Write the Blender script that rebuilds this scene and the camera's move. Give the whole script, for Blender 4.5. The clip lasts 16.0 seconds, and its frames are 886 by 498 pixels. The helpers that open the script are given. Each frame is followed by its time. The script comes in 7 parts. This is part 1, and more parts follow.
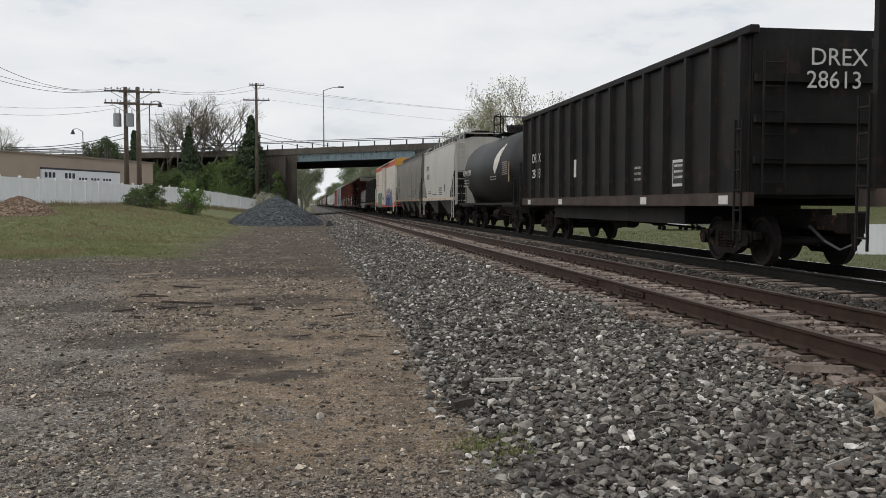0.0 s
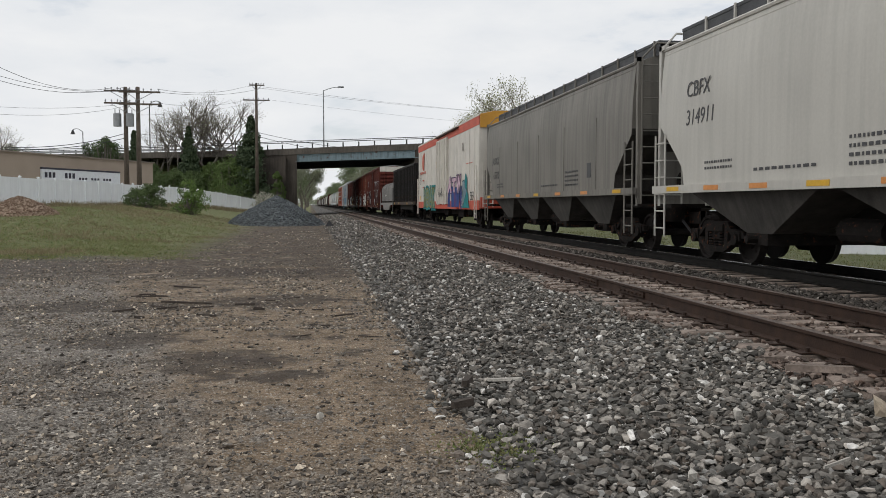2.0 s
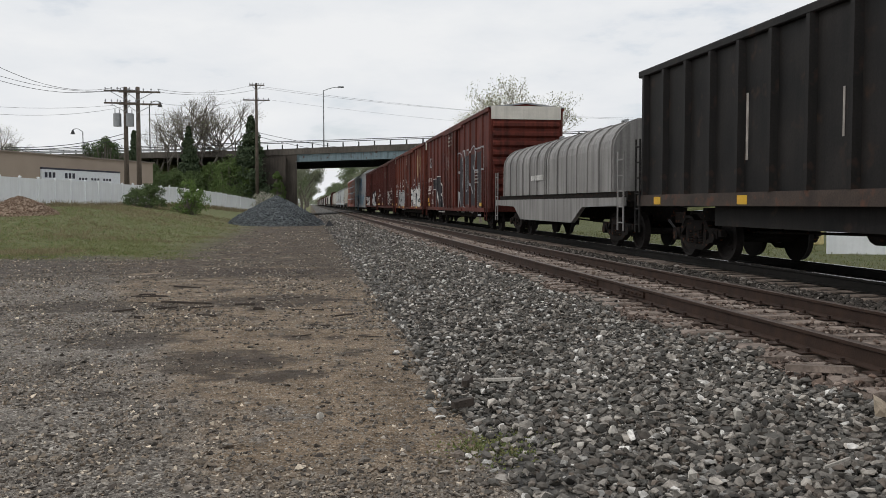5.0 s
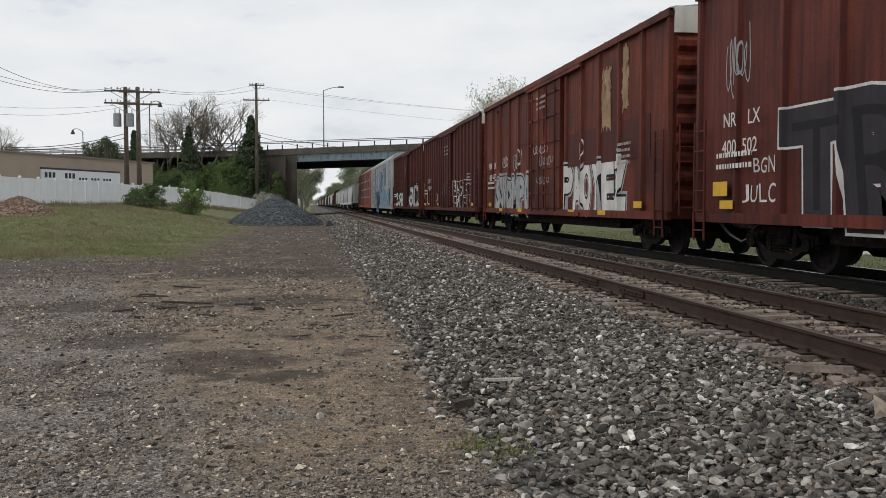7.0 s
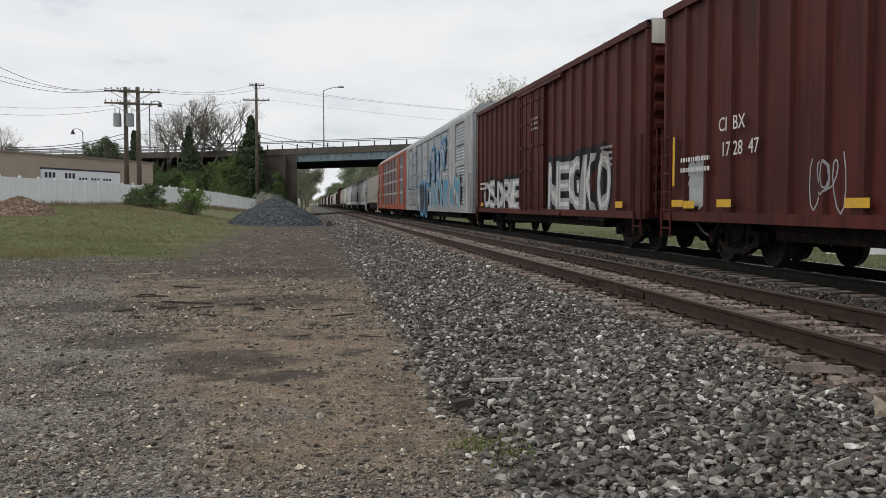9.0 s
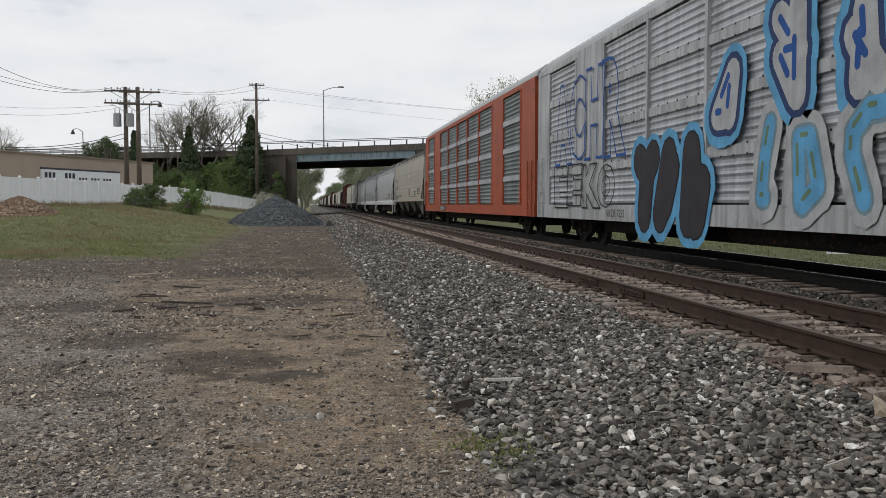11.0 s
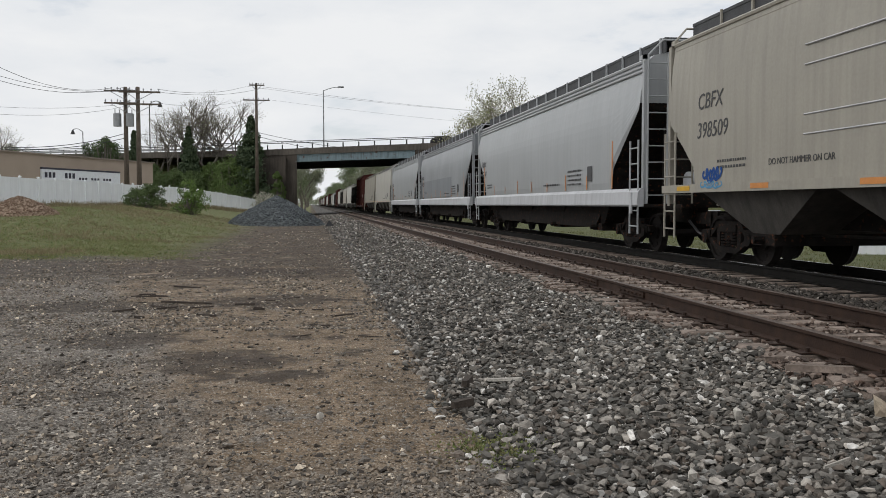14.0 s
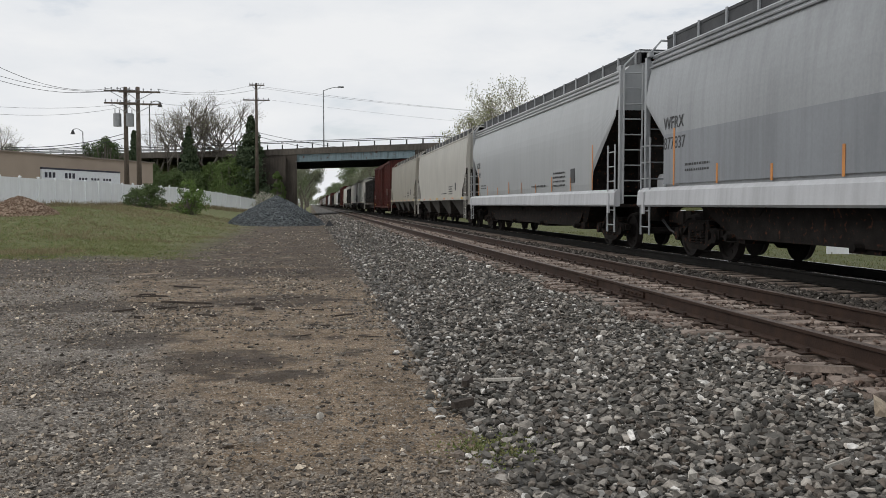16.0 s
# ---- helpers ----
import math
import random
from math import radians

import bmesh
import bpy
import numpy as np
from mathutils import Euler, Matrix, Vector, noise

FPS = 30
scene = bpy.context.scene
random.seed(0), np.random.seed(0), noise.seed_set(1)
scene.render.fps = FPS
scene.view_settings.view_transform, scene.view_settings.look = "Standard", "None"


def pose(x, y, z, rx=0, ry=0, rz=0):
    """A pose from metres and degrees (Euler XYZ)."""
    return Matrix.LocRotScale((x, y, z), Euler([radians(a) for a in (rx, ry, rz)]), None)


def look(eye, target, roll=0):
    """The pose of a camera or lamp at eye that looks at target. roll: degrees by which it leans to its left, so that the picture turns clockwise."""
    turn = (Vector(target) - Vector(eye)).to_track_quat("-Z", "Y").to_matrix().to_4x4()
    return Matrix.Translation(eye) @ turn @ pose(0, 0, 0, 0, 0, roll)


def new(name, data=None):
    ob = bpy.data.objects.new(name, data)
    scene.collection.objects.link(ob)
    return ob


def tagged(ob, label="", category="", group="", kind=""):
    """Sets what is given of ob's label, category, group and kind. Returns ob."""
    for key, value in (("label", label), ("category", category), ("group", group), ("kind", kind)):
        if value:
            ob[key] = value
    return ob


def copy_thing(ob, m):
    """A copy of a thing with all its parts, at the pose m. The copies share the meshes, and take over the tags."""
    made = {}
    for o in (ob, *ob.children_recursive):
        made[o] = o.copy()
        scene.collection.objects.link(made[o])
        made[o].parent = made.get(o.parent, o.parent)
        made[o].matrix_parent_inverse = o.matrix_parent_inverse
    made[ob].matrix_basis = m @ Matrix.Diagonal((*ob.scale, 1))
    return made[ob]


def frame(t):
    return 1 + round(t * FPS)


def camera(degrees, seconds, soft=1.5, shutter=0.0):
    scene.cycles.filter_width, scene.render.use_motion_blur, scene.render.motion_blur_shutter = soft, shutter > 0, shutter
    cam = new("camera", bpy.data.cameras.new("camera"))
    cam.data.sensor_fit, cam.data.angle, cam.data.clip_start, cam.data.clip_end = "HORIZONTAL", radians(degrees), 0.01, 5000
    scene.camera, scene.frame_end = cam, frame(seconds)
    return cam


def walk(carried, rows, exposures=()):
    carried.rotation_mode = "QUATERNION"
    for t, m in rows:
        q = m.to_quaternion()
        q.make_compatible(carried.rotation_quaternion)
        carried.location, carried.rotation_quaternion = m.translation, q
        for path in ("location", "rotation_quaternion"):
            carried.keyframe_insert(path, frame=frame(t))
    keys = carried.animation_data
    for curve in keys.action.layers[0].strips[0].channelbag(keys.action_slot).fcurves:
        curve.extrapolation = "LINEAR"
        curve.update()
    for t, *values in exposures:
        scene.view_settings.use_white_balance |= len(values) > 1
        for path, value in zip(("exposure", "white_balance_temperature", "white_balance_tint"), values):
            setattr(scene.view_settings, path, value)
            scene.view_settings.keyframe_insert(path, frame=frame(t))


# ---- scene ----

# ---- camera: it stands still beside the track, 1.55 m above the lot ----
EYE = Vector((0.0, 0.0, 1.55))
YAW, PITCH = radians(8.48), radians(2.88)
cam = camera(53.07, 16.0, soft=0.75)
AIM = EYE + Vector((math.sin(YAW) * math.cos(PITCH), math.cos(YAW) * math.cos(PITCH), -math.sin(PITCH)))
walk(cam, [(0.0, look(EYE, AIM)), (16.0, look(EYE, AIM))])

# ---- light: a bright overcast sky, a veiled sun behind the lot ----
SUN_ELEV, SUN_AZ = radians(42), radians(-104)      # azimuth from +Y towards +X


def make_world():
    w = bpy.data.worlds.new("overcast_sky")
    scene.world = w
    w.use_nodes = True
    nt = w.node_tree
    nt.nodes.clear()
    N = nt.nodes.new
    sky = N("ShaderNodeTexSky")
    sky.sky_type, sky.sun_disc = "NISHITA", False
    sky.sun_elevation, sky.sun_rotation = SUN_ELEV, SUN_AZ
    blue = N("ShaderNodeBackground")
    blue.inputs["Strength"].default_value = 0.11
    nt.links.new(sky.outputs[0], blue.inputs[0])
    co = N("ShaderNodeTexCoord")
    mp = N("ShaderNodeMapping")
    mp.inputs["Scale"].default_value = (3.2, 3.2, 9.5)
    mp.inputs["Location"].default_value = (0.35, 0.1, 0.4)
    nt.links.new(co.outputs["Generated"], mp.inputs[0])
    n1 = N("ShaderNodeTexNoise")
    n1.inputs["Scale"].default_value, n1.inputs["Detail"].default_value = 1.6, 6
    n1.inputs["Roughness"].default_value = 0.55
    nt.links.new(mp.outputs[0], n1.inputs["Vector"])
    r1 = N("ShaderNodeValToRGB")
    r1.color_ramp.elements[0].position, r1.color_ramp.elements[0].color = 0.3, (0.74, 0.77, 0.81, 1)
    r1.color_ramp.elements[1].position, r1.color_ramp.elements[1].color = 0.6, (0.855, 0.866, 0.88, 1)
    nt.links.new(n1.outputs["Fac"], r1.inputs[0])
    cloud = N("ShaderNodeBackground")
    cloud.inputs["Strength"].default_value = 1.0
    nt.links.new(r1.outputs[0], cloud.inputs[0])
    r2 = N("ShaderNodeValToRGB")
    r2.color_ramp.elements[0].position, r2.color_ramp.elements[0].color = 0.28, (0.6, 0.6, 0.6, 1)
    r2.color_ramp.elements[1].position, r2.color_ramp.elements[1].color = 0.42, (1, 1, 1, 1)
    nt.links.new(n1.outputs["Fac"], r2.inputs[0])
    mix = N("ShaderNodeMixShader")
    nt.links.new(r2.outputs[0], mix.inputs[0])
    nt.links.new(blue.outputs[0], mix.inputs[1])
    nt.links.new(cloud.outputs[0], mix.inputs[2])
    out = N("ShaderNodeOutputWorld")
    nt.links.new(mix.outputs[0], out.inputs[0])


make_world()
sun_data = bpy.data.lights.new("sun", "SUN")
sun_data.energy, sun_data.angle, sun_data.color = 0.75, radians(18), (1.0, 0.96, 0.9)
sun = new("sun", sun_data)
SUN_DIR = Vector((math.sin(SUN_AZ) * math.cos(SUN_ELEV), math.cos(SUN_AZ) * math.cos(SUN_ELEV), math.sin(SUN_ELEV)))
sun.matrix_world = look(SUN_DIR * 300, (0, 0, 0))

# ---- plan ----
RAIL_Z = 0.42                      # top of rail above the lot
TRACK_A, TRACK_B = 5.2, 9.0        # centre lines; the train runs on the far one
GAUGE = 0.752                      # half distance between rail centres
BRIDGE_P, BRIDGE_D = Vector((-4.1, 132.0, 0)), Vector((21.1, -10.0, 0)).normalized()


def smooth(e0, e1, v):
    k = min(1.0, max(0.0, (v - e0) / (e1 - e0)))
    return k * k * (3 - 2 * k)


def ground_z(x, y):
    z = 1.4 * smooth(-4.0, -13.5, x) * smooth(30, 52, y)              # field rising to the fence
    off = (y - BRIDGE_P.y) + 0.474 * (x - BRIDGE_P.x)                 # past the line of the overpass
    bank = smooth(-4, 9, off) * (1 - smooth(30, 48, off))
    z += 7.0 * bank * max(smooth(-5.5, -12, x), smooth(17, 24, x))
    z -= 0.35 * smooth(11.5, 15.5, x)
    z += 0.05 * noise.noise(Vector((x * 0.35, y * 0.35, 0))) * smooth(3, 8, y) * (1 - smooth(0.4, 1.2, x))
    z += 0.02 * noise.noise(Vector((x * 1.3, y * 1.3, 3))) * (1 - smooth(0.4, 1.2, x))
    if 1.0 < x < 13.0:
        z -= 0.12                                                     # below the ballast
    return z


# ---- materials ----
def material(name, base, rough=0.8, metal=0.0, vary=0.25, scale=4.0, fine=60.0, bump=0.2, second=None, streak=0.0,
             rust=0.0, coat=0.0, dist=0.01, rust_color=(0.09, 0.035, 0.018), spec=0.5):
    """Base colour with variation at two scales, optional second tone, vertical grime streaks, rust blotches and relief."""
    m = bpy.data.materials.new(name)
    m.use_nodes = True
    nt = m.node_tree
    N, L = nt.nodes.new, nt.links.new
    b = nt.nodes["Principled BSDF"]
    b.inputs["Roughness"].default_value, b.inputs["Metallic"].default_value = rough, metal
    b.inputs["Coat Weight"].default_value, b.inputs["Specular IOR Level"].default_value = coat, spec
    co = N("ShaderNodeTexCoord")
    info = N("ShaderNodeObjectInfo")

    def nz(sc, detail=5, scale3=None):
        t = N("ShaderNodeTexNoise")
        t.inputs["Scale"].default_value, t.inputs["Detail"].default_value = sc, detail
        src = co.outputs["Object"]
        if scale3:
            mp = N("ShaderNodeMapping")
            mp.inputs["Scale"].default_value = scale3
            L(src, mp.inputs[0])
            src = mp.outputs[0]
        L(src, t.inputs["Vector"])
        return t.outputs["Fac"]

    def ramp(src, a, c, ca, cc):
        r = N("ShaderNodeValToRGB")
        r.color_ramp.elements[0].position, r.color_ramp.elements[1].position = a, c
        r.color_ramp.elements[0].color, r.color_ramp.elements[1].color = (*ca, 1), (*cc, 1)
        L(src, r.inputs[0])
        return r.outputs[0]

    def mix(kind, fac, a, c):
        x = N("ShaderNodeMix")
        x.data_type, x.blend_type = "RGBA", kind
        if isinstance(fac, float):
            x.inputs[0].default_value = fac
        else:
            L(fac, x.inputs[0])
        for sock, val in ((x.inputs[6], a), (x.inputs[7], c)):
            if isinstance(val, tuple):
                sock.default_value = (*val, 1)
            else:
                L(val, sock)
        return x.outputs[2]

    lo, hi = 1 - vary, 1 + vary
    dark = tuple(min(1, k * lo) for k in base)
    light = tuple(min(1, k * hi) for k in (second or base))
    col = ramp(nz(scale), 0.32, 0.68, dark, light)
    g = ramp(nz(fine, 3), 0.3, 0.7, (1 - vary * 0.7,) * 3, (1 + vary * 0.35,) * 3)
    col = mix("MULTIPLY", 1.0, col, g)
    if streak:
        s = ramp(nz(3.0, 4, (2.2, 2.2, 0.12)), 0.42, 0.66, (1, 1, 1), (1 - streak,) * 3)
        col = mix("MULTIPLY", 1.0, col, s)
    if rust:
        col = mix("MIX", ramp(nz(scale * 2.3, 8), 0.62 - rust * 0.2, 0.72, (0, 0, 0), (1, 1, 1)), col, rust_color)
    L(col, b.inputs["Base Color"])
    if bump:
        bp = N("ShaderNodeBump")
        bp.inputs["Strength"].default_value, bp.inputs["Distance"].default_value = bump, dist
        L(nz(fine * 0.6, 4), bp.inputs["Height"])
        L(bp.outputs[0], b.inputs["Normal"])
    return m


def island_material(name, tones, rough=0.9, fine=40.0):
    """Tones picked piece by piece for heaps of loose stones, leaves or chips."""
    m = bpy.data.materials.new(name)
    m.use_nodes = True
    nt = m.node_tree
    N, L = nt.nodes.new, nt.links.new
    b = nt.nodes["Principled BSDF"]
    b.inputs["Roughness"].default_value = rough
    geo, r = N("ShaderNodeNewGeometry"), N("ShaderNodeValToRGB")
    while len(r.color_ramp.elements) < len(tones):
        r.color_ramp.elements.new(0.5)
    for i, c in enumerate(tones):
        e = r.color_ramp.elements[i]
        e.position, e.color = i / (len(tones) - 1), (*c, 1)
    L(geo.outputs["Random Per Island"], r.inputs[0])
    co, n = N("ShaderNodeTexCoord"), N("ShaderNodeTexNoise")
    n.inputs["Scale"].default_value = fine
    L(co.outputs["Object"], n.inputs["Vector"])
    x = N("ShaderNodeMix")
    x.data_type, x.blend_type = "RGBA", "MULTIPLY"
    x.inputs[0].default_value = 1.0
    g = N("ShaderNodeValToRGB")
    g.color_ramp.elements[0].position, g.color_ramp.elements[0].color = 0.3, (0.6, 0.6, 0.6, 1)
    g.color_ramp.elements[1].position, g.color_ramp.elements[1].color = 0.65, (1.15, 1.15, 1.15, 1)
    L(n.outputs["Fac"], g.inputs[0])
    L(r.outputs[0], x.inputs[6])
    L(g.outputs[0], x.inputs[7])
    L(x.outputs[2], b.inputs["Base Color"])
    return m


# ---- mesh helpers ----
def mesh_of(name, bm, mat, smooth_it=False):
    me = bpy.data.meshes.new(name)
    bmesh.ops.recalc_face_normals(bm, faces=bm.faces)
    bm.to_mesh(me)
    bm.free()
    for k in (mat if isinstance(mat, (list, tuple)) else [mat]):
        me.materials.append(k)
    if smooth_it:
        me.polygons.foreach_set("use_smooth", [True] * len(me.polygons))
    return me


def part(name, bm, mat, parent=None, label="", smooth_it=False):
    ob = new(name, mesh_of(name, bm, mat, smooth_it))
    if parent:
        ob.parent = parent
    return tagged(ob, label)


def raw(name, verts, faces, mat, parent=None):
    me = bpy.data.meshes.new(name)
    me.from_pydata(verts, [], faces)
    me.materials.append(mat)
    ob = new(name, me)
    if parent:
        ob.parent = parent
    return ob


def box(bm, x0, x1, y0, y1, z0, z1):
    v = [bm.verts.new(p) for p in ((x0, y0, z0), (x1, y0, z0), (x1, y1, z0), (x0, y1, z0),
                                   (x0, y0, z1), (x1, y0, z1), (x1, y1, z1), (x0, y1, z1))]
    for f in ((0, 3, 2, 1), (4, 5, 6, 7), (0, 1, 5, 4), (1, 2, 6, 5), (2, 3, 7, 6), (3, 0, 4, 7)):
        bm.faces.new([v[i] for i in f])


def tube(bm, p, q, r, r2=None, n=8, caps=True):
    p, q = Vector(p), Vector(q)
    d = (q - p).normalized()
    a = d.orthogonal().normalized()
    c = d.cross(a)
    r2 = r if r2 is None else r2
    A = [bm.verts.new(p + (a * math.cos(2 * math.pi * i / n) + c * math.sin(2 * math.pi * i / n)) * r) for i in range(n)]
    B = [bm.verts.new(q + (a * math.cos(2 * math.pi * i / n) + c * math.sin(2 * math.pi * i / n)) * r2) for i in range(n)]
    for i in range(n):
        bm.faces.new((A[i], A[(i + 1) % n], B[(i + 1) % n], B[i]))
    if caps:
        bm.faces.new(A[::-1])
        bm.faces.new(B)


def pipe(bm, pts, r, n=6):
    """One continuous bent tube."""
    pts = [Vector(p) for p in pts]
    rings, a = [], None
    for i, p in enumerate(pts):
        d = (pts[min(i + 1, len(pts) - 1)] - pts[max(i - 1, 0)]).normalized()
        a = d.orthogonal().normalized() if a is None else (a - d * a.dot(d)).normalized()
        c = d.cross(a)
        rings.append([p + (a * math.cos(2 * math.pi * k / n) + c * math.sin(2 * math.pi * k / n)) * r for k in range(n)])
    loft(bm, rings)


def prism(bm, pts, a, c, axis="y"):
    """A polygon of (u, v) pairs pushed from a to c along an axis: x: (y, z); y: (x, z); z: (x, y)."""
    def at(p, k):
        return {"x": (k, p[0], p[1]), "y": (p[0], k, p[1]), "z": (p[0], p[1], k)}[axis]
    A = [bm.verts.new(at(p, a)) for p in pts]
    B = [bm.verts.new(at(p, c)) for p in pts]
    n = len(pts)
    for i in range(n):
        bm.faces.new((A[i], A[(i + 1) % n], B[(i + 1) % n], B[i]))
    bm.faces.new(A[::-1])
    bm.faces.new(B)


def loft(bm, rings, caps=True):
    R = [[bm.verts.new(p) for p in r] for r in rings]
    n = len(R[0])
    for A, B in zip(R, R[1:]):
        for i in range(n):
            bm.faces.new((A[i], A[(i + 1) % n], B[(i + 1) % n], B[i]))
    if caps:
        bm.faces.new(R[0][::-1])
        bm.faces.new(R[-1])


def B():
    return bmesh.new()


def empty(name, label, category, group="", loc=(0, 0, 0)):
    ob = new(name)
    ob.location = loc
    return tagged(ob, label, category, group)


def moved(bm, m):
    bmesh.ops.transform(bm, matrix=m, verts=bm.verts)
    return bm

# ---- palette ----
M_RAIL = material("rusted_rail", (0.042, 0.022, 0.014), 0.75, 0.3, 0.3, 6, 90, 0.3)
M_RAILHEAD = material("worn_railhead", (0.13, 0.10, 0.085), 0.55, 0.7, 0.2, 5, 80, 0.1)
M_TIE = material("weathered_tie", (0.13, 0.1, 0.08), 0.95, 0, 0.35, 3, 45, 0.7, second=(0.28, 0.225, 0.19))
M_BALLAST = island_material("ballast_stone", [(0.044, 0.041, 0.037), (0.165, 0.15, 0.132), (0.075, 0.07, 0.062), (0.33, 0.3, 0.265), (0.052, 0.05, 0.045), (0.19, 0.155, 0.127), (0.1, 0.097, 0.087), (0.135, 0.122, 0.106), (0.52, 0.475, 0.42), (0.066, 0.062, 0.055), (0.85, 0.82, 0.77)], 0.9, 30)
M_RUSTSTONE = island_material("rust_dusted_stone", [(0.06, 0.042, 0.034), (0.2, 0.145, 0.115), (0.11, 0.078, 0.062), (0.3, 0.235, 0.195), (0.08, 0.06, 0.05), (0.22, 0.15, 0.115), (0.48, 0.42, 0.37)], 0.9, 30)
M_DUSKSTONE = island_material("dark_brown_ballast_stone", [(0.026, 0.022, 0.019), (0.08, 0.068, 0.058), (0.042, 0.036, 0.031), (0.14, 0.12, 0.102), (0.032, 0.028, 0.024), (0.28, 0.25, 0.22)], 0.9, 30)
M_BED = material("ballast_bed", (0.05, 0.047, 0.043), 0.95, 0, 0.5, 14, 30, 1.0, second=(0.13, 0.122, 0.112), dist=0.05)
# near-black rail steel; shade below the train is part of this colour
M_MAINRAIL = material("shaded_black_rail", (0.01, 0.009, 0.008), 0.8, 0.0, 0.3, 6, 90, 0.2, spec=0.2)
M_POLISHED = material("polished_railhead", (0.5, 0.5, 0.5), 0.25, 0.9, 0.1, 5, 80, 0.05)
M_RAILDARK = material("dark_bridge_rail", (0.05, 0.05, 0.052), 0.6, 0.3, 0.15, 3, 60)
M_SHADEBED = material("shaded_dark_ballast", (0.012, 0.011, 0.01), 0.9, 0, 0.4, 12, 30, 1.0, second=(0.028, 0.025, 0.022), dist=0.05, spec=0.1)
M_GRAVEL = island_material("lot_chip", [(0.05, 0.044, 0.038), (0.2, 0.175, 0.15), (0.09, 0.079, 0.068), (0.23, 0.2, 0.17), (0.13, 0.113, 0.096), (0.4, 0.36, 0.31), (0.220, 0.178, 0.138), (0.322, 0.256, 0.193), (0.153, 0.124, 0.094), (0.848, 0.728, 0.580)])
M_CONC = material("stained_concrete", (0.115, 0.1, 0.086), 0.9, 0, 0.2, 0.5, 8, 0.2, streak=0.35)
M_ABUT = material("dark_abutment_concrete", (0.07, 0.058, 0.048), 0.9, 0, 0.25, 0.5, 8, 0.2, streak=0.3)
M_BLUE = material("bridge_girder_paint", (0.2, 0.27, 0.3), 0.6, 0.1, 0.12, 0.8, 10, 0.05, streak=0.3, rust=0.1)
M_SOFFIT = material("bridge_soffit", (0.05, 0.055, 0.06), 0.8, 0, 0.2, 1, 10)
M_VINYL = material("white_vinyl", (0.8, 0.82, 0.84), 0.5, 0, 0.04, 1.0, 12, 0.03, streak=0.06)
M_TAN = material("tan_stucco", (0.36, 0.29, 0.235), 0.9, 0, 0.06, 0.6, 30, 0.1)
M_POLE = material("weathered_pole_wood", (0.12, 0.095, 0.075), 0.9, 0, 0.25, 2, 40, 0.4, streak=0.3)
M_STEEL = material("grey_galvanised_steel", (0.3, 0.31, 0.32), 0.5, 0.6, 0.12, 3, 60)
M_WIRE = material("dark_wire", (0.03, 0.03, 0.035), 0.6, 0, 0.1)
M_BARK = material("grey_bark", (0.17, 0.15, 0.13), 0.95, 0, 0.3, 5, 60, 0.5)
M_PALEBARK = material("pale_bark", (0.25, 0.22, 0.18), 0.95, 0, 0.3, 5, 60, 0.5)
M_LEAF = island_material("fresh_leaf", [(0.09, 0.16, 0.03), (0.16, 0.25, 0.05), (0.12, 0.2, 0.04), (0.2, 0.29, 0.07)], 0.7)
M_LEAFDARK = island_material("dark_leaf", [(0.06, 0.095, 0.035), (0.085, 0.13, 0.05), (0.07, 0.11, 0.04), (0.11, 0.16, 0.055)], 0.75)
M_LEAFMID = island_material("mid_green_leaf", [(0.07, 0.11, 0.035), (0.1, 0.15, 0.045), (0.085, 0.13, 0.04), (0.13, 0.17, 0.06)], 0.75)
M_BUSHLEAF = island_material("spring_bush_leaf", [(0.085, 0.14, 0.035), (0.13, 0.19, 0.05), (0.1, 0.16, 0.04), (0.16, 0.22, 0.07)], 0.75)
# far foliage is paler and greyer, distance haze mixed into the leaf tones
M_HAZELEAF = island_material("hazed_budding_leaf", [(0.24, 0.27, 0.17), (0.3, 0.32, 0.22), (0.2, 0.23, 0.14), (0.34, 0.34, 0.25)], 0.85)
M_HAZEGREEN = island_material("hazed_green_leaf", [(0.17, 0.22, 0.11), (0.22, 0.27, 0.14), (0.14, 0.19, 0.095), (0.25, 0.29, 0.17)], 0.85)
M_VERGE = island_material("sunlit_verge_blade", [(0.12, 0.145, 0.045), (0.17, 0.19, 0.065), (0.22, 0.2, 0.1), (0.14, 0.165, 0.055)], 0.9)
M_STRAW = island_material("dry_straw", [(0.3, 0.24, 0.14), (0.22, 0.18, 0.1), (0.36, 0.3, 0.19), (0.16, 0.16, 0.07)], 0.9)
M_CONIFER = island_material("conifer_needle", [(0.05, 0.075, 0.04), (0.075, 0.11, 0.055), (0.06, 0.09, 0.045), (0.1, 0.135, 0.065)], 0.85)
M_BUD = island_material("spring_bud", [(0.3, 0.31, 0.18), (0.42, 0.41, 0.26), (0.36, 0.38, 0.2), (0.26, 0.28, 0.14)], 0.8)
M_BLOSSOM = island_material("pale_blossom", [(0.55, 0.5, 0.46), (0.65, 0.62, 0.56), (0.16, 0.2, 0.08), (0.5, 0.47, 0.4)], 0.8)
M_GRASS = island_material("grass_blade", [(0.12, 0.165, 0.05), (0.18, 0.225, 0.07), (0.28, 0.25, 0.12), (0.14, 0.19, 0.06), (0.22, 0.24, 0.09), (0.3, 0.25, 0.14)], 0.9)
M_BLACK = material("black_paint", (0.018, 0.018, 0.02), 0.5, 0.1, 0.2, 2, 30, 0.05)
M_GLASS = material("dark_glass", (0.02, 0.022, 0.025), 0.12, 0.0, 0.1, 2, 20, 0.0)


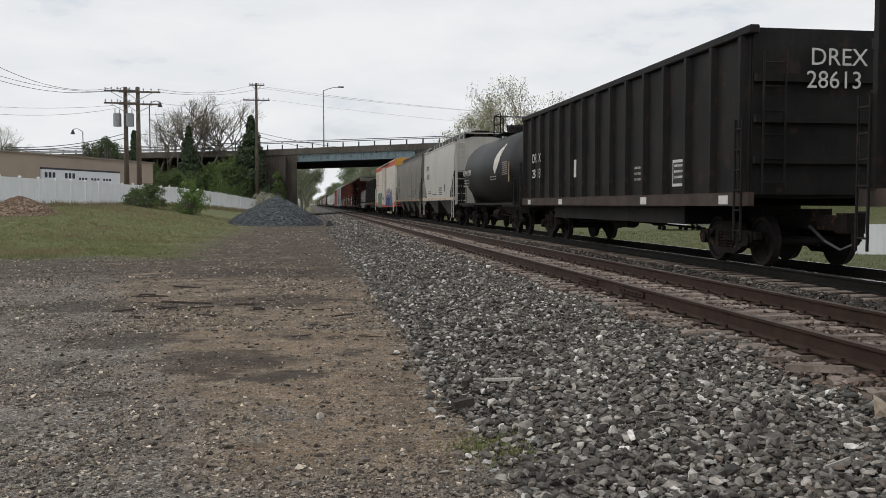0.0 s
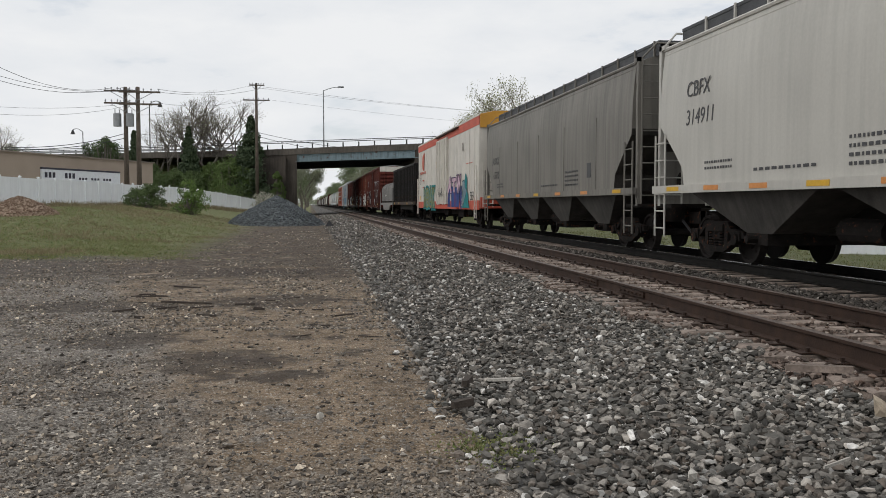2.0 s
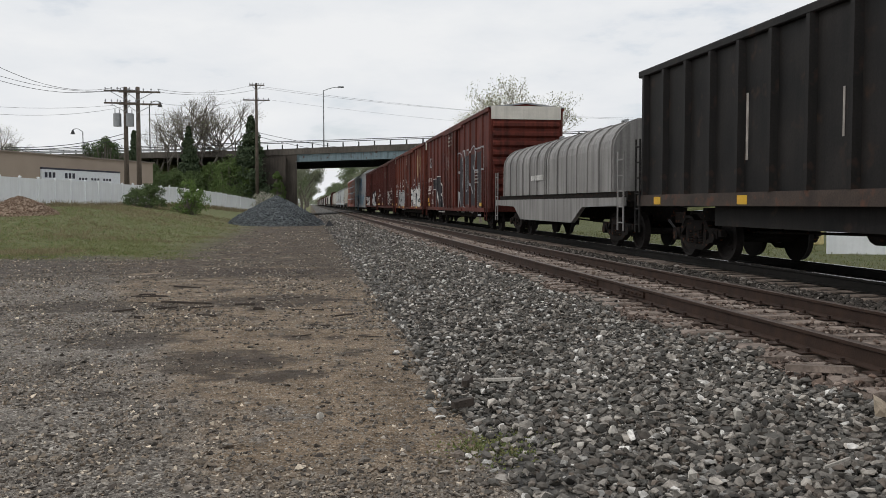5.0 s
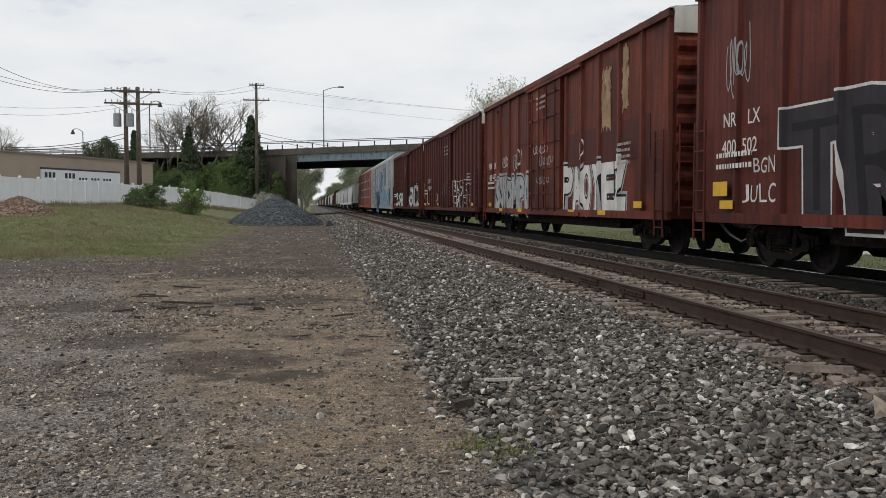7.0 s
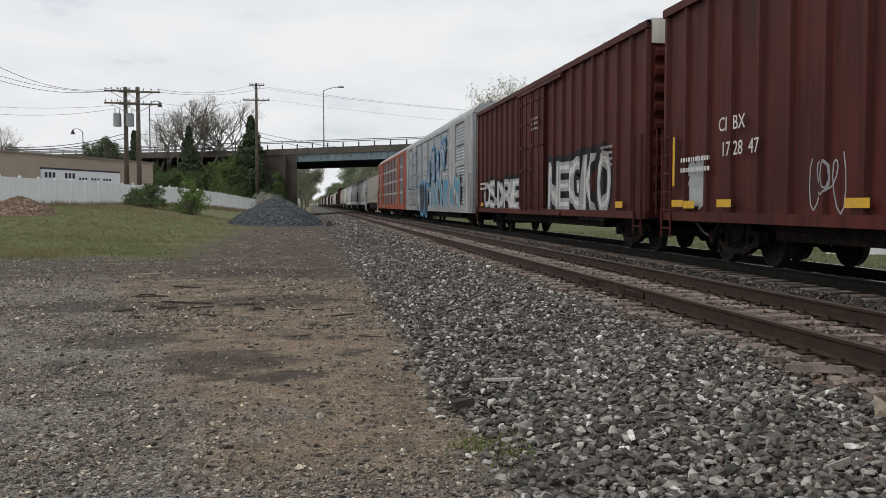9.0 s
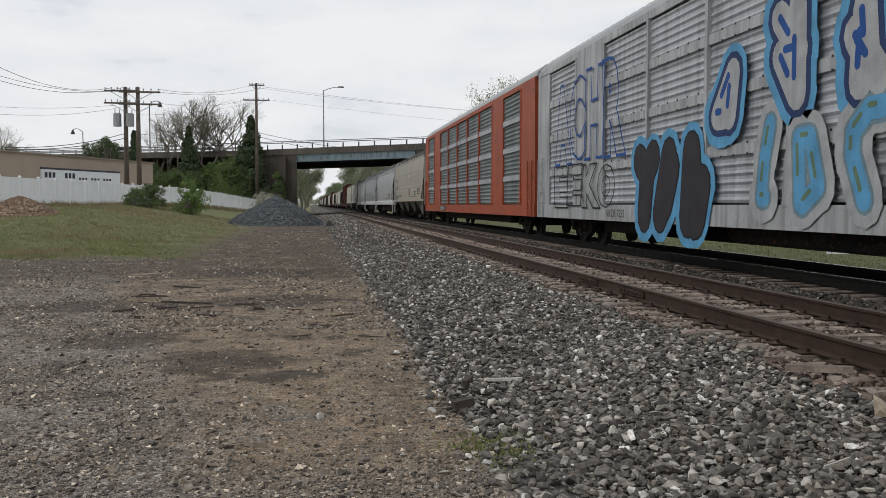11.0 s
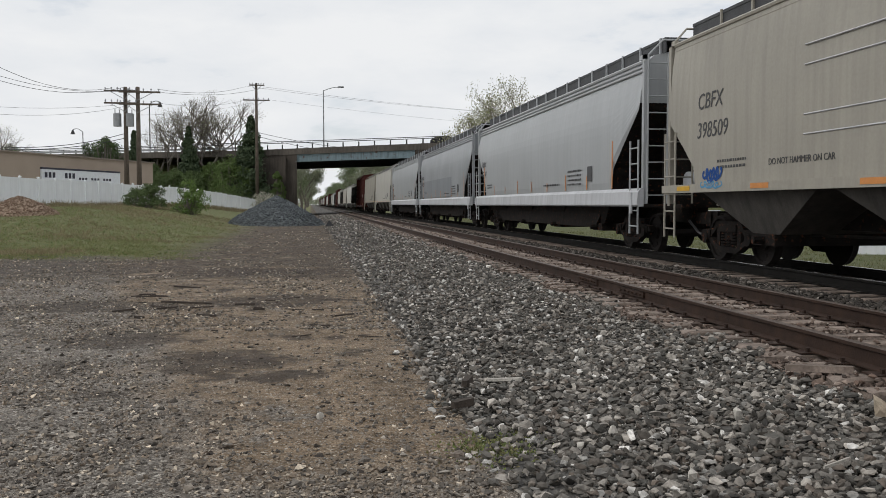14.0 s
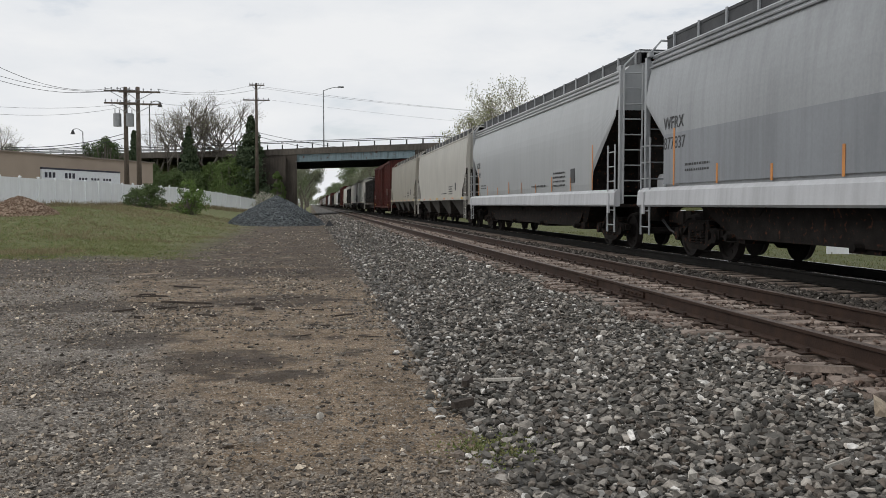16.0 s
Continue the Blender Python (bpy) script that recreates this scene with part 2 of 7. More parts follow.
def ground_material():
    m = bpy.data.materials.new("gravel_lot_and_grass")
    m.use_nodes = True
    nt = m.node_tree
    N, L = nt.nodes.new, nt.links.new
    b = nt.nodes["Principled BSDF"]
    b.inputs["Roughness"].default_value = 0.95
    co = N("ShaderNodeTexCoord")
    sep = N("ShaderNodeSeparateXYZ")
    L(co.outputs["Object"], sep.inputs[0])

    def nz(sc, detail=6, rough=0.6):
        t = N("ShaderNodeTexNoise")
        t.inputs["Scale"].default_value, t.inputs["Detail"].default_value = sc, detail
        t.inputs["Roughness"].default_value = rough
        L(co.outputs["Object"], t.inputs["Vector"])
        return t.outputs["Fac"]

    def math_(op, a, c):
        x = N("ShaderNodeMath")
        x.operation = op
        for i, v in enumerate((a, c)):
            if isinstance(v, (int, float)):
                x.inputs[i].default_value = v
            else:
                L(v, x.inputs[i])
        return x.outputs[0]

    def span(v, lo, hi):
        r = N("ShaderNodeMapRange")
        r.interpolation_type = "SMOOTHSTEP"
        L(v, r.inputs[0])
        r.inputs[1].default_value, r.inputs[2].default_value = lo, hi
        return r.outputs[0]

    def ramp(src, stops):
        r = N("ShaderNodeValToRGB")
        while len(r.color_ramp.elements) < len(stops):
            r.color_ramp.elements.new(0.5)
        for e, (p, c) in zip(r.color_ramp.elements, stops):
            e.position, e.color = p, (*c, 1)
        L(src, r.inputs[0])
        return r.outputs[0]

    def mix(fac, a, c, kind="MIX"):
        x = N("ShaderNodeMix")
        x.data_type, x.blend_type = "RGBA", kind
        if isinstance(fac, float):
            x.inputs[0].default_value = fac
        else:
            L(fac, x.inputs[0])
        L(a, x.inputs[6])
        L(c, x.inputs[7])
        return x.outputs[2]

    big, mid, fine = nz(0.33), nz(1.3), nz(75, 3, 0.7)

    def cells(sc):
        v = N("ShaderNodeTexVoronoi")
        v.inputs["Scale"].default_value = sc
        L(co.outputs["Object"], v.inputs["Vector"])
        c = N("ShaderNodeSeparateColor")
        L(v.outputs["Color"], c.inputs[0])
        return c.outputs[0], v.outputs["Distance"]

    tone, gap = cells(46)
    tone2, gap2 = cells(95)
    gravel = ramp(tone, [(0.0, (0.085, 0.073, 0.061)), (0.4, (0.19, 0.167, 0.144)), (0.8, (0.32, 0.287, 0.25)), (1.0, (0.62, 0.58, 0.52))])
    small = ramp(tone2, [(0.0, (0.1, 0.085, 0.07)), (0.6, (0.235, 0.205, 0.175)), (1.0, (0.48, 0.44, 0.38))])
    gravel = mix(span(nz(6), 0.42, 0.58), gravel, small)
    dirt = ramp(nz(26, 6, 0.75), [(0.32, (0.14, 0.097, 0.06)), (0.5, (0.25, 0.182, 0.118)), (0.68, (0.37, 0.285, 0.2))])
    dirt = mix(span(tone2, 0.86, 0.95), dirt, small)
    damp = ramp(nz(9, 7, 0.7), [(0.3, (0.035, 0.026, 0.019)), (0.7, (0.095, 0.071, 0.052))])
    x, y = sep.outputs["X"], sep.outputs["Y"]
    wob = math_("ADD", math_("MULTIPLY", math_("SUBTRACT", mid, 0.5), 2.4), math_("MULTIPLY", math_("SUBTRACT", big, 0.5), 3.0))
    xw = math_("ADD", x, wob)
    # a worn dirt lane beside the ballast, gravel further out
    lane = math_("MULTIPLY", span(math_("ADD", math_("ADD", x, math_("MULTIPLY", wob, 0.6)), math_("MULTIPLY", math_("SUBTRACT", y, 7.0), 0.25)), -1.5, -0.5), math_("SUBTRACT", 1.0, span(x, 0.95, 1.4)))
    lane = math_("MULTIPLY", lane, span(math_("ADD", math_("MULTIPLY", mid, 0.6), math_("MULTIPLY", nz(5, 6), 0.4)), 0.36, 0.47))
    lane = math_("MULTIPLY", lane, span(y, 4.0, 5.6))
    col = mix(lane, gravel, dirt)
    # tyre-worn strips that run across the lot
    strips = N("ShaderNodeTexNoise")
    strips.inputs["Scale"].default_value, strips.inputs["Detail"].default_value, strips.inputs["Roughness"].default_value = 1.0, 9, 0.72
    mp = N("ShaderNodeMapping")
    mp.inputs["Scale"].default_value = (0.75, 0.9, 1.0)
    L(co.outputs["Object"], mp.inputs[0])
    L(mp.outputs[0], strips.inputs["Vector"])
    yard = math_("MULTIPLY", span(y, 14, 21), span(math_("ADD", strips.outputs["Fac"], math_("MULTIPLY", span(y, 15, 24), 0.14)), 0.47, 0.6))
    col = mix(math_("MULTIPLY", yard, 0.8), col, damp)
    spots = math_("MULTIPLY", span(nz(1.5, 5), 0.55, 0.64), math_("MULTIPLY", span(y, 6.0, 8.0), span(xw, -3.4, -1.4)))
    col = mix(math_("MULTIPLY", spots, 0.8), col, damp)
    # damp hollows with ragged rims
    for cx, cy, rx, ry in ((-0.9, 9.0, 0.75, 0.75), (-0.25, 8.05, 0.45, 0.32), (-2.2, 10.5, 0.8, 0.7), (-0.6, 14.5, 1.3, 0.9), (-3.2, 14.0, 1.6, 0.8), (-1.2, 20.5, 2.2, 1.4)):
        ex = math_("DIVIDE", math_("SUBTRACT", x, cx), rx)
        ey = math_("DIVIDE", math_("SUBTRACT", y, cy), ry)
        rr = math_("ADD", math_("ADD", math_("MULTIPLY", ex, ex), math_("MULTIPLY", ey, ey)), math_("MULTIPLY", math_("SUBTRACT", nz(4, 7, 0.7), 0.5), 3.2))
        col = mix(math_("MULTIPLY", math_("SUBTRACT", 1.0, span(rr, 0.45, 1.1)), 0.8), col, damp)
    # pale trodden fines
    col = mix(math_("MULTIPLY", span(nz(2.6, 6), 0.55, 0.7), 0.35), col, ramp(nz(60), [(0.3, (0.16, 0.14, 0.12)), (0.7, (0.26, 0.235, 0.205))]))
    # mottling of the trodden surface: gravelly and bare spots a hand to a metre across
    col = mix(1.0, col, ramp(nz(2.2, 8, 0.72), [(0.36, (0.62, 0.6, 0.58)), (0.5, (0.98, 0.98, 0.98)), (0.64, (1.28, 1.28, 1.28))]), "MULTIPLY")
    col = mix(1.0, col, ramp(nz(11, 6, 0.7), [(0.35, (0.72, 0.71, 0.7)), (0.65, (1.2, 1.2, 1.2))]), "MULTIPLY")
    green = ramp(nz(5, 8, 0.7), [(0.34, (0.09, 0.11, 0.038)), (0.48, (0.14, 0.165, 0.056)), (0.58, (0.21, 0.19, 0.095)), (0.7, (0.28, 0.23, 0.15))])
    edge = math_("ADD", y, math_("MULTIPLY", math_("SUBTRACT", nz(0.3), 0.5), 9.0))
    lawn = math_("MULTIPLY", span(edge, 24.5, 30.5), math_("SUBTRACT", 1.0, span(math_("ADD", xw, math_("MULTIPLY", y, 0.012)), -5.4, -2.0)))
    far = math_("MULTIPLY", span(y, 72, 84), math_("SUBTRACT", 1.0, span(x, -0.6, 0.6)))
    right = span(xw, 12.0, 13.5)
    lawn = math_("MAXIMUM", lawn, far)
    col = mix(lawn, col, green)
    col = mix(right, col, ramp(nz(3, 7, 0.7), [(0.35, (0.07, 0.085, 0.03)), (0.55, (0.12, 0.13, 0.048)), (0.7, (0.18, 0.16, 0.09))]))
    L(col, b.inputs["Base Color"])
    bp = N("ShaderNodeBump")
    bp.inputs["Strength"].default_value, bp.inputs["Distance"].default_value = 1.0, 0.03
    L(math_("ADD", math_("MULTIPLY", gap, -1.0), math_("MULTIPLY", nz(14), 1.4)), bp.inputs["Height"])
    L(bp.outputs[0], b.inputs["Normal"])
    return m


def make_ground():
    xs = np.concatenate([[-1500, -700, -350, -200, -120, -80], np.arange(-60, -20, 2.5), np.arange(-20, -8, 1.0), np.arange(-8, 1.0, 0.25),
                         np.arange(1.0, 17, 0.8), np.arange(17, 40, 2.0), [45, 60, 90, 150, 300, 700, 1500]])
    ys = np.concatenate([[-400, -120, -40, -15, -5], np.arange(0, 24, 0.25), np.arange(24, 60, 1.0), np.arange(60, 220, 3.0),
                         [240, 300, 400, 600, 1000, 1800, 3000]])
    verts = [(x, y, ground_z(x, y)) for y in ys for x in xs]
    n = len(xs)
    faces = [(j * n + i, j * n + i + 1, (j + 1) * n + i + 1, (j + 1) * n + i) for j in range(len(ys) - 1) for i in range(n - 1)]
    ob = raw("ground", verts, faces, ground_material())
    ob.data.polygons.foreach_set("use_smooth", [True] * len(ob.data.polygons))
    return tagged(ob, "grey gravel lot with worn dirt lane and rough spring grass", "ground", kind="structure")


make_ground()

# ---- ballast ----
TIE_TOP = RAIL_Z - 0.19


def bed_z(x):
    """Cross-section of the stone bed: a toe on the lot, a shoulder, level between the tracks, a far shoulder."""
    return np.interp(x, [0.7, 1.1, 2.2, 3.55, 3.9, 10.5, 11.6, 13.0], [-0.06, 0.0, 0.05, TIE_TOP - 0.09, TIE_TOP - 0.05, TIE_TOP - 0.04, 0.0, -0.45])


def make_bed():
    xs = [0.7, 1.1, 1.6, 2.2, 2.9, 3.55, 3.9, 5.2, 7.0, 9.0, 10.5, 11.6, 13.0]
    ys = [-60, -10, 0] + [2 + 3 * i for i in range(30)] + [100, 140, 200, 300, 500, 900, 1800]
    verts = [(x, y, float(bed_z(x)) - 0.015) for y in ys for x in xs]
    n = len(xs)
    faces = [(j * n + i, j * n + i + 1, (j + 1) * n + i + 1, (j + 1) * n + i) for j in range(len(ys) - 1) for i in range(n - 1)]
    tagged(raw("ballast_bed", verts, faces, M_BED), "bed of grey crushed stone under the two tracks", "ballast", kind="structure")


make_bed()


def shaded_strip():
    """The darker bed of the main line, with the train's shade in its colour."""
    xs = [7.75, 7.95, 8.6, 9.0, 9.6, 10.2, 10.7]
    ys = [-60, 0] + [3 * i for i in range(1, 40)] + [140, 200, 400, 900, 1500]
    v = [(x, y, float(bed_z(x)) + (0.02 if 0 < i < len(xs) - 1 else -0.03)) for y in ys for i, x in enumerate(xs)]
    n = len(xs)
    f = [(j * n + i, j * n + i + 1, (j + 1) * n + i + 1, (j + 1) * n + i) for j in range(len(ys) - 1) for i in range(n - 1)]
    tagged(raw("main_line_bed", v, f, M_SHADEBED), "near-black ballast of the main line, darkened for the train's shade", "ballast", kind="structure")


shaded_strip()


def rock_shapes(count, seed):
    rng = np.random.default_rng(seed)
    out = []
    for _ in range(count):
        bm = B()
        bmesh.ops.create_icosphere(bm, subdivisions=1, radius=1.15)
        v = np.array([p.co[:] for p in bm.verts])
        f = np.array([[q.index for q in p.verts] for p in bm.faces])
        bm.free()
        d = rng.normal(size=(9, 3))
        d /= np.linalg.norm(d, axis=1)[:, None]
        for k in d:                                   # flat broken faces
            h = v @ k
            cut = rng.uniform(0.34, 0.72)
            v -= np.clip(h - cut, 0, None)[:, None] * k
        v *= rng.uniform(0.65, 1.4, 3)
        out.append((v, f))
    return out


ROCKS = rock_shapes(14, 5)


def chip_shapes(count, seed):
    """Eight-sided flat chips for small gravel."""
    rng = np.random.default_rng(seed)
    f = np.array([[0, 2, 4], [2, 1, 4], [1, 3, 4], [3, 0, 4], [2, 0, 5], [1, 2, 5], [3, 1, 5], [0, 3, 5]])
    out = []
    for _ in range(count):
        v = np.array([[1, 0, 0], [-1, 0, 0], [0, 1, 0], [0, -1, 0], [0, 0, 1], [0, 0, -1.0]])
        v = v * rng.uniform(0.6, 1.3, 3) + rng.normal(0, 0.22, (6, 3))
        out.append((v, f))
    return out


CHIPS = chip_shapes(14, 6)


def scatter_stones(name, label, pts, sizes, mat, seed, flat=0.7, shapes=None):
    shapes = shapes or ROCKS
    rng = np.random.default_rng(seed)
    V, F, base = [], [], 0
    which = rng.integers(0, len(shapes), len(pts))
    for k, (v, f) in enumerate(shapes):
        sel = np.where(which == k)[0]
        if not len(sel):
            continue
        n = len(sel)
        q = rng.normal(size=(n, 4))
        q /= np.linalg.norm(q, axis=1)[:, None]
        w, x, y, z = q.T
        R = np.stack([1 - 2 * (y * y + z * z), 2 * (x * y - z * w), 2 * (x * z + y * w), 2 * (x * y + z * w), 1 - 2 * (x * x + z * z), 2 * (y * z - x * w),
                      2 * (x * z - y * w), 2 * (y * z + x * w), 1 - 2 * (x * x + y * y)], 1).reshape(n, 3, 3)
        W = np.einsum("nij,vj->nvi", R, v) * sizes[sel][:, None, None]
        W[:, :, 2] *= flat
        W += pts[sel][:, None, :]
        V.append(W.reshape(-1, 3))
        F.append((f[None] + (np.arange(n) * len(v))[:, None, None] + base).reshape(-1, 3))
        base += n * len(v)
    V, F = np.concatenate(V), np.concatenate(F)
    me = bpy.data.meshes.new(name)
    me.vertices.add(len(V))
    me.vertices.foreach_set("co", V.ravel())
    me.loops.add(F.size)
    me.loops.foreach_set("vertex_index", F.ravel().astype(np.int32))
    me.polygons.add(len(F))
    me.polygons.foreach_set("loop_start", (np.arange(len(F)) * 3).astype(np.int32))
    me.polygons.foreach_set("use_smooth", np.zeros(len(F), bool))
    me.update(calc_edges=True)
    me.materials.append(mat)
    return tagged(new(name, me), label, "stones", kind="stuff")


def make_stones():
    rng = np.random.default_rng(11)
    P, S = [], []
    for y0, y1, x0, x1, n, lo, hi in ((2.6, 8.5, 0.8, 4.3, 22000, 0.015, 0.04), (8.5, 15, 0.8, 7.7, 26000, 0.017, 0.039),
                                      (15, 30, 0.7, 7.7, 25000, 0.02, 0.044), (30, 62, 0.8, 7.6, 15000, 0.032, 0.056),
                                      (4.0, 8.5, 4.3, 7.7, 9000, 0.017, 0.039), (62, 125, 0.9, 7.5, 9000, 0.05, 0.085)):
        x, y = rng.uniform(x0, x1, n), rng.uniform(y0, y1, n)
        s = rng.uniform(lo, hi, n) * np.where(rng.random(n) < 0.12, 1.35, 1.0)
        thin = rng.random(n) < np.interp(x, [0.7, 1.0, 1.7, 2.2], [0.12, 0.45, 0.85, 1.0]) * np.where((x > TRACK_A - 0.68) & (x < TRACK_A + 0.68), 0.75, 1)
        x, y, s = x[thin], y[thin], s[thin]
        keep = np.ones(len(x), bool)
        for r in (TRACK_A - GAUGE, TRACK_A + GAUGE):
            keep &= np.abs(x - r) > 0.07 + s
        x, y, s = x[keep], y[keep], s[keep]
        z = bed_z(x) + 0.025 * np.sin(x * 3.1 + 1.7 * np.sin(y * 1.3)) * np.sin(y * 2.3 + x) * (x < 3.6) + rng.uniform(-0.6, 1.1, len(x)) * s
        near_tie = (np.abs(x - TRACK_A) < 1.35) & (np.abs((y / 0.52 + 0.5) % 1 - 0.5) * 0.52 < 0.13)
        ok = ~near_tie | (rng.random(len(x)) < 0.07)
        z = np.where(near_tie, TIE_TOP + s * 0.3, z)
        P.append(np.stack([x, y, z], 1)[ok])
        S.append(s[ok])
    P, S = np.concatenate(P), np.concatenate(S)
    rusty = np.abs(P[:, 0] - TRACK_A) + 0.25 * np.sin(P[:, 1] * 1.7) < 1.2
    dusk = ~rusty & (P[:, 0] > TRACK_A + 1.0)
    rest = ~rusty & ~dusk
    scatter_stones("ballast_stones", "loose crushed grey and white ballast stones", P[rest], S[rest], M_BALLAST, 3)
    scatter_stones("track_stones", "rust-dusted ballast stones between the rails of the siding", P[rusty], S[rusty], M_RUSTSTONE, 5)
    scatter_stones("middle_stones", "dark brown ballast stones between the two tracks", P[dusk], S[dusk], M_DUSKSTONE, 6)
    # small pebbles strewn over the lot
    n = 95000
    y = 3.6 + 24 * rng.random(n) ** 1.9
    x = rng.uniform(-1, 1, n)
    x = 1.3 - (x + 1) / 2 * (y * 0.36 + 2.8)
    bare = np.where(x > 0.95, 1.0, np.interp(x + 0.25 * (y - 7), [-1.5, -0.5], [1.0, 0.22]))
    bare = np.maximum(bare, np.interp(y, [4.5, 6.0], [1.0, 0.0]))
    patchy = np.array([noise.noise(Vector((a * 0.9, c * 0.55, 4.0))) + 0.5 * noise.noise(Vector((a * 2.6, c * 1.8, 9.0))) for a, c in zip(x, y)])
    ok = rng.random(n) < bare * np.interp(patchy, [-0.3, 0.25], [0.22, 1.0])
    x, y = x[ok], y[ok]
    s = rng.uniform(0.007, 0.02, len(x)) * np.where(rng.random(len(x)) < 0.05, 1.9, 1)
    z = np.array([ground_z(a, c) for a, c in zip(x, y)]) + s * 0.2
    # coarser loose stone further out on the lot, in drifts
    n2 = 26000
    y2 = 11 + 40 * rng.random(n2) ** 1.5
    x2 = 1.2 - rng.random(n2) * (y2 * 0.3 + 2.2)
    drift = np.array([noise.noise(Vector((a * 0.8, c * 0.35, 14.0))) + 0.6 * noise.noise(Vector((a * 2.4, c * 1.1, 19.0))) for a, c in zip(x2, y2)])
    ok = rng.random(n2) < np.interp(drift, [-0.15, 0.35], [0.08, 1.0])
    ok &= (y2 < 27) | (x2 > -3.5)
    x2, y2 = x2[ok], y2[ok]
    s2 = rng.uniform(0.012, 0.03, len(x2)) * np.interp(y2, [11, 50], [1.0, 1.7])
    z2 = np.array([ground_z(a, c) for a, c in zip(x2, y2)]) + s2 * 0.2
    x, y, z, s = np.concatenate([x, x2]), np.concatenate([y, y2]), np.concatenate([z, z2]), np.concatenate([s, s2])
    scatter_stones("lot_pebbles", "small pale pebbles strewn over the gravel lot", np.stack([x, y, z], 1), s, M_GRAVEL, 4, 0.75, CHIPS)


make_stones()


# ---- tracks ----
def rail_profile(cx):
    z = RAIL_Z
    return [(cx + dx, z + dz) for dx, dz in ((-0.07, -0.18), (0.07, -0.18), (0.07, -0.168), (0.012, -0.15), (0.012, -0.045), (0.037, -0.035),
                                             (0.037, -0.006), (0.028, 0), (-0.028, 0), (-0.037, -0.006), (-0.037, -0.035), (-0.012, -0.045), (-0.012, -0.15), (-0.07, -0.168))]


def make_track(name, cx, label, tie_range, spikes, steel, head):
    tr = tagged(new(name), label, "railway track", kind="structure")
    for sx in (-GAUGE, GAUGE):
        bm = B()
        prism(bm, rail_profile(cx + sx), -60, 1500)
        ob = part("rail", bm, [steel, head], tr)
        for p in ob.data.polygons:
            if p.normal.z > 0.7 and p.center.z > RAIL_Z - 0.01:
                p.material_index = 1
    bm = B()
    box(bm, -1.3, 1.3, -0.115, 0.115, -0.18, 0)
    bmesh.ops.bevel(bm, geom=bm.edges[:], offset=0.015, segments=1, affect="EDGES")
    shapes = []
    rng = random.Random(7)
    for _ in range(5):
        c = bm.copy()
        for v in c.verts:
            v.co += Vector((rng.uniform(-0.04, 0.04), rng.uniform(-0.012, 0.012), rng.uniform(-0.012, 0.004)))
        shapes.append(mesh_of("tie", c, M_TIE))
    bm.free()
    for i in range(*tie_range):
        t = new("tie", shapes[i % 5])
        t.parent = tr
        t.matrix_basis = pose(cx + rng.uniform(-0.06, 0.06), i * 0.52, TIE_TOP + rng.uniform(-0.008, 0.004), 0, 0, rng.uniform(-1.5, 1.5))
    if spikes:
        plate, spike = B(), B()
        box(plate, -0.19, 0.19, -0.09, 0.09, 0, 0.012)
        plate_me = mesh_of("tie_plate", plate, M_RAIL)
        for dx in (-0.1, 0.1):
            box(spike, dx - 0.014, dx + 0.014, -0.05, -0.02, 0.012, 0.05)
        spike_me = mesh_of("spike", spike, M_RAIL)
        for i in range(5, 60):
            for sx in (-GAUGE, GAUGE):
                for nm, me in (("tie_plate", plate_me), ("spike", spike_me)):
                    o = new(nm, me)
                    o.parent = tr
                    o.location = (cx + sx, i * 0.52, TIE_TOP + 0.002)
        for y in (11.35, 13.3):
            bm = B()
            for s in (-1, 1):
                box(bm, cx - GAUGE + s * 0.03 - 0.012, cx - GAUGE + s * 0.03 + 0.012, y, y + 0.9, RAIL_Z - 0.13, RAIL_Z - 0.05)
                for k in range(6):
                    tube(bm, (cx - GAUGE + s * 0.02, y + 0.08 + k * 0.148, RAIL_Z - 0.09), (cx - GAUGE + s * 0.065, y + 0.08 + k * 0.148, RAIL_Z - 0.09), 0.016, n=6)
            part("joint_bar", bm, M_RAIL, tr)
    return tr


make_track("track_1", TRACK_A, "siding of rusty rails on weathered wooden ties", (4, 170), True, M_RAIL, M_RAILHEAD)
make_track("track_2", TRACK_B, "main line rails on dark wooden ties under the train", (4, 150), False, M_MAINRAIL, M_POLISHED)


# ---- overpass ----
def bridge_at(s, w, z):
    """s metres along the overpass, w metres across it along the line of the tracks."""
    p = BRIDGE_P + BRIDGE_D * s + Vector((-0.02, 1.0, 0)) * w
    return (p.x, p.y, z + 0.018 * max(s, -6.0))


def bridge_box(bm, s0, s1, w0, w1, z0, z1):
    v = [bm.verts.new(bridge_at(*p)) for p in ((s0, w0, z0), (s1, w0, z0), (s1, w1, z0), (s0, w1, z0), (s0, w0, z1), (s1, w0, z1), (s1, w1, z1), (s0, w1, z1))]
    for f in ((0, 3, 2, 1), (4, 5, 6, 7), (0, 1, 5, 4), (1, 2, 6, 5), (2, 3, 7, 6), (3, 0, 4, 7)):
        bm.faces.new([v[i] for i in f])


BW = 28.0        # width of the overpass


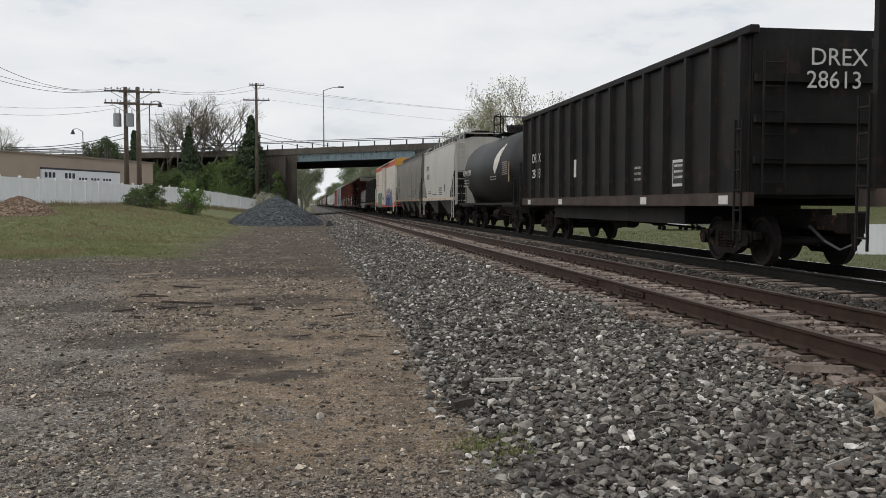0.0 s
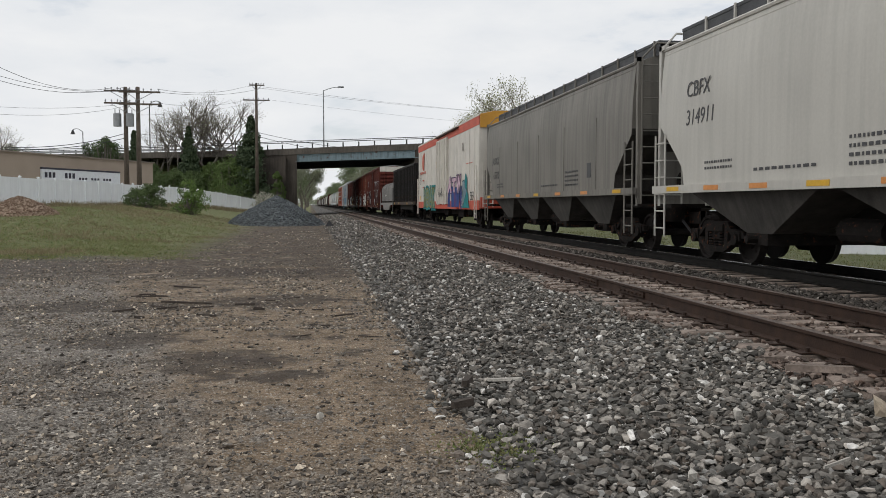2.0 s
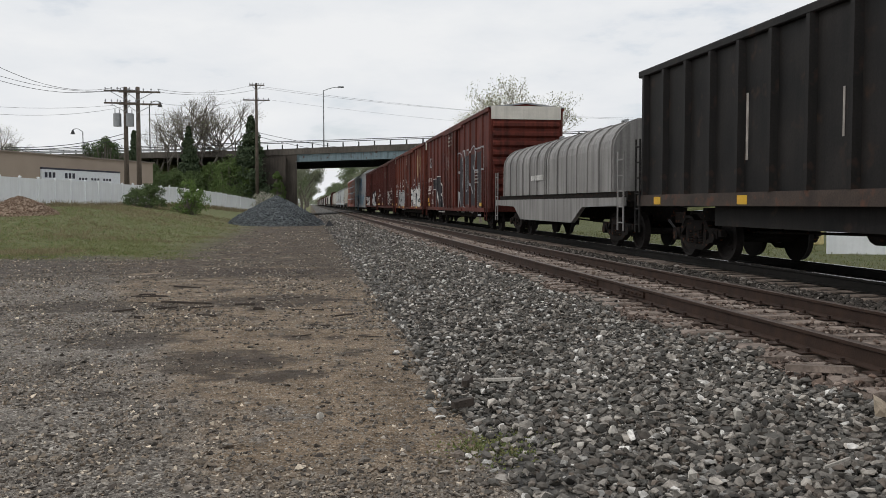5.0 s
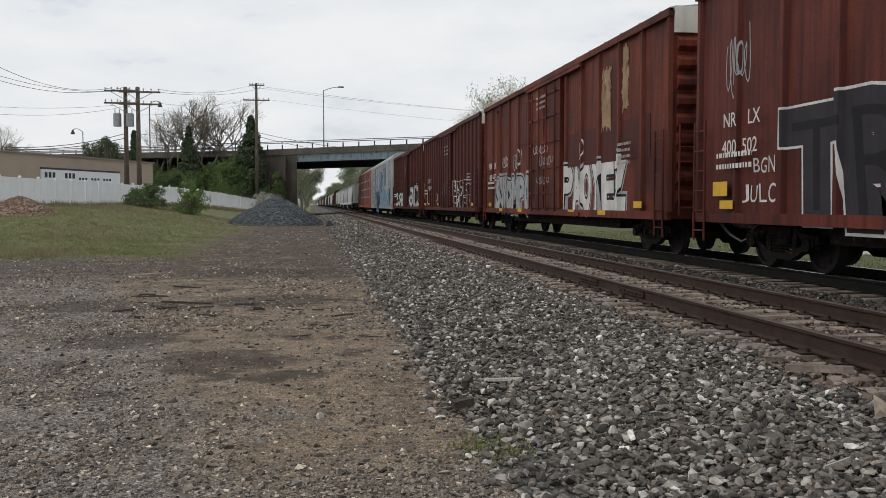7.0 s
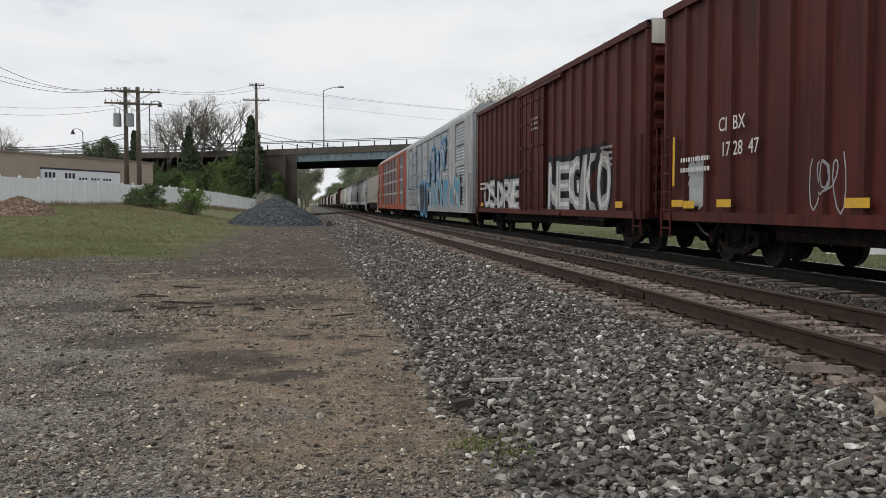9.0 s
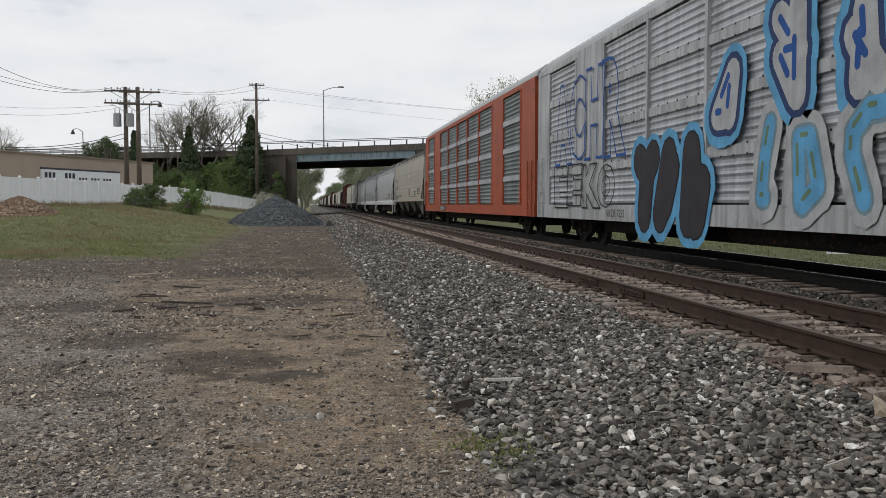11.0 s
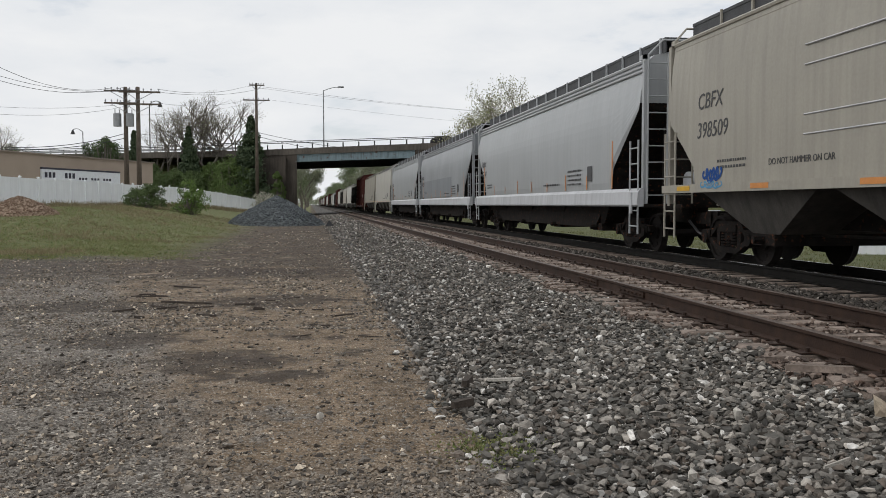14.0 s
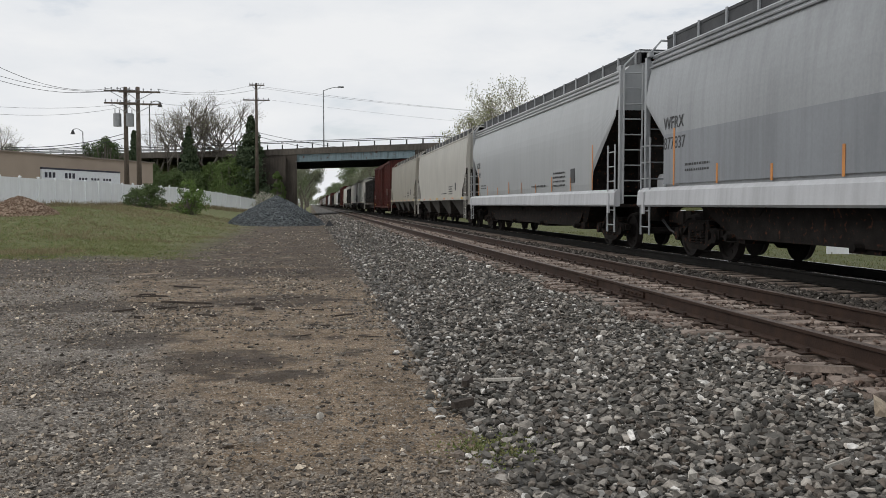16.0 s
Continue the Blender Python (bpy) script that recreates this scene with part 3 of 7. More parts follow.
def make_overpass():
    br = empty("overpass", "concrete road overpass with blue-grey steel girders across the tracks", "bridge")
    bm = B()
    bridge_box(bm, -210, -6, 0.3, BW - 0.3, 8.85, 9.15)
    bridge_box(bm, -6, 95, 0.3, BW - 0.3, 8.85, 9.15)
    part("deck", bm, M_CONC, br, "dark stained concrete deck")
    for w0 in (0.0, BW - 0.35):
        bm = B()
        bridge_box(bm, -210, -6, w0, w0 + 0.35, 8.75, 9.62)
        bridge_box(bm, -6, 95, w0, w0 + 0.35, 8.75, 9.62)
        part("parapet", bm, M_CONC, br, "weathered concrete edge beam")
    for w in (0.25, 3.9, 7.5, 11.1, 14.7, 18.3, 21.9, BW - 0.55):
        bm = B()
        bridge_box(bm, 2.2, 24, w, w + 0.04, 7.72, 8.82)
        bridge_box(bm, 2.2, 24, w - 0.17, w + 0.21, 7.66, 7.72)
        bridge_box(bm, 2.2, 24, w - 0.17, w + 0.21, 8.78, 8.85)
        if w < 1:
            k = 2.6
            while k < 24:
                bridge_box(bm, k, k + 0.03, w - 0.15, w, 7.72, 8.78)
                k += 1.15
        # girders behind the front one are dark grey, under-deck shade in their colour
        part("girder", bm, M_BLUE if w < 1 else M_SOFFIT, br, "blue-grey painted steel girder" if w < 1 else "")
    # steel rail on posts
    for w0 in (0.15, BW - 0.15):
        bm = B()
        for z in (9.98, 10.2):
            a, c = bridge_at(-60, w0, z), bridge_at(60, w0, z)
            tube(bm, a, c, 0.05)
        part("handrail", bm, M_RAILDARK, br, "dark steel bridge rail")
        if w0 < 1:
            bm = B()
            bridge_box(bm, 0, 0.2, w0 - 0.1, w0 + 0.1, 9.62, 10.24)
            me = mesh_of("rail_post", bm, M_RAILDARK)
            for i in range(-22, 24):
                o = new("rail_post", me)
                o.parent = br
                d = Vector(bridge_at(i * 2.4, 0, 0)) - Vector(bridge_at(0, 0, 0))
                o.location = d
    # abutments and wing walls
    bm = B()
    bridge_box(bm, -3.4, 2.4, 0.1, BW - 0.1, -0.5, 8.8)
    part("abutment", bm, M_ABUT, br, "dark stained concrete abutment")
    bm = B()
    bridge_box(bm, 20.5, 26, 0.1, BW - 0.1, -0.8, 8.8)
    part("abutment", bm, M_ABUT, br, "dark stained concrete abutment")
    # stepped bearing seat on the near corner
    bm = B()
    bridge_box(bm, -3.2, 0.6, -0.6, 0.1, -0.5, 8.35)
    bridge_box(bm, -4.6, -3.2, -0.9, 0.1, -0.5, 8.0)
    part("wing_wall", bm, M_ABUT, br)
    # guard rail on the approach
    bm = B()
    bridge_box(bm, -60, -3, -0.05, 0.03, 9.75, 10.05)
    part("guard_rail", bm, M_STEEL, br)
    return br


make_overpass()


def street_lamp(loc, z0, z1, arm, group, kind=0):
    ob = empty("street_lamp", "slim grey steel street lamp on the overpass road" if not kind else "dark steel street lamp with a hanging bell head", "street lamp", group, loc)
    h = z1 - z0
    bm = B()
    tube(bm, (0, 0, 0), (0, 0, h), 0.11, 0.07)
    part("pole", bm, M_STEEL if not kind else M_BLACK, ob)
    bm = B()
    pts = [(arm * t, 0, h + 0.55 * math.sin(t * math.pi * (0.5 if not kind else 0.8))) for t in (0, 0.2, 0.4, 0.6, 0.8, 1)]
    pipe(bm, pts, 0.05)
    part("arm", bm, M_STEEL if not kind else M_BLACK, ob)
    bm = B()
    ex, ez = pts[-1][0], pts[-1][2]
    if kind:
        tube(bm, (ex, 0, ez + 0.05), (ex, 0, ez - 0.7), 0.09, 0.4, n=12)
    else:
        s = 1 if arm > 0 else -1
        box(bm, min(ex - s * 0.1, ex + s * 0.75), max(ex - s * 0.1, ex + s * 0.75), -0.16, 0.16, ez - 0.1, ez + 0.12)
        bmesh.ops.bevel(bm, geom=bm.edges[:], offset=0.05, segments=2, affect="EDGES")
    part("lamp_head", bm, M_STEEL if not kind else M_BLACK, ob)
    return ob


def spot(u, d, z=0.0):
    """A plan position from a bearing (in 1/1570 of the view depth) and a depth along the view."""
    r = (u - 784) / 1570 * d
    return Vector((d * math.sin(YAW) + r * math.cos(YAW), d * math.cos(YAW) - r * math.sin(YAW), z))


p = spot(574, 129.5)
street_lamp((p.x, p.y, 9.4), 9.4, 18.0, 2.2, "street lamps")
p = spot(150, 150)
street_lamp((p.x, p.y, 5.0), 5.0, 13.7, -1.6, "bell lamps", 1)
p = spot(268, 140)
street_lamp((p.x, p.y, 7.5), 7.5, 17.2, 1.6, "bell lamps", 1)


# ---- white vinyl fence ----
def make_fence():
    a, c = Vector((-24.5, 8.0, 0)), Vector((-7.4, 125.5, 0))
    d = (c - a)
    n = int(d.length / 2.44)
    fence = empty("vinyl_fence", "white vinyl privacy fence with capped posts along the field", "fence")
    yaw = math.degrees(math.atan2(d.y, d.x))
    pan, post, cap, brd = B(), B(), B(), B()
    line = []
    for k in range(14):
        a0 = 0.06 + k * 0.1657
        line += [(a0, -0.004), (a0 + 0.008, -0.014), (a0 + 0.158, -0.014), (a0 + 0.1657, -0.004)]
    prism(brd, line + [(2.38, 0.012), (0.06, 0.012)], 0.16, 1.66, "z")
    brd_me = mesh_of("fence_panel", brd, M_VINYL)
    box(pan, 0.06, 2.38, -0.025, 0.025, 1.66, 1.8)
    rail_me = mesh_of("fence_rail", pan, M_VINYL)
    pan = B()
    box(pan, 0.06, 2.38, -0.025, 0.025, 0.03, 0.16)
    low_me = mesh_of("fence_rail", pan, M_VINYL)
    box(post, -0.065, 0.065, -0.065, 0.065, -0.3, 1.85)
    post_me = mesh_of("post", post, M_VINYL)
    loft(cap, [[(-k, -k, z), (k, -k, z), (k, k, z), (-k, k, z)] for k, z in ((0.08, 1.85), (0.08, 1.87), (0.01, 1.93))])
    cap_me = mesh_of("post_cap", cap, M_VINYL)
    for i in range(n):
        p = a + d * (i / n)
        z = ground_z(p.x, p.y) - 0.02
        for nm, me in (("fence_panel", brd_me), ("fence_rail", rail_me), ("fence_rail", low_me), ("post", post_me), ("post_cap", cap_me)):
            o = new(nm, me)
            o.parent = fence
            o.matrix_basis = pose(p.x, p.y, z, 0, 0, yaw)
    return fence


make_fence()


# ---- tan commercial building behind the fence ----
def make_building():
    b = empty("commercial_building", "low tan stucco commercial building with a flat roof behind the fence", "building")
    p1, p0 = spot(272, 98), spot(-260, 62)
    d = (p1 - p0).normalized()
    n = Vector((-d.y, d.x, 0))
    L = (p1 - p0).length
    m = Matrix(((d.x, n.x, 0, p0.x), (d.y, n.y, 0, p0.y), (0, 0, 1, 1.0), (0, 0, 0, 1)))
    bm = B()
    prism(bm, [(0, 0), (L, 0), (L, 22), (0, 22)], 0, 5.05, "z")
    part("wall", moved(bm, m), M_TAN, b)
    bm = B()
    prism(bm, [(-0.15, -0.15), (L + 0.15, -0.15), (L + 0.15, 22.15), (-0.15, 22.15)], 5.05, 5.17, "z")
    part("roof_coping", moved(bm, m), material("tan_coping", (0.25, 0.2, 0.165), 0.6), b)
    # banner sign with a dark head band
    white, navy = material("banner_white", (0.74, 0.76, 0.8), 0.6, 0, 0.05), material("banner_navy", (0.03, 0.03, 0.05), 0.6)
    def along(u):
        """Distance along the front wall at a bearing."""
        k = Vector(((u - 784) / 1570 * math.cos(YAW) + math.sin(YAW), math.cos(YAW) - (u - 784) / 1570 * math.sin(YAW)))
        return (p0.x * k.y - p0.y * k.x) / (d.y * k.x - d.x * k.y)
    s0, s1 = along(73), along(212)
    bm = B()
    box(bm, s0, s1, -0.16, -0.02, 2.0, 3.75)
    sign = part("banner", moved(bm, m), white, b, "long white banner sign with a dark blue top band")
    bm = B()
    box(bm, s0, s1, -0.18, -0.02, 3.76, 3.92)
    part("top_band", moved(bm, m), navy, sign)
    w = (s1 - s0)
    groups = [(0.035 + 0.045 * k, 0.065 + 0.045 * k, 3.0, 3.5) for k in range(3)] + [(0.27 + 0.045 * k, 0.3 + 0.045 * k, 3.0, 3.5) for k in range(3)]
    groups += [(0.44 + 0.04 * k, 0.465 + 0.04 * k, 2.9, 3.12) for k in range(11) if k not in (3, 7)]
    for a0, a1, z0, z1 in groups:
        bm = B()
        box(bm, s0 + a0 * w, s0 + a1 * w, -0.18, -0.165, z0, z1)
        part("lettering_bar", moved(bm, m), navy, sign)
    bm = B()
    box(bm, L - 3.2, L - 2.2, -0.05, 0.02, 0.3, 2.6)
    part("door", moved(bm, m), M_SOFFIT, b)
    return b


make_building()


# ---- utility poles and wires ----
def utility_pole(loc, h, arms, group, cans=0, lean=0):
    ob = empty("utility_pole", "weathered wooden utility pole with crossarms and insulators" + (" and grey transformers" if cans else ""), "utility pole", group, loc)
    bm = B()
    tube(bm, (0, 0, -0.5), (0, 0, h), 0.26, 0.17, n=10)
    part("pole", bm, M_POLE, ob, smooth_it=True)
    for z, half, shift in arms:
        bm = B()
        box(bm, shift - half, shift + half, -0.28, -0.16, z - 0.08, z + 0.08)
        arm = part("crossarm", bm, M_POLE, ob)
        k = 0
        for x in np.linspace(-half * 0.92, half * 0.92, 6):
            bm = B()
            tube(bm, (shift + x, -0.22, z + 0.08), (shift + x, -0.22, z + 0.3), 0.04, n=6)
            tube(bm, (shift + x, -0.22, z + 0.2), (shift + x, -0.22, z + 0.33), 0.08, 0.05, n=8)
            part("insulator", bm, M_STEEL, arm)
        bm = B()
        for s in (-1, 1):
            pipe(bm, [(shift + s * half * 0.6, -0.22, z - 0.08), (0, -0.22, z - 0.8)], 0.03)
        part("brace", bm, M_STEEL, arm)
    for k in range(cans):
        bm = B()
        x = -0.75 + 0.0 * k
        tube(bm, (x, -0.1, h - 3.75), (x, -0.1, h - 2.6), 0.37, n=14)
        tube(bm, (x, -0.1, h - 2.6), (x, -0.1, h - 2.5), 0.4, 0.28, n=14)
        for s in (-0.2, 0.2):
            tube(bm, (x + s, -0.1, h - 2.5), (x + s, -0.1, h - 2.15), 0.05, n=6)
        part("transformer", bm, M_STEEL, ob, "grey cylindrical transformer")
    return ob


TW = [spot(226, 85), spot(248, 85), spot(456, 126)]
utility_pole((TW[0].x, TW[0].y, 1.2), 11.5, [(11.1, 1.5, -0.4), (9.95, 1.5, -0.4)], "utility poles", 1)
utility_pole((TW[1].x, TW[1].y, 1.2), 11.5, [(11.0, 1.9, 0.2), (9.85, 1.9, 0.2)], "utility poles", 1)
utility_pole((TW[2].x, TW[2].y, 1.2), 17.4, [(17.1, 1.05, 0.1), (15.0, 1.85, 0)], "utility poles")


def wire(a, c, sag, r=0.02):
    bm = B()
    a, c = Vector(a), Vector(c)
    pts = []
    for i in range(15):
        t = i / 14
        q = a.lerp(c, t)
        q.z -= sag * 4 * t * (1 - t)
        pts.append(q)
    pipe(bm, pts, r * 0.62, 5)
    tagged(part("overhead_wire", bm, M_WIRE), "thin dark overhead wire between the poles", "wire", "overhead wires")


def up(u, v, d):
    return spot(u, d, 1.55 + (362 - v) * d / 1570)


for (a, c, sag, r) in (
        ((-40, 98, 60), (200, 158, 84), 1.0, 0.03), ((-40, 130, 62), (222, 157, 84), 0.9, 0.03), ((-40, 122, 64), (240, 160, 84), 0.8, 0.025),
        ((-40, 188, 70), (226, 186, 84.8), 0.3, 0.02), ((-40, 200, 70), (226, 190, 84.8), 0.5, 0.02), ((-40, 258, 70), (222, 238, 85), 0.6, 0.05),
        ((-40, 262, 70), (222, 246, 85), 0.5, 0.05), ((282, 160, 85), (438, 155, 126), 0.6, 0.03), ((284, 165, 85), (470, 157, 126), 0.6, 0.03),
        ((282, 184, 85), (440, 177, 126), 0.6, 0.025), ((248, 205, 85), (470, 178, 126), 0.5, 0.02), ((470, 156, 126), (1250, 215, 150), 1.2, 0.022),
        ((440, 155, 126), (1250, 210, 150), 1.4, 0.022), ((475, 178, 126), (1250, 240, 150), 1.0, 0.018), ((460, 236, 126), (690, 268, 132), 0.5, 0.05),
        ((460, 243, 126), (650, 275, 132), 0.4, 0.05), ((248, 238, 85), (456, 232, 126), 0.6, 0.03)):
    wire(up(*a), up(*c), sag, r)


# ---- plants ----
def leaf_cloud(name, centres, radii, per, size, mat, parent, seed, flat=1.0):
    """Many small leaf blades in clumps; each blade is a bent pair of triangles."""
    rng = np.random.default_rng(seed)
    n = len(centres) * per
    c = np.repeat(np.array(centres), per, 0)
    r = np.repeat(np.array(radii), per)
    o = rng.normal(size=(n, 3))
    o /= np.linalg.norm(o, axis=1)[:, None]
    o *= (rng.random(n) ** 0.45)[:, None] * r[:, None]
    o[:, 2] *= flat
    p = c + o
    a = rng.normal(size=(n, 3))
    a /= np.linalg.norm(a, axis=1)[:, None]
    b = np.cross(a, rng.normal(size=(n, 3)))
    b /= np.linalg.norm(b, axis=1)[:, None]
    s = size * rng.uniform(0.6, 1.4, n)[:, None]
    V = np.stack([p - a * s, p + b * s * 0.5, p + a * s, p - b * s * 0.5 + np.cross(a, b) * s * 0.25], 1).reshape(-1, 3)
    F = np.arange(n * 4).reshape(-1, 4)
    me = bpy.data.meshes.new(name)
    me.vertices.add(len(V))
    me.vertices.foreach_set("co", V.ravel())
    me.loops.add(F.size)
    me.loops.foreach_set("vertex_index", F.ravel().astype(np.int32))
    me.polygons.add(n)
    me.polygons.foreach_set("loop_start", (np.arange(n) * 4).astype(np.int32))
    me.update(calc_edges=True)
    me.materials.append(mat)
    ob = new(name, me)
    ob.parent = parent
    return ob


def branching(bm, rng, p, d, length, r, depth, tips, spread=0.55, up_=0.15):
    q = p + d * length
    mid = p.lerp(q, 0.5) + Vector((rng.uniform(-1, 1), rng.uniform(-1, 1), 0)) * length * 0.05
    n = 7 if depth > 3 else (5 if depth > 1 else 3)
    tube(bm, p, mid, r, r * 0.85, n, False)
    tube(bm, mid, q, r * 0.85, r * 0.68, n, False)
    if depth == 0:
        tips.append(q)
        return
    for k in range(rng.choice((2, 3, 3)) if depth > 1 else 3):
        v = Vector((rng.gauss(0, 1), rng.gauss(0, 1), rng.gauss(0, 0.7)))
        e = (d + v.normalized() * spread * rng.uniform(0.7, 1.3) + Vector((0, 0, up_))).normalized()
        branching(bm, rng, p.lerp(q, rng.uniform(0.55, 1.0)), e, length * rng.uniform(0.66, 0.86), r * 0.6, depth - 1, tips, spread, up_)
    tips.append(q)


def tree(name, label, loc, height, bark, leaf, per, size, clump, depth=5, seed=1, spread=0.55, group="", trunk=0.28, r=None, up_=0.15, label2="tree"):
    rng = random.Random(seed)
    ob = empty(name, label, label2, group, loc)
    bm, tips = B(), []
    branching(bm, rng, Vector((0, 0, -0.3)), Vector((rng.uniform(-0.05, 0.05), rng.uniform(-0.05, 0.05), 1)).normalized(), height * trunk, r or height * 0.016, depth, tips, spread, up_)
    top = max(t.z for t in tips)
    k = height / top
    for v in bm.verts:
        v.co *= k
    part("trunk", bm, bark, ob, smooth_it=True)
    if per:
        leaf_cloud("crown", [tuple(t * k) for t in tips], [clump] * len(tips), per, size, leaf, ob, seed)
    return ob


def conifer(loc, h, w, seed, group=""):
    rng = random.Random(seed)
    ob = empty("conifer", "dark green pointed conifer among the lineside trees", "tree", group, loc)
    bm = B()
    tube(bm, (0, 0, -0.3), (0, 0, h), h * 0.02, 0.02)
    C, R = [], []
    for i in range(300):
        t = rng.random() ** 1.25
        a = rng.uniform(0, 6.283)
        rad = w * (1 - t) * rng.uniform(0.3, 1.05)
        c = Vector((math.cos(a) * rad, math.sin(a) * rad, h * (0.06 + 0.93 * t)))
        C.append(tuple(c))
        R.append(0.1 * w + 0.2 * w * (1 - t))
        tube(bm, (0, 0, c.z + rad * 0.3), c, 0.03, 0.01, 3, False)
    part("trunk", bm, M_BARK, ob)
    leaf_cloud("crown", C, R, 70, 0.19, M_CONIFER, ob, seed, 0.8)
    return ob


def bush(name, label, loc, h, w, mat, n, per, size, seed, group=""):
    rng = random.Random(seed)
    ob = empty(name, label, "shrub", group, loc)
    bm, C, R = B(), [], []
    for i in range(n):
        a, t = rng.uniform(0, 6.283), rng.random()
        rad = w * math.sqrt(rng.random()) * (1 - 0.55 * t * t)
        c = Vector((math.cos(a) * rad, math.sin(a) * rad, h * (0.1 + 0.85 * t * (1 - 0.35 * (rad / w) ** 2))))
        pipe(bm, [Vector((c.x * 0.15, c.y * 0.15, -0.1)), Vector((c.x * 0.7, c.y * 0.7, c.z * 0.6)), c], 0.012 + 0.006 * h, 4)
        C.append(tuple(c))
        R.append(rng.uniform(0.1, 0.26) * min(h, w * 1.5))
    part("woody_base", bm, M_BARK, ob)
    leaf_cloud("foliage", C, R, per, size, mat, ob, seed)
    return ob


def gz(p):
    return (p.x, p.y, ground_z(p.x, p.y) - 0.05)


def grass(name, label, pts, h, mat, seed, per=6):
    """Thin leaning blades in tufts."""
    rng = np.random.default_rng(seed)
    p = np.repeat(np.array(pts), per, 0)
    n = len(p)
    p[:, :2] += rng.normal(0, 0.09, (n, 2))
    hh = h * rng.uniform(0.4, 1.3, n) * np.repeat(rng.uniform(0.5, 1.3, len(pts)), per)
    a = rng.uniform(0, 6.283, n)
    w = 0.012 + 0.05 * hh
    side = np.stack([np.cos(a), np.sin(a), np.zeros(n)], 1) * w[:, None]
    lean = rng.normal(0, 0.35, (n, 2)) * hh[:, None]
    top = p + np.concatenate([lean, hh[:, None]], 1)
    V = np.stack([p - side, p + side, top], 1).reshape(-1, 3)
    F = np.arange(n * 3).reshape(-1, 3)
    me = bpy.data.meshes.new(name)
    me.from_pydata(V.tolist(), [], F.tolist())
    me.materials.append(mat)
    return tagged(new(name, me), label, "grass", kind="stuff")


def make_plants():
    for u, d, v, sd in ((345, 134, 160, 1), (300, 132, 190, 2), (408, 134, 198, 3), (375, 133, 172, 4), (-15, 100, 215, 5), (284, 136, 188, 8), (325, 138, 172, 12), (392, 137, 188, 14)):
        z = gz(spot(u, d))
        tree("bare_tree", "bare-branched grey tree on the embankment", z, 1.55 + (362 - v) * d / 1570 - z[2], M_BARK, M_BUD, 1, 0.07, 0.5, 6, sd, 0.72, "bare trees", 0.2, 0.17, 0.2)
    for u, d, v, w, sd in ((446, 130, 208, 4.1, 21), (336, 130, 226, 2.6, 22), (240, 128, 232, 2.0, 25)):
        z = gz(spot(u, d))
        conifer(z, 1.55 + (362 - v) * d / 1570 - z[2], w, sd, "conifers")
    for u, d, v, w, sd in ((188, 126, 238, 2.4, 23), (205, 128, 248, 1.9, 24), (166, 128, 252, 2.2, 26), (20, 120, 262, 3.0, 28), (60, 122, 268, 3.0, 29), (112, 122, 272, 2.4, 30)):
        z = gz(spot(u, d))
        bush("evergreen_bush", "tall dark green leafy bush behind the building", z, 1.55 + (362 - v) * d / 1570 - z[2], w, M_LEAFDARK, 50, 130, 0.13, sd, "tall bushes")
    for u, d, v, w, sd in ((408, 128, 280, 3.3, 31), (378, 130, 290, 2.4, 32), (300, 128, 302, 3.4, 33), (340, 128, 306, 3.0, 34), (270, 130, 290, 3, 35), (494, 128, 300, 1.2, 36), (436, 129, 292, 2.0, 37)):
        z = gz(spot(u, d))
        bush("lineside_bush", "dense mid-green bush at the foot of the embankment", z, 1.55 + (362 - v) * d / 1570 - z[2], w, M_BUSHLEAF if u > 370 else M_LEAFMID, 60, 190, 0.12, sd, "lineside bushes")
    z = gz(spot(262, 66))
    bush("dark_shrub", "low spreading dark green shrub in front of the fence", z, 1.75, 1.75, M_LEAFMID, 60, 120, 0.06, 41)
    z = gz(spot(338, 68))
    bush("young_shrub", "bright green young leafy shrub in front of the fence", z, 2.75, 1.35, M_LEAF, 46, 80, 0.07, 42)
    z = gz(spot(470, 100))
    bush("blossom_shrub", "pale blossoming shrub beside the stone heap", z, 2.9, 1.7, M_BLOSSOM, 40, 60, 0.08, 43)
    for u, v, sd in ((893, 148, 51), (948, 134, 53), (850, 190, 58)):
        z = gz(spot(u, 92))
        tree("leafing_tree", "tall tree with sparse fresh leaves beyond the tracks", z, 1.55 + (362 - v) * 92 / 1570 - z[2], M_PALEBARK, M_BUD, 5, 0.085, 0.5, 6, sd, 0.5, "leafing trees", 0.24, 0.15, 0.2)
    # woods beyond the overpass, both sides of the line
    rng = random.Random(77)
    for i in range(22):
        y = 215 + i * 18 + i * i
        for s in (-1, 1):
            x = (-1.0 - rng.uniform(0, 3.5)) if s < 0 else (14.5 + rng.uniform(0, 7))
            h = rng.uniform(9.5, 12.5) * (1.0 if s < 0 else 1.2)
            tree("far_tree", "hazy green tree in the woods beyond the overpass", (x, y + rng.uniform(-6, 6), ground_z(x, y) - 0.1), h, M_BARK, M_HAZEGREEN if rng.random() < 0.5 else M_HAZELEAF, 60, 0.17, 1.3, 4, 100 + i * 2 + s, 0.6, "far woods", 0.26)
    # a low line of woods that closes the view along the tracks
    C, R = [], []
    for i in range(420):
        x = rng.uniform(-160, 190)
        C.append((x, 1180 + rng.uniform(-30, 30), rng.uniform(0.1, 1.0) * (7.5 + 3.0 * noise.noise(Vector((x * 0.03, 0, 5))))))
        R.append(rng.uniform(2.5, 4.5))
    woods = empty("distant_treeline", "low hazy line of woods where the tracks vanish", "woods")
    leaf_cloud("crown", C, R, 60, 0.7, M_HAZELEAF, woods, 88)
    # rough grass
    r2 = np.random.default_rng(9)
    C, D = [], []
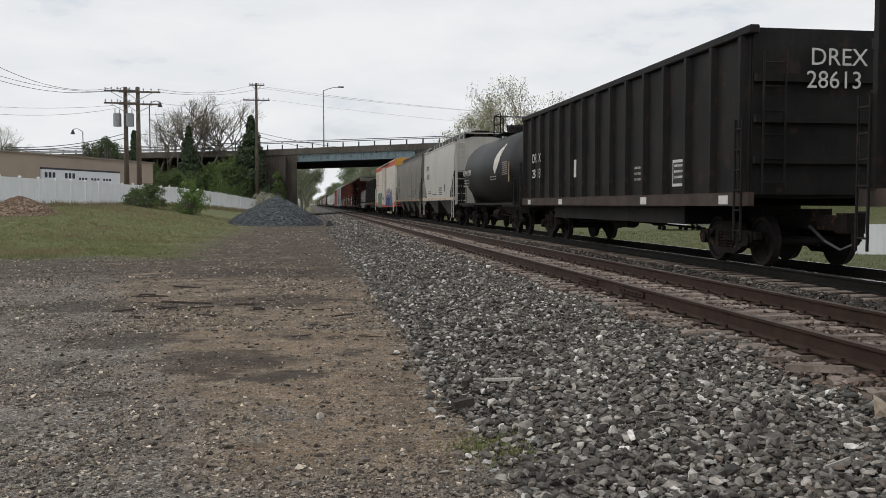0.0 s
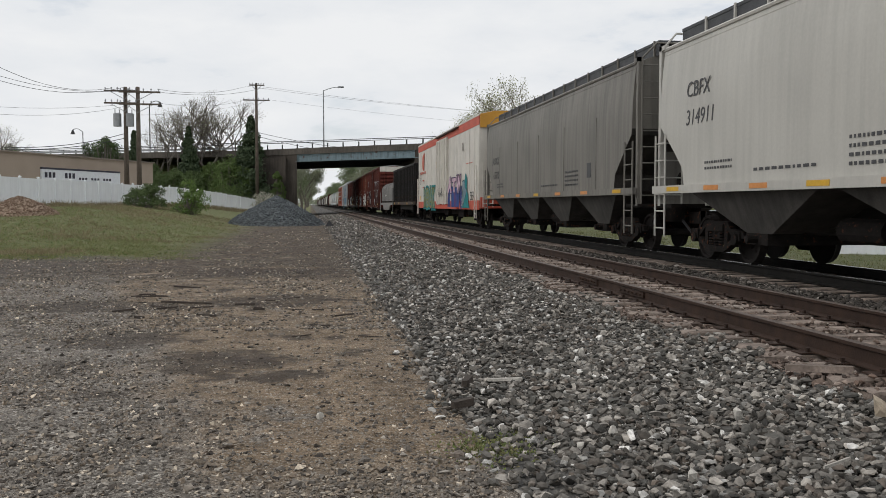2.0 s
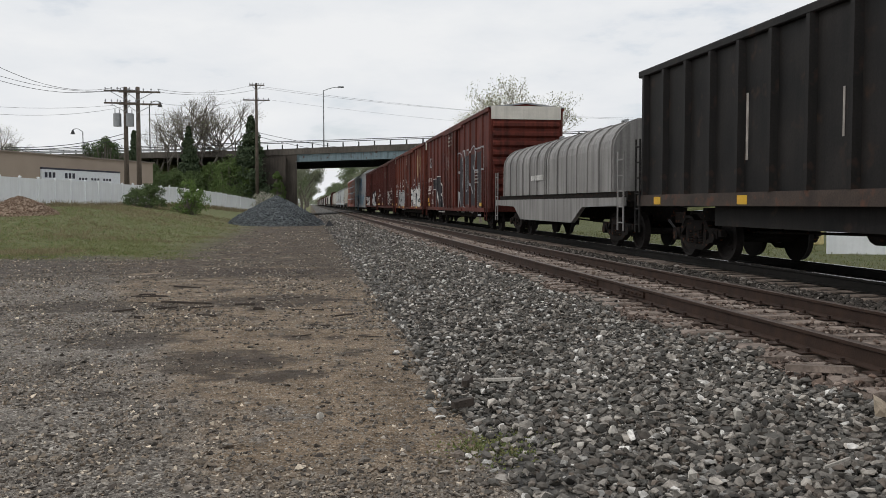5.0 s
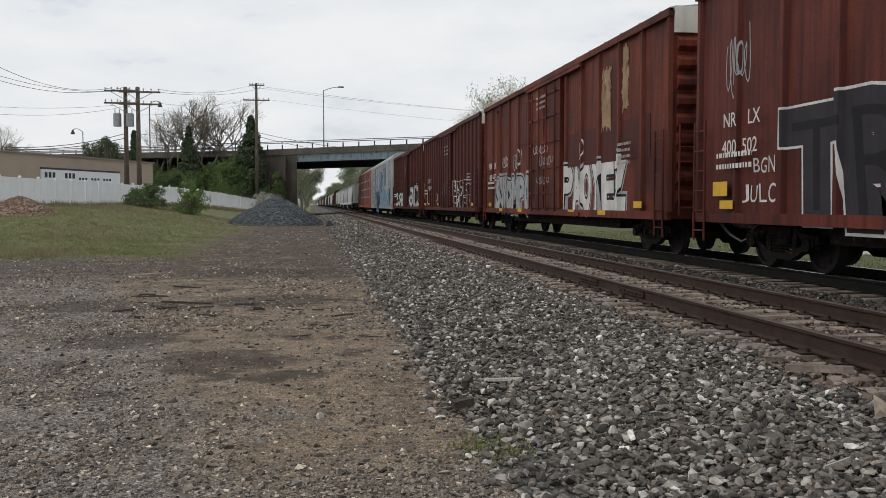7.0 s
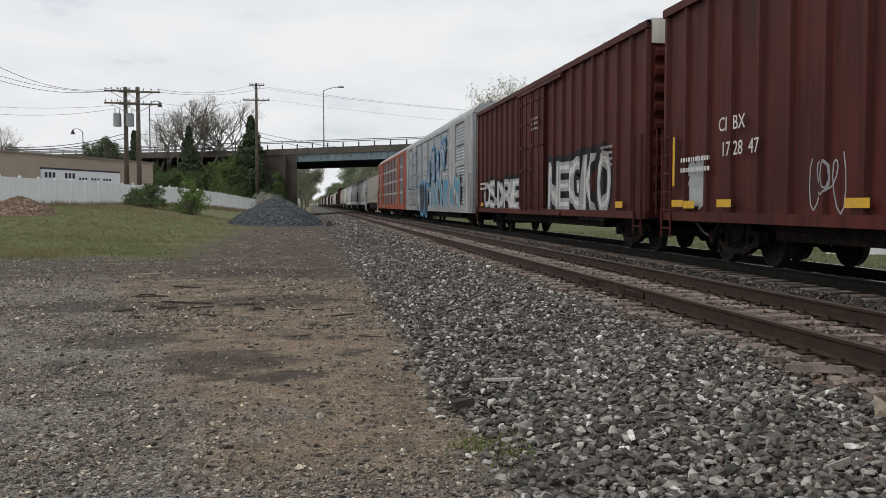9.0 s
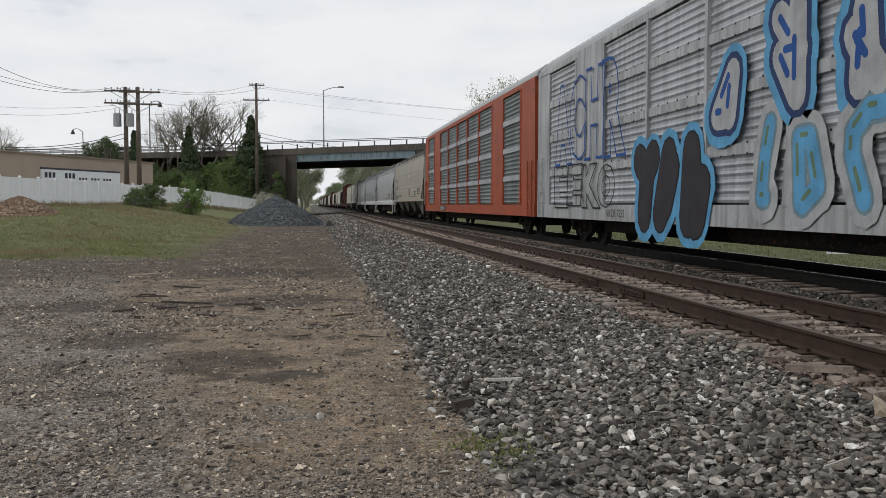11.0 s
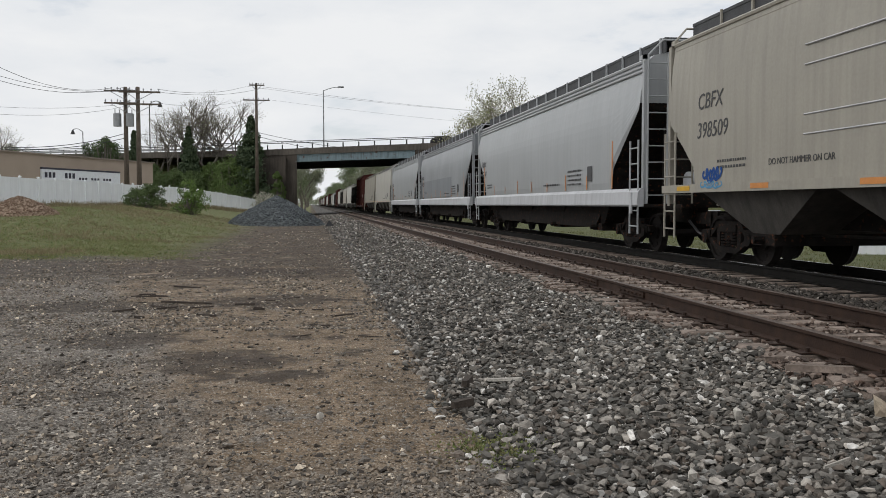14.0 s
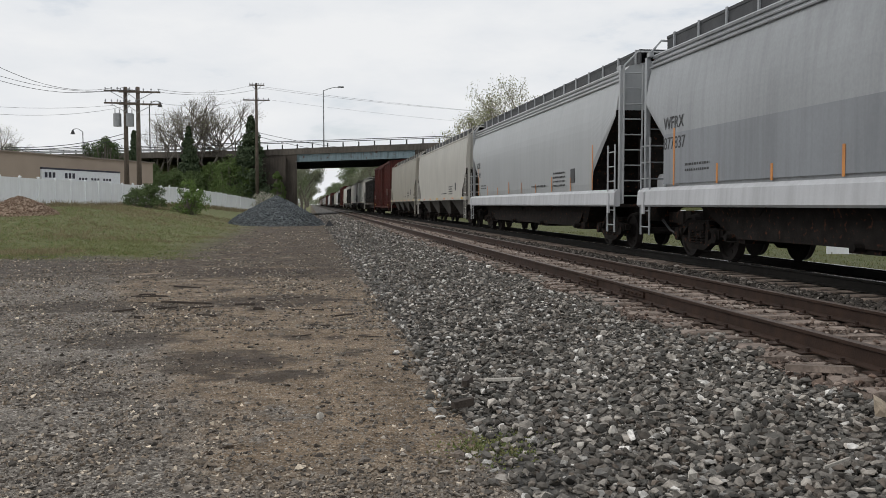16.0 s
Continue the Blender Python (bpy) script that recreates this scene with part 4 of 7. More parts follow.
    while len(C) < 17000:
        d = 25 + 50 * r2.random() ** 1.3
        q = spot(r2.uniform(-40, 420), d)
        if q.x < -4.3 - 0.02 * q.y + 2.6 * noise.noise(Vector((q.x * 0.3, q.y * 0.22, 31))) + r2.normal() * 0.9 and q.y > 27.0 + 5.0 * noise.noise(Vector((q.x * 0.45, q.y * 0.2, 2))) + r2.normal() * 1.4:
            (D if noise.noise(Vector((q.x * 0.25, q.y * 0.25, 7))) + r2.normal() * 0.25 > 0.5 - 0.014 * (q.y - 30) else C).append((q.x, q.y, ground_z(q.x, q.y) - 0.02))
    grass("field_grass", "rough green field grass", C, 0.06, M_GRASS, 12, 6)
    grass("dry_grass", "dry straw-coloured grass tufts", D, 0.12, M_STRAW, 14, 5)
    C = []
    for _ in range(130):
        q = spot(r2.normal(880, 36), r2.normal(5.6, 0.17))
        C.append((q.x, q.y, 0.0))
    grass("weed_patch", "small patch of green weeds at the edge of the ballast", C, 0.016, M_GRASS, 13, 8)
    # tufts along the foot of the fence and the far verge
    C = []
    while len(C) < 2500:
        y = r2.uniform(45, 124)
        x = -24.5 + (y - 8) * 17.1 / 117.5 + abs(r2.normal()) * 0.6 + 0.1
        C.append((x, y, ground_z(x, y) - 0.02))
    grass("fence_weeds", "tall straw-coloured weeds along the fence", C, 0.34, M_STRAW, 16, 5)
    C = []
    while len(C) < 5000:
        x, y = r2.uniform(12.6, 26), r2.uniform(14, 60)
        C.append((x, y, ground_z(x, y) - 0.02))
    grass("verge_grass", "green verge grass across the tracks", C, 0.1, M_VERGE, 17, 5)


make_plants()


# ---- heaps ----
def heap(name, label, u, d, w, depth, h, n, size, mat, seed):
    c = spot(u, d)
    z0 = ground_z(c.x, c.y)
    rng = np.random.default_rng(seed)
    lumps = [(0, 0, 1.0, 1.0)] + [(rng.uniform(-0.5, 0.5), rng.uniform(-0.4, 0.4), rng.uniform(0.4, 0.7), rng.uniform(0.4, 0.62)) for _ in range(4)]

    def hz(x, y):
        z = np.zeros_like(x)
        for a, b, s, k in lumps:
            z = np.maximum(z, k * np.clip(1 - np.sqrt(((x - a) / s) ** 2 + ((y - b) / s) ** 2), 0, 1) ** 0.75)
        return z
    g = np.linspace(-1.25, 1.25, 44)
    X, Y = np.meshgrid(g, g)
    Z = hz(X, Y) * h + rng.normal(0, 0.02, X.shape)
    v = [(c.x + a * w, c.y + b * depth, ground_z(c.x + a * w, c.y + b * depth) + e - 0.12) for a, b, e in zip(X.ravel(), Y.ravel(), Z.ravel())]
    f = [(j * 44 + i, j * 44 + i + 1, (j + 1) * 44 + i + 1, (j + 1) * 44 + i) for j in range(43) for i in range(43)]
    ob = empty(name, label, "heap")
    core = raw("core", v, f, mat, ob)
    x, y = rng.uniform(-1.15, 1.15, n), rng.uniform(-1.15, 0.6, n)
    e = hz(x, y)
    ok = e > 0.03
    s = rng.uniform(0.5, 1.3, n) * size
    g0 = np.array([ground_z(c.x + a * w, c.y + b * depth) for a, b in zip(x, y)])
    pts = np.stack([c.x + x * w, c.y + y * depth, g0 + e * h - 0.1], 1)[ok]
    st = scatter_stones("loose_stone", "", pts, s[ok], mat, seed)
    del st["category"]
    st.parent = ob
    return ob


M_DARKSTONE = island_material("blue_grey_stone", [(0.055, 0.065, 0.07), (0.09, 0.1, 0.11), (0.12, 0.135, 0.145), (0.07, 0.08, 0.085), (0.15, 0.165, 0.17)], 0.9)
M_CHIP = island_material("wood_chip", [(0.14, 0.085, 0.055), (0.27, 0.19, 0.14), (0.2, 0.13, 0.09), (0.36, 0.27, 0.2)], 0.95)
heap("stone_heap", "heap of dark blue-grey crushed stone beside the track", 490, 66, 3.6, 3.6, 2.3, 9000, 0.075, M_DARKSTONE, 61)
heap("wood_chip_heap", "low heap of brown wood chips in the grass", 35, 43, 1.9, 1.6, 0.95, 2500, 0.06, M_CHIP, 62)


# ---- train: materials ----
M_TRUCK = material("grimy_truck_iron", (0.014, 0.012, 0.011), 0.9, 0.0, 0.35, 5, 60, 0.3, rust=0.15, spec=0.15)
M_TREAD = material("wheel_steel", (0.016, 0.013, 0.012), 0.75, 0.1, 0.3, 6, 60, 0.2, spec=0.25)
M_GRIMEBLACK = material("dusty_black_paint", (0.008, 0.0076, 0.0076), 0.65, 0, 0.4, 1.2, 30, 0.2, streak=0.3, rust=0.08, second=(0.014, 0.012, 0.011), rust_color=(0.035, 0.02, 0.014), spec=0.25)
M_BROWNBLACK = material("brown_black_sill", (0.045, 0.03, 0.022), 0.75, 0, 0.4, 2, 40, 0.25, rust=0.25)
M_TANK = material("gloss_black_tank", (0.006, 0.006, 0.007), 0.55, 0, 0.4, 1.0, 20, 0.05, streak=0.3)
M_CREAM = material("pale_grey_hopper_paint", (0.47, 0.455, 0.415), 0.5, 0, 0.06, 0.6, 18, 0.05, streak=0.09)
M_TAUPE = material("dirty_taupe_hopper_paint", (0.18, 0.168, 0.146), 0.55, 0, 0.12, 0.6, 18, 0.08, streak=0.28)
M_BEIGE = material("beige_grey_hopper_paint", (0.34, 0.318, 0.27), 0.5, 0, 0.08, 0.6, 18, 0.05, streak=0.12)
M_GREY = material("cool_grey_hopper_paint", (0.375, 0.39, 0.4), 0.4, 0, 0.04, 0.5, 18, 0.04, streak=0.07)
M_GREYDIRT = material("soiled_grey_hopper_paint", (0.31, 0.325, 0.34), 0.4, 0, 0.1, 0.4, 18, 0.05, streak=0.12)
M_BAY = material("grimy_shaded_bay", (0.055, 0.05, 0.044), 0.8, 0, 0.3, 1.5, 30, 0.2, streak=0.35)
M_GRATE = material("walkway_grating", (0.06, 0.062, 0.066), 0.6, 0.3, 0.2, 3, 90, 0.4)
M_SILL = material("white_sill_paint", (0.52, 0.53, 0.55), 0.45, 0, 0.06, 1, 30, 0.05, streak=0.15)
M_REEFER = material("dirty_white_reefer_paint", (0.63, 0.595, 0.535), 0.5, 0, 0.09, 1.6, 20, 0.06, streak=0.1)
M_ORANGE = material("faded_orange_stripe", (0.5, 0.085, 0.045), 0.6, 0, 0.15, 1.5, 30, 0.05)
M_YELLOWEND = material("yellow_orange_roof_end", (0.55, 0.27, 0.03), 0.6, 0, 0.1, 1.5, 30)
M_RED1 = material("oxide_red_boxcar_paint", (0.088, 0.016, 0.01), 0.65, 0, 0.28, 0.45, 20, 0.08, second=(0.115, 0.024, 0.015), streak=0.5, rust=0.2, rust_color=(0.045, 0.014, 0.012), spec=0.25)
M_RED2 = material("sun_faded_red_boxcar_paint", (0.092, 0.0175, 0.011), 0.7, 0, 0.3, 0.5, 20, 0.08, second=(0.15, 0.034, 0.018), streak=0.5, rust=0.3, rust_color=(0.05, 0.018, 0.016), spec=0.25)
M_RED3 = material("brown_red_boxcar_paint", (0.076, 0.0142, 0.0098), 0.65, 0, 0.22, 0.5, 20, 0.08, streak=0.42, rust=0.08, rust_color=(0.04, 0.013, 0.011), spec=0.25)
M_WHITE = material("white_stencil_paint", (0.62, 0.61, 0.58), 0.6, 0, 0.1, 6, 60, 0.0)
M_FADED = material("faded_stencil_paint", (0.34, 0.31, 0.28), 0.7, 0, 0.2, 6, 60, 0.0)
M_DARKTEXT = material("dark_grey_stencil_paint", (0.055, 0.055, 0.058), 0.6, 0, 0.1, 6, 60, 0.0)
M_YELLOW = material("yellow_reflector", (0.62, 0.36, 0.02), 0.4, 0, 0.1, 6, 60, 0.0)
M_AMBER = material("amber_reflector", (0.6, 0.24, 0.06), 0.4, 0, 0.1, 6, 60, 0.0)
M_GALV = material("galvanised_corrugated_panel", (0.15, 0.178, 0.182), 0.55, 0.35, 0.2, 1.0, 40, 0.05, streak=0.3)
M_GALVPALE = material("pale_galvanised_panel", (0.42, 0.44, 0.47), 0.5, 0.3, 0.12, 1.0, 40, 0.05, streak=0.3)
M_RACKORANGE = material("rusty_orange_rack_paint", (0.32, 0.058, 0.018), 0.6, 0, 0.12, 0.8, 25, 0.05, streak=0.2, rust=0.06)
M_RACKROOF = material("galvanised_roof", (0.34, 0.355, 0.37), 0.5, 0.3, 0.1, 1, 30, 0.05)
M_SILVER = material("soiled_silver_rack_paint", (0.4, 0.41, 0.42), 0.55, 0.2, 0.15, 0.8, 25, 0.05, streak=0.35)
M_COIL = material("soiled_grey_hood", (0.27, 0.26, 0.25), 0.6, 0.1, 0.15, 0.8, 25, 0.05, streak=0.4)
M_PEEL = material("peeled_tan_primer", (0.3, 0.2, 0.11), 0.8, 0, 0.3, 1.5, 20, 0.1, rust=0.3, rust_color=(0.1, 0.03, 0.02))
M_RUSTPATCH = material("orange_rust", (0.17, 0.05, 0.02), 0.85, 0, 0.35, 2.5, 25, 0.2, streak=0.5, second=(0.09, 0.022, 0.014), spec=0.2)
M_BLUEGREY = material("blue_grey_repaint", (0.24, 0.255, 0.275), 0.45, 0, 0.08, 0.5, 18, 0.04, streak=0.15)
PAINT = {k: material("spray_" + k, c, 0.7, 0, 0.16, 2.5, 40, 0.0, streak=0.12, spec=0.2) for k, c in dict(
    white=(0.6, 0.59, 0.57), black=(0.015, 0.015, 0.017), silver=(0.36, 0.37, 0.38), teal=(0.02, 0.21, 0.22), blue=(0.02, 0.075, 0.26), navy=(0.025, 0.045, 0.12),
    pink=(0.6, 0.42, 0.5), purple=(0.1, 0.05, 0.16), green=(0.12, 0.19, 0.12), olive=(0.22, 0.25, 0.09), steel=(0.16, 0.24, 0.28), darkgrey=(0.034, 0.031, 0.036),
    yellow=(0.55, 0.36, 0.04), skyblue=(0.1, 0.3, 0.5), rust=(0.26, 0.06, 0.03), maroon=(0.045, 0.014, 0.012)).items()}


# ---- train: shared pieces. A car's near end lies at y = 0, its far end at y = L; z = 0 is the rail top; the side that faces the lot is -x ----
def wheelset_mesh():
    bm = B()
    tube(bm, (-0.72, 0, 0), (0.72, 0, 0), 0.085, n=10)
    for s in (-1, 1):
        x = s * 0.75
        prof = [(x - s * 0.075, 0.475), (x - s * 0.045, 0.46), (x + s * 0.06, 0.445), (x + s * 0.06, 0.385), (x + s * 0.02, 0.37), (x + s * 0.01, 0.17), (x + s * 0.06, 0.15), (x + s * 0.09, 0.0)]
        loft(bm, [[(px, r * math.cos(2 * math.pi * i / 24), r * math.sin(2 * math.pi * i / 24)) for i in range(24)] for px, r in prof[:-1]], True)
        for k in range(3):                       # cast marks that show the turning
            a = k * 2.094
            tube(bm, (x + s * 0.015, 0.27 * math.cos(a), 0.27 * math.sin(a)), (x + s * 0.035, 0.27 * math.cos(a), 0.27 * math.sin(a)), 0.035, n=6)
    return mesh_of("wheelset", bm, M_TREAD)


def side_frame_mesh():
    bm = B()
    top = [(-1.18, 0.5), (-1.14, 0.62), (-0.62, 0.66), (-0.5, 0.8), (0.5, 0.8), (0.62, 0.66), (1.14, 0.62), (1.18, 0.5), (0.78, 0.45), (0.42, 0.7), (-0.42, 0.7), (-0.78, 0.45)]
    prism(bm, top, -0.06, 0.06, "x")
    prism(bm, [(-0.9, 0.46), (-0.36, 0.2), (0.36, 0.2), (0.9, 0.46), (0.78, 0.5), (0.33, 0.31), (-0.33, 0.31), (-0.78, 0.5)], -0.07, 0.07, "x")
    for y in (-0.42, 0.42):
        box(bm, -0.05, 0.05, y - 0.07, y + 0.07, 0.26, 0.72)
    for y in (-0.21, 0, 0.21):
        for k in range(5):
            tube(bm, (0, y, 0.33 + k * 0.055), (0, y, 0.36 + k * 0.055), 0.085, n=10)
    box(bm, -0.09, 0.09, -0.36, 0.36, 0.6, 0.74)
    for y in (-0.89, 0.89):
        tube(bm, (-0.13, y, 0.47), (0.1, y, 0.47), 0.115, n=12)
        box(bm, -0.09, 0.09, y - 0.16, y + 0.16, 0.44, 0.62)
    return mesh_of("side_frame", bm, M_TRUCK)


def bolster_mesh():
    bm = B()
    box(bm, -1.05, 1.05, -0.16, 0.16, 0.45, 0.78)
    box(bm, -0.4, 0.4, -0.3, 0.3, 0.62, 0.86)
    for y in (-0.42, 0.42):
        box(bm, -0.85, 0.85, y - 0.05, y + 0.05, 0.36, 0.45)
        for s in (-1, 1):
            box(bm, s * 0.75 - 0.06, s * 0.75 + 0.06, y - 0.09, y + 0.09, 0.3, 0.56)
    return mesh_of("truck", bm, M_TRUCK)


ME_WHEELS, ME_FRAME, ME_BOLSTER = wheelset_mesh(), side_frame_mesh(), bolster_mesh()
WHEELS = []


def truck(car, y):
    t = new("truck", ME_BOLSTER)
    t.parent, t.location = car, (0, y, 0)
    for s in (-1, 1):
        f = new("side_frame", ME_FRAME)
        f.parent, f.location = t, (s * 1.0, 0, 0)
    for dy in (-0.89, 0.89):
        w = new("wheelset", ME_WHEELS)
        w.parent, w.location = t, (0, dy, 0.457)
        WHEELS.append((car, w, y + dy))


def gear(car, L, y1, y2, mat=None):
    """Trucks, couplers, centre sill and brake gear under a car."""
    mat = mat or M_TRUCK
    truck(car, y1)
    truck(car, y2)
    for y, s in ((0, -1), (L, 1)):
        bm = B()
        box(bm, -0.11, 0.11, min(y - s * 0.8, y + s * 0.35), max(y - s * 0.8, y + s * 0.35), 0.68, 0.94)
        box(bm, -0.17, 0.17, min(y + s * 0.3, y + s * 0.62), max(y + s * 0.3, y + s * 0.62), 0.64, 0.98)
        part("coupler", bm, M_TRUCK, car)
        bm = B()
        pipe(bm, [(-0.35, y - s * 0.2, 0.75), (-0.33, y + s * 0.25, 0.5), (-0.2, y + s * 0.5, 0.36), (-0.05, y + s * 0.6, 0.45)], 0.03)
        part("air_hose", bm, M_BLACK, car)
    bm = B()
    box(bm, -0.2, 0.2, 0.4, L - 0.4, 0.7, 1.05)
    part("centre_sill", bm, mat, car)
    bm = B()
    ym = (y1 + y2) / 2
    tube(bm, (-0.75, ym - 0.5, 0.72), (-0.75, ym + 0.6, 0.72), 0.2, n=12)
    tube(bm, (0.75, ym + 1.2, 0.74), (0.75, ym + 1.7, 0.74), 0.22, n=12)
    pipe(bm, [(-0.75, y1 + 1.6, 0.62), (-0.75, ym - 0.5, 0.7), (-0.6, y2 - 1.6, 0.6)], 0.025)
    part("brake_rigging", bm, M_TRUCK, car)


def ladder(car, x, y0, y1, z0, z1, n, mat, across="y", name="ladder"):
    """Rungs between two stiles; across y on the side sheet, across x on an end."""
    bm = B()

    def at(a, z):
        return (x, a, z) if across == "y" else (a, x, z)
    for a in (y0, y1):
        tube(bm, at(a, z0), at(a, z1), 0.022, n=6)
    for i in range(n):
        z = z0 + (z1 - z0) * (i + 0.5) / n
        tube(bm, at(y0, z), at(y1, z), 0.016, n=6)
    part(name, bm, mat, car)


def lettering(body, car, size, y, z, mat, x=-1.64, shear=0.0, name="lettering"):
    """Flat painted letters on the side that faces the lot; y is their middle."""
    cu = bpy.data.curves.new(name, "FONT")
    cu.body, cu.size, cu.extrude, cu.shear, cu.align_x, cu.resolution_u = body, size, 0.002, shear, "CENTER", 3
    tmp = bpy.data.objects.new(name, cu)
    me = bpy.data.meshes.new_from_object(tmp)
    bpy.data.objects.remove(tmp)
    bpy.data.curves.remove(cu)
    me.materials.append(mat)
    ob = new(name, me)
    ob.parent = car
    ob.matrix_basis = Matrix(((0, 0, -1, x), (-1, 0, 0, y), (0, 1, 0, z), (0, 0, 0, 1)))
    return ob


def end_lettering(body, car, size, xc, z, mat, y=-0.03):
    ob = lettering(body, car, size, 0, 0, mat)
    ob.matrix_basis = Matrix(((1, 0, 0, xc), (0, 0, -1, y), (0, 1, 0, z), (0, 0, 0, 1)))
    return ob


def patch(car, name, y0, y1, z0, z1, mat, x=-1.64, label=""):
    bm = B()
    box(bm, x - 0.003, x + 0.002, min(y0, y1), max(y0, y1), z0, z1)
    return part(name, bm, mat, car, label)


def ragged_patch(car, name, y0, y1, z0, z1, mat, x, seed, label=""):
    """A patch of bare or flaked paint with a torn rim."""
    rng = random.Random(seed)
    rim = []
    for a, c in (((y0, z0), (y1, z0)), ((y1, z0), (y1, z1)), ((y1, z1), (y0, z1)), ((y0, z1), (y0, z0))):
        for k in range(12):
            t = k / 12
            rim.append((a[0] + (c[0] - a[0]) * t + rng.uniform(-0.07, 0.07), a[1] + (c[1] - a[1]) * t + rng.uniform(-0.1, 0.1)))
    bm = B()
    prism(bm, rim, x - 0.003, x + 0.002, "x")
    return part(name, bm, mat, car, label)


def bars(car, y, z, w, h, rows, mat, x=-1.64, seed=0):
    """Small print that cannot be read."""
    rng = random.Random(seed)
    bm = B()
    for i in range(rows):
        zz = z - i * h / rows
        k = y + w / 2
        while k > y - w / 2:
            l = rng.uniform(0.03, 0.085) * max(0.6, w)
            box(bm, x - 0.003, x, max(k - l, y - w / 2), k, zz - h / rows * 0.42, zz)
            k -= l + 0.035 * max(0.6, w)
    return tagged(part("small_print", bm, mat, car), kind="stuff")


def capsule(bm, a, c, w, x, n=5):
    """A rounded paint stroke in the y-z plane."""
    a, c = Vector(a), Vector(c)
    d = c - a
    ang = math.atan2(d.y, d.x)
    pts = []
    for p, s in ((c, -math.pi / 2), (a, math.pi / 2)):
        for i in range(n + 1):
            t = ang + s + math.pi * i / n
            pts.append((p.x + math.cos(t) * w, p.y + math.sin(t) * w))
    vs = [bm.verts.new((x, u, v)) for u, v in pts]
    bm.faces.new(vs)


def swash(rng):
    """An abstract figure of heavy strokes on a unit field, not a letter."""
    p = (rng.choice((0.1, 0.3)), rng.choice((0.0, 0.95)))
    out = []
    for _ in range(rng.choice((3, 4, 4))):
        q = (min(0.95, max(0.05, p[0] + rng.uniform(-0.35, 0.55))), rng.choice((0.02, 0.2, 0.5, 0.75, 0.98)))
        out.append((*p, *q))
        p = q
    return out


def drape(bm, posts, lo=-1.526, hi=-1.605):
    """Lay flat paint over the side posts at the places given: onto the sheet between them, over each post."""
    if not posts:
        return
    for y in posts:
        for d in (-0.1, -0.05, 0.05, 0.1):
            g = bm.verts[:] + bm.edges[:] + bm.faces[:]
            bmesh.ops.bisect_plane(bm, geom=g, dist=1e-5, plane_co=(0, y + d, 0), plane_no=(0, 1, 0))
    for v in bm.verts:
        k = min(abs(v.co.y - y) for y in posts)
        f = min(1.0, max(0.0, (0.1 - k) / 0.05))
        v.co.x += lo + (hi - lo) * f


def graffiti(car, y0, y1, z0, z1, seed, fill, line, halo=None, n=5, x=-1.645, thick=0.2, outline=0.055, shine=None, label="", posts=None):
    """A painted piece of n bulging abstract forms from y1 (its left end) to y0."""
    rng = random.Random(seed)
    W, H = abs(y1 - y0), z1 - z0
    lw = W / n
    strokes = []
    for i in range(n):
        sh = swash(rng)
        kz, kb = rng.uniform(0.75, 1.0), rng.uniform(0, 0.1)
        sl = rng.uniform(-0.15, 0.15)
        for a, b, c, d in sh:
            def tr(u, v):
                return (max(y0, y1) - (i + 0.05 + 0.95 * u + sl * v) * lw, z0 + H * (kb + (kz - kb) * v))
            strokes.append((tr(a, b), tr(c, d)))
    w = thick * min(lw, H) * 0.62
    if halo:
        bm = B()
        for k, (a, c) in enumerate(strokes):
            capsule(bm, a, c, w + outline + 0.12 + rng.uniform(0, 0.1), x - 0.00005 * k)
        drape(bm, posts)
        part("graffiti_cloud", bm, PAINT[halo], car)
    for nm, mat, ww, off in (("graffiti_outline", line, w + outline, 0.003), ("graffiti_fill", fill, w, 0.006)):
        bm = B()
        for k, (a, c) in enumerate(strokes):
            capsule(bm, a, c, ww, x - off - 0.00005 * k)
        drape(bm, posts)
        part(nm, bm, PAINT[mat], car, label if nm == "graffiti_fill" else "")
    if shine:
        bm = B()
        for k, (a, c) in enumerate(strokes):
            a, c = Vector(a), Vector(c)
            capsule(bm, a.lerp(c, 0.15) + Vector((0.3 * w, 0.3 * w)), a.lerp(c, 0.6) + Vector((0.3 * w, 0.3 * w)), w * 0.25, x - 0.009 - 0.00005 * k)
        drape(bm, posts)
        part("graffiti_shade", bm, PAINT[shine], car)


def scrawl(car, y, z, w, h, seed, paint="white", x=-1.646, n=9, r=0.018, posts=None):
    """A loose hand-drawn tag."""
    rng = random.Random(seed)
    bm = B()
    steps, amp, p = n * 9, 0.5, None
    for i in range(steps + 1):
        t = i / steps
        if i % 9 == 0:
            amp, mid = rng.uniform(0.22, 0.5), rng.uniform(-0.14, 0.14)
        a = 2 * math.pi * n * t
        q = Vector((y + w / 2 - w * t + 0.55 * w / n * math.sin(a), z + h * (mid + amp * math.cos(a + 0.4 * math.sin(0.5 * a)))))
        if p is not None:
            capsule(bm, p, q, r, x - 0.00005 * i, 2)
        p = q
    drape(bm, posts)
    part("painted_tag", bm, PAINT[paint], car)


GLYPHS = {}


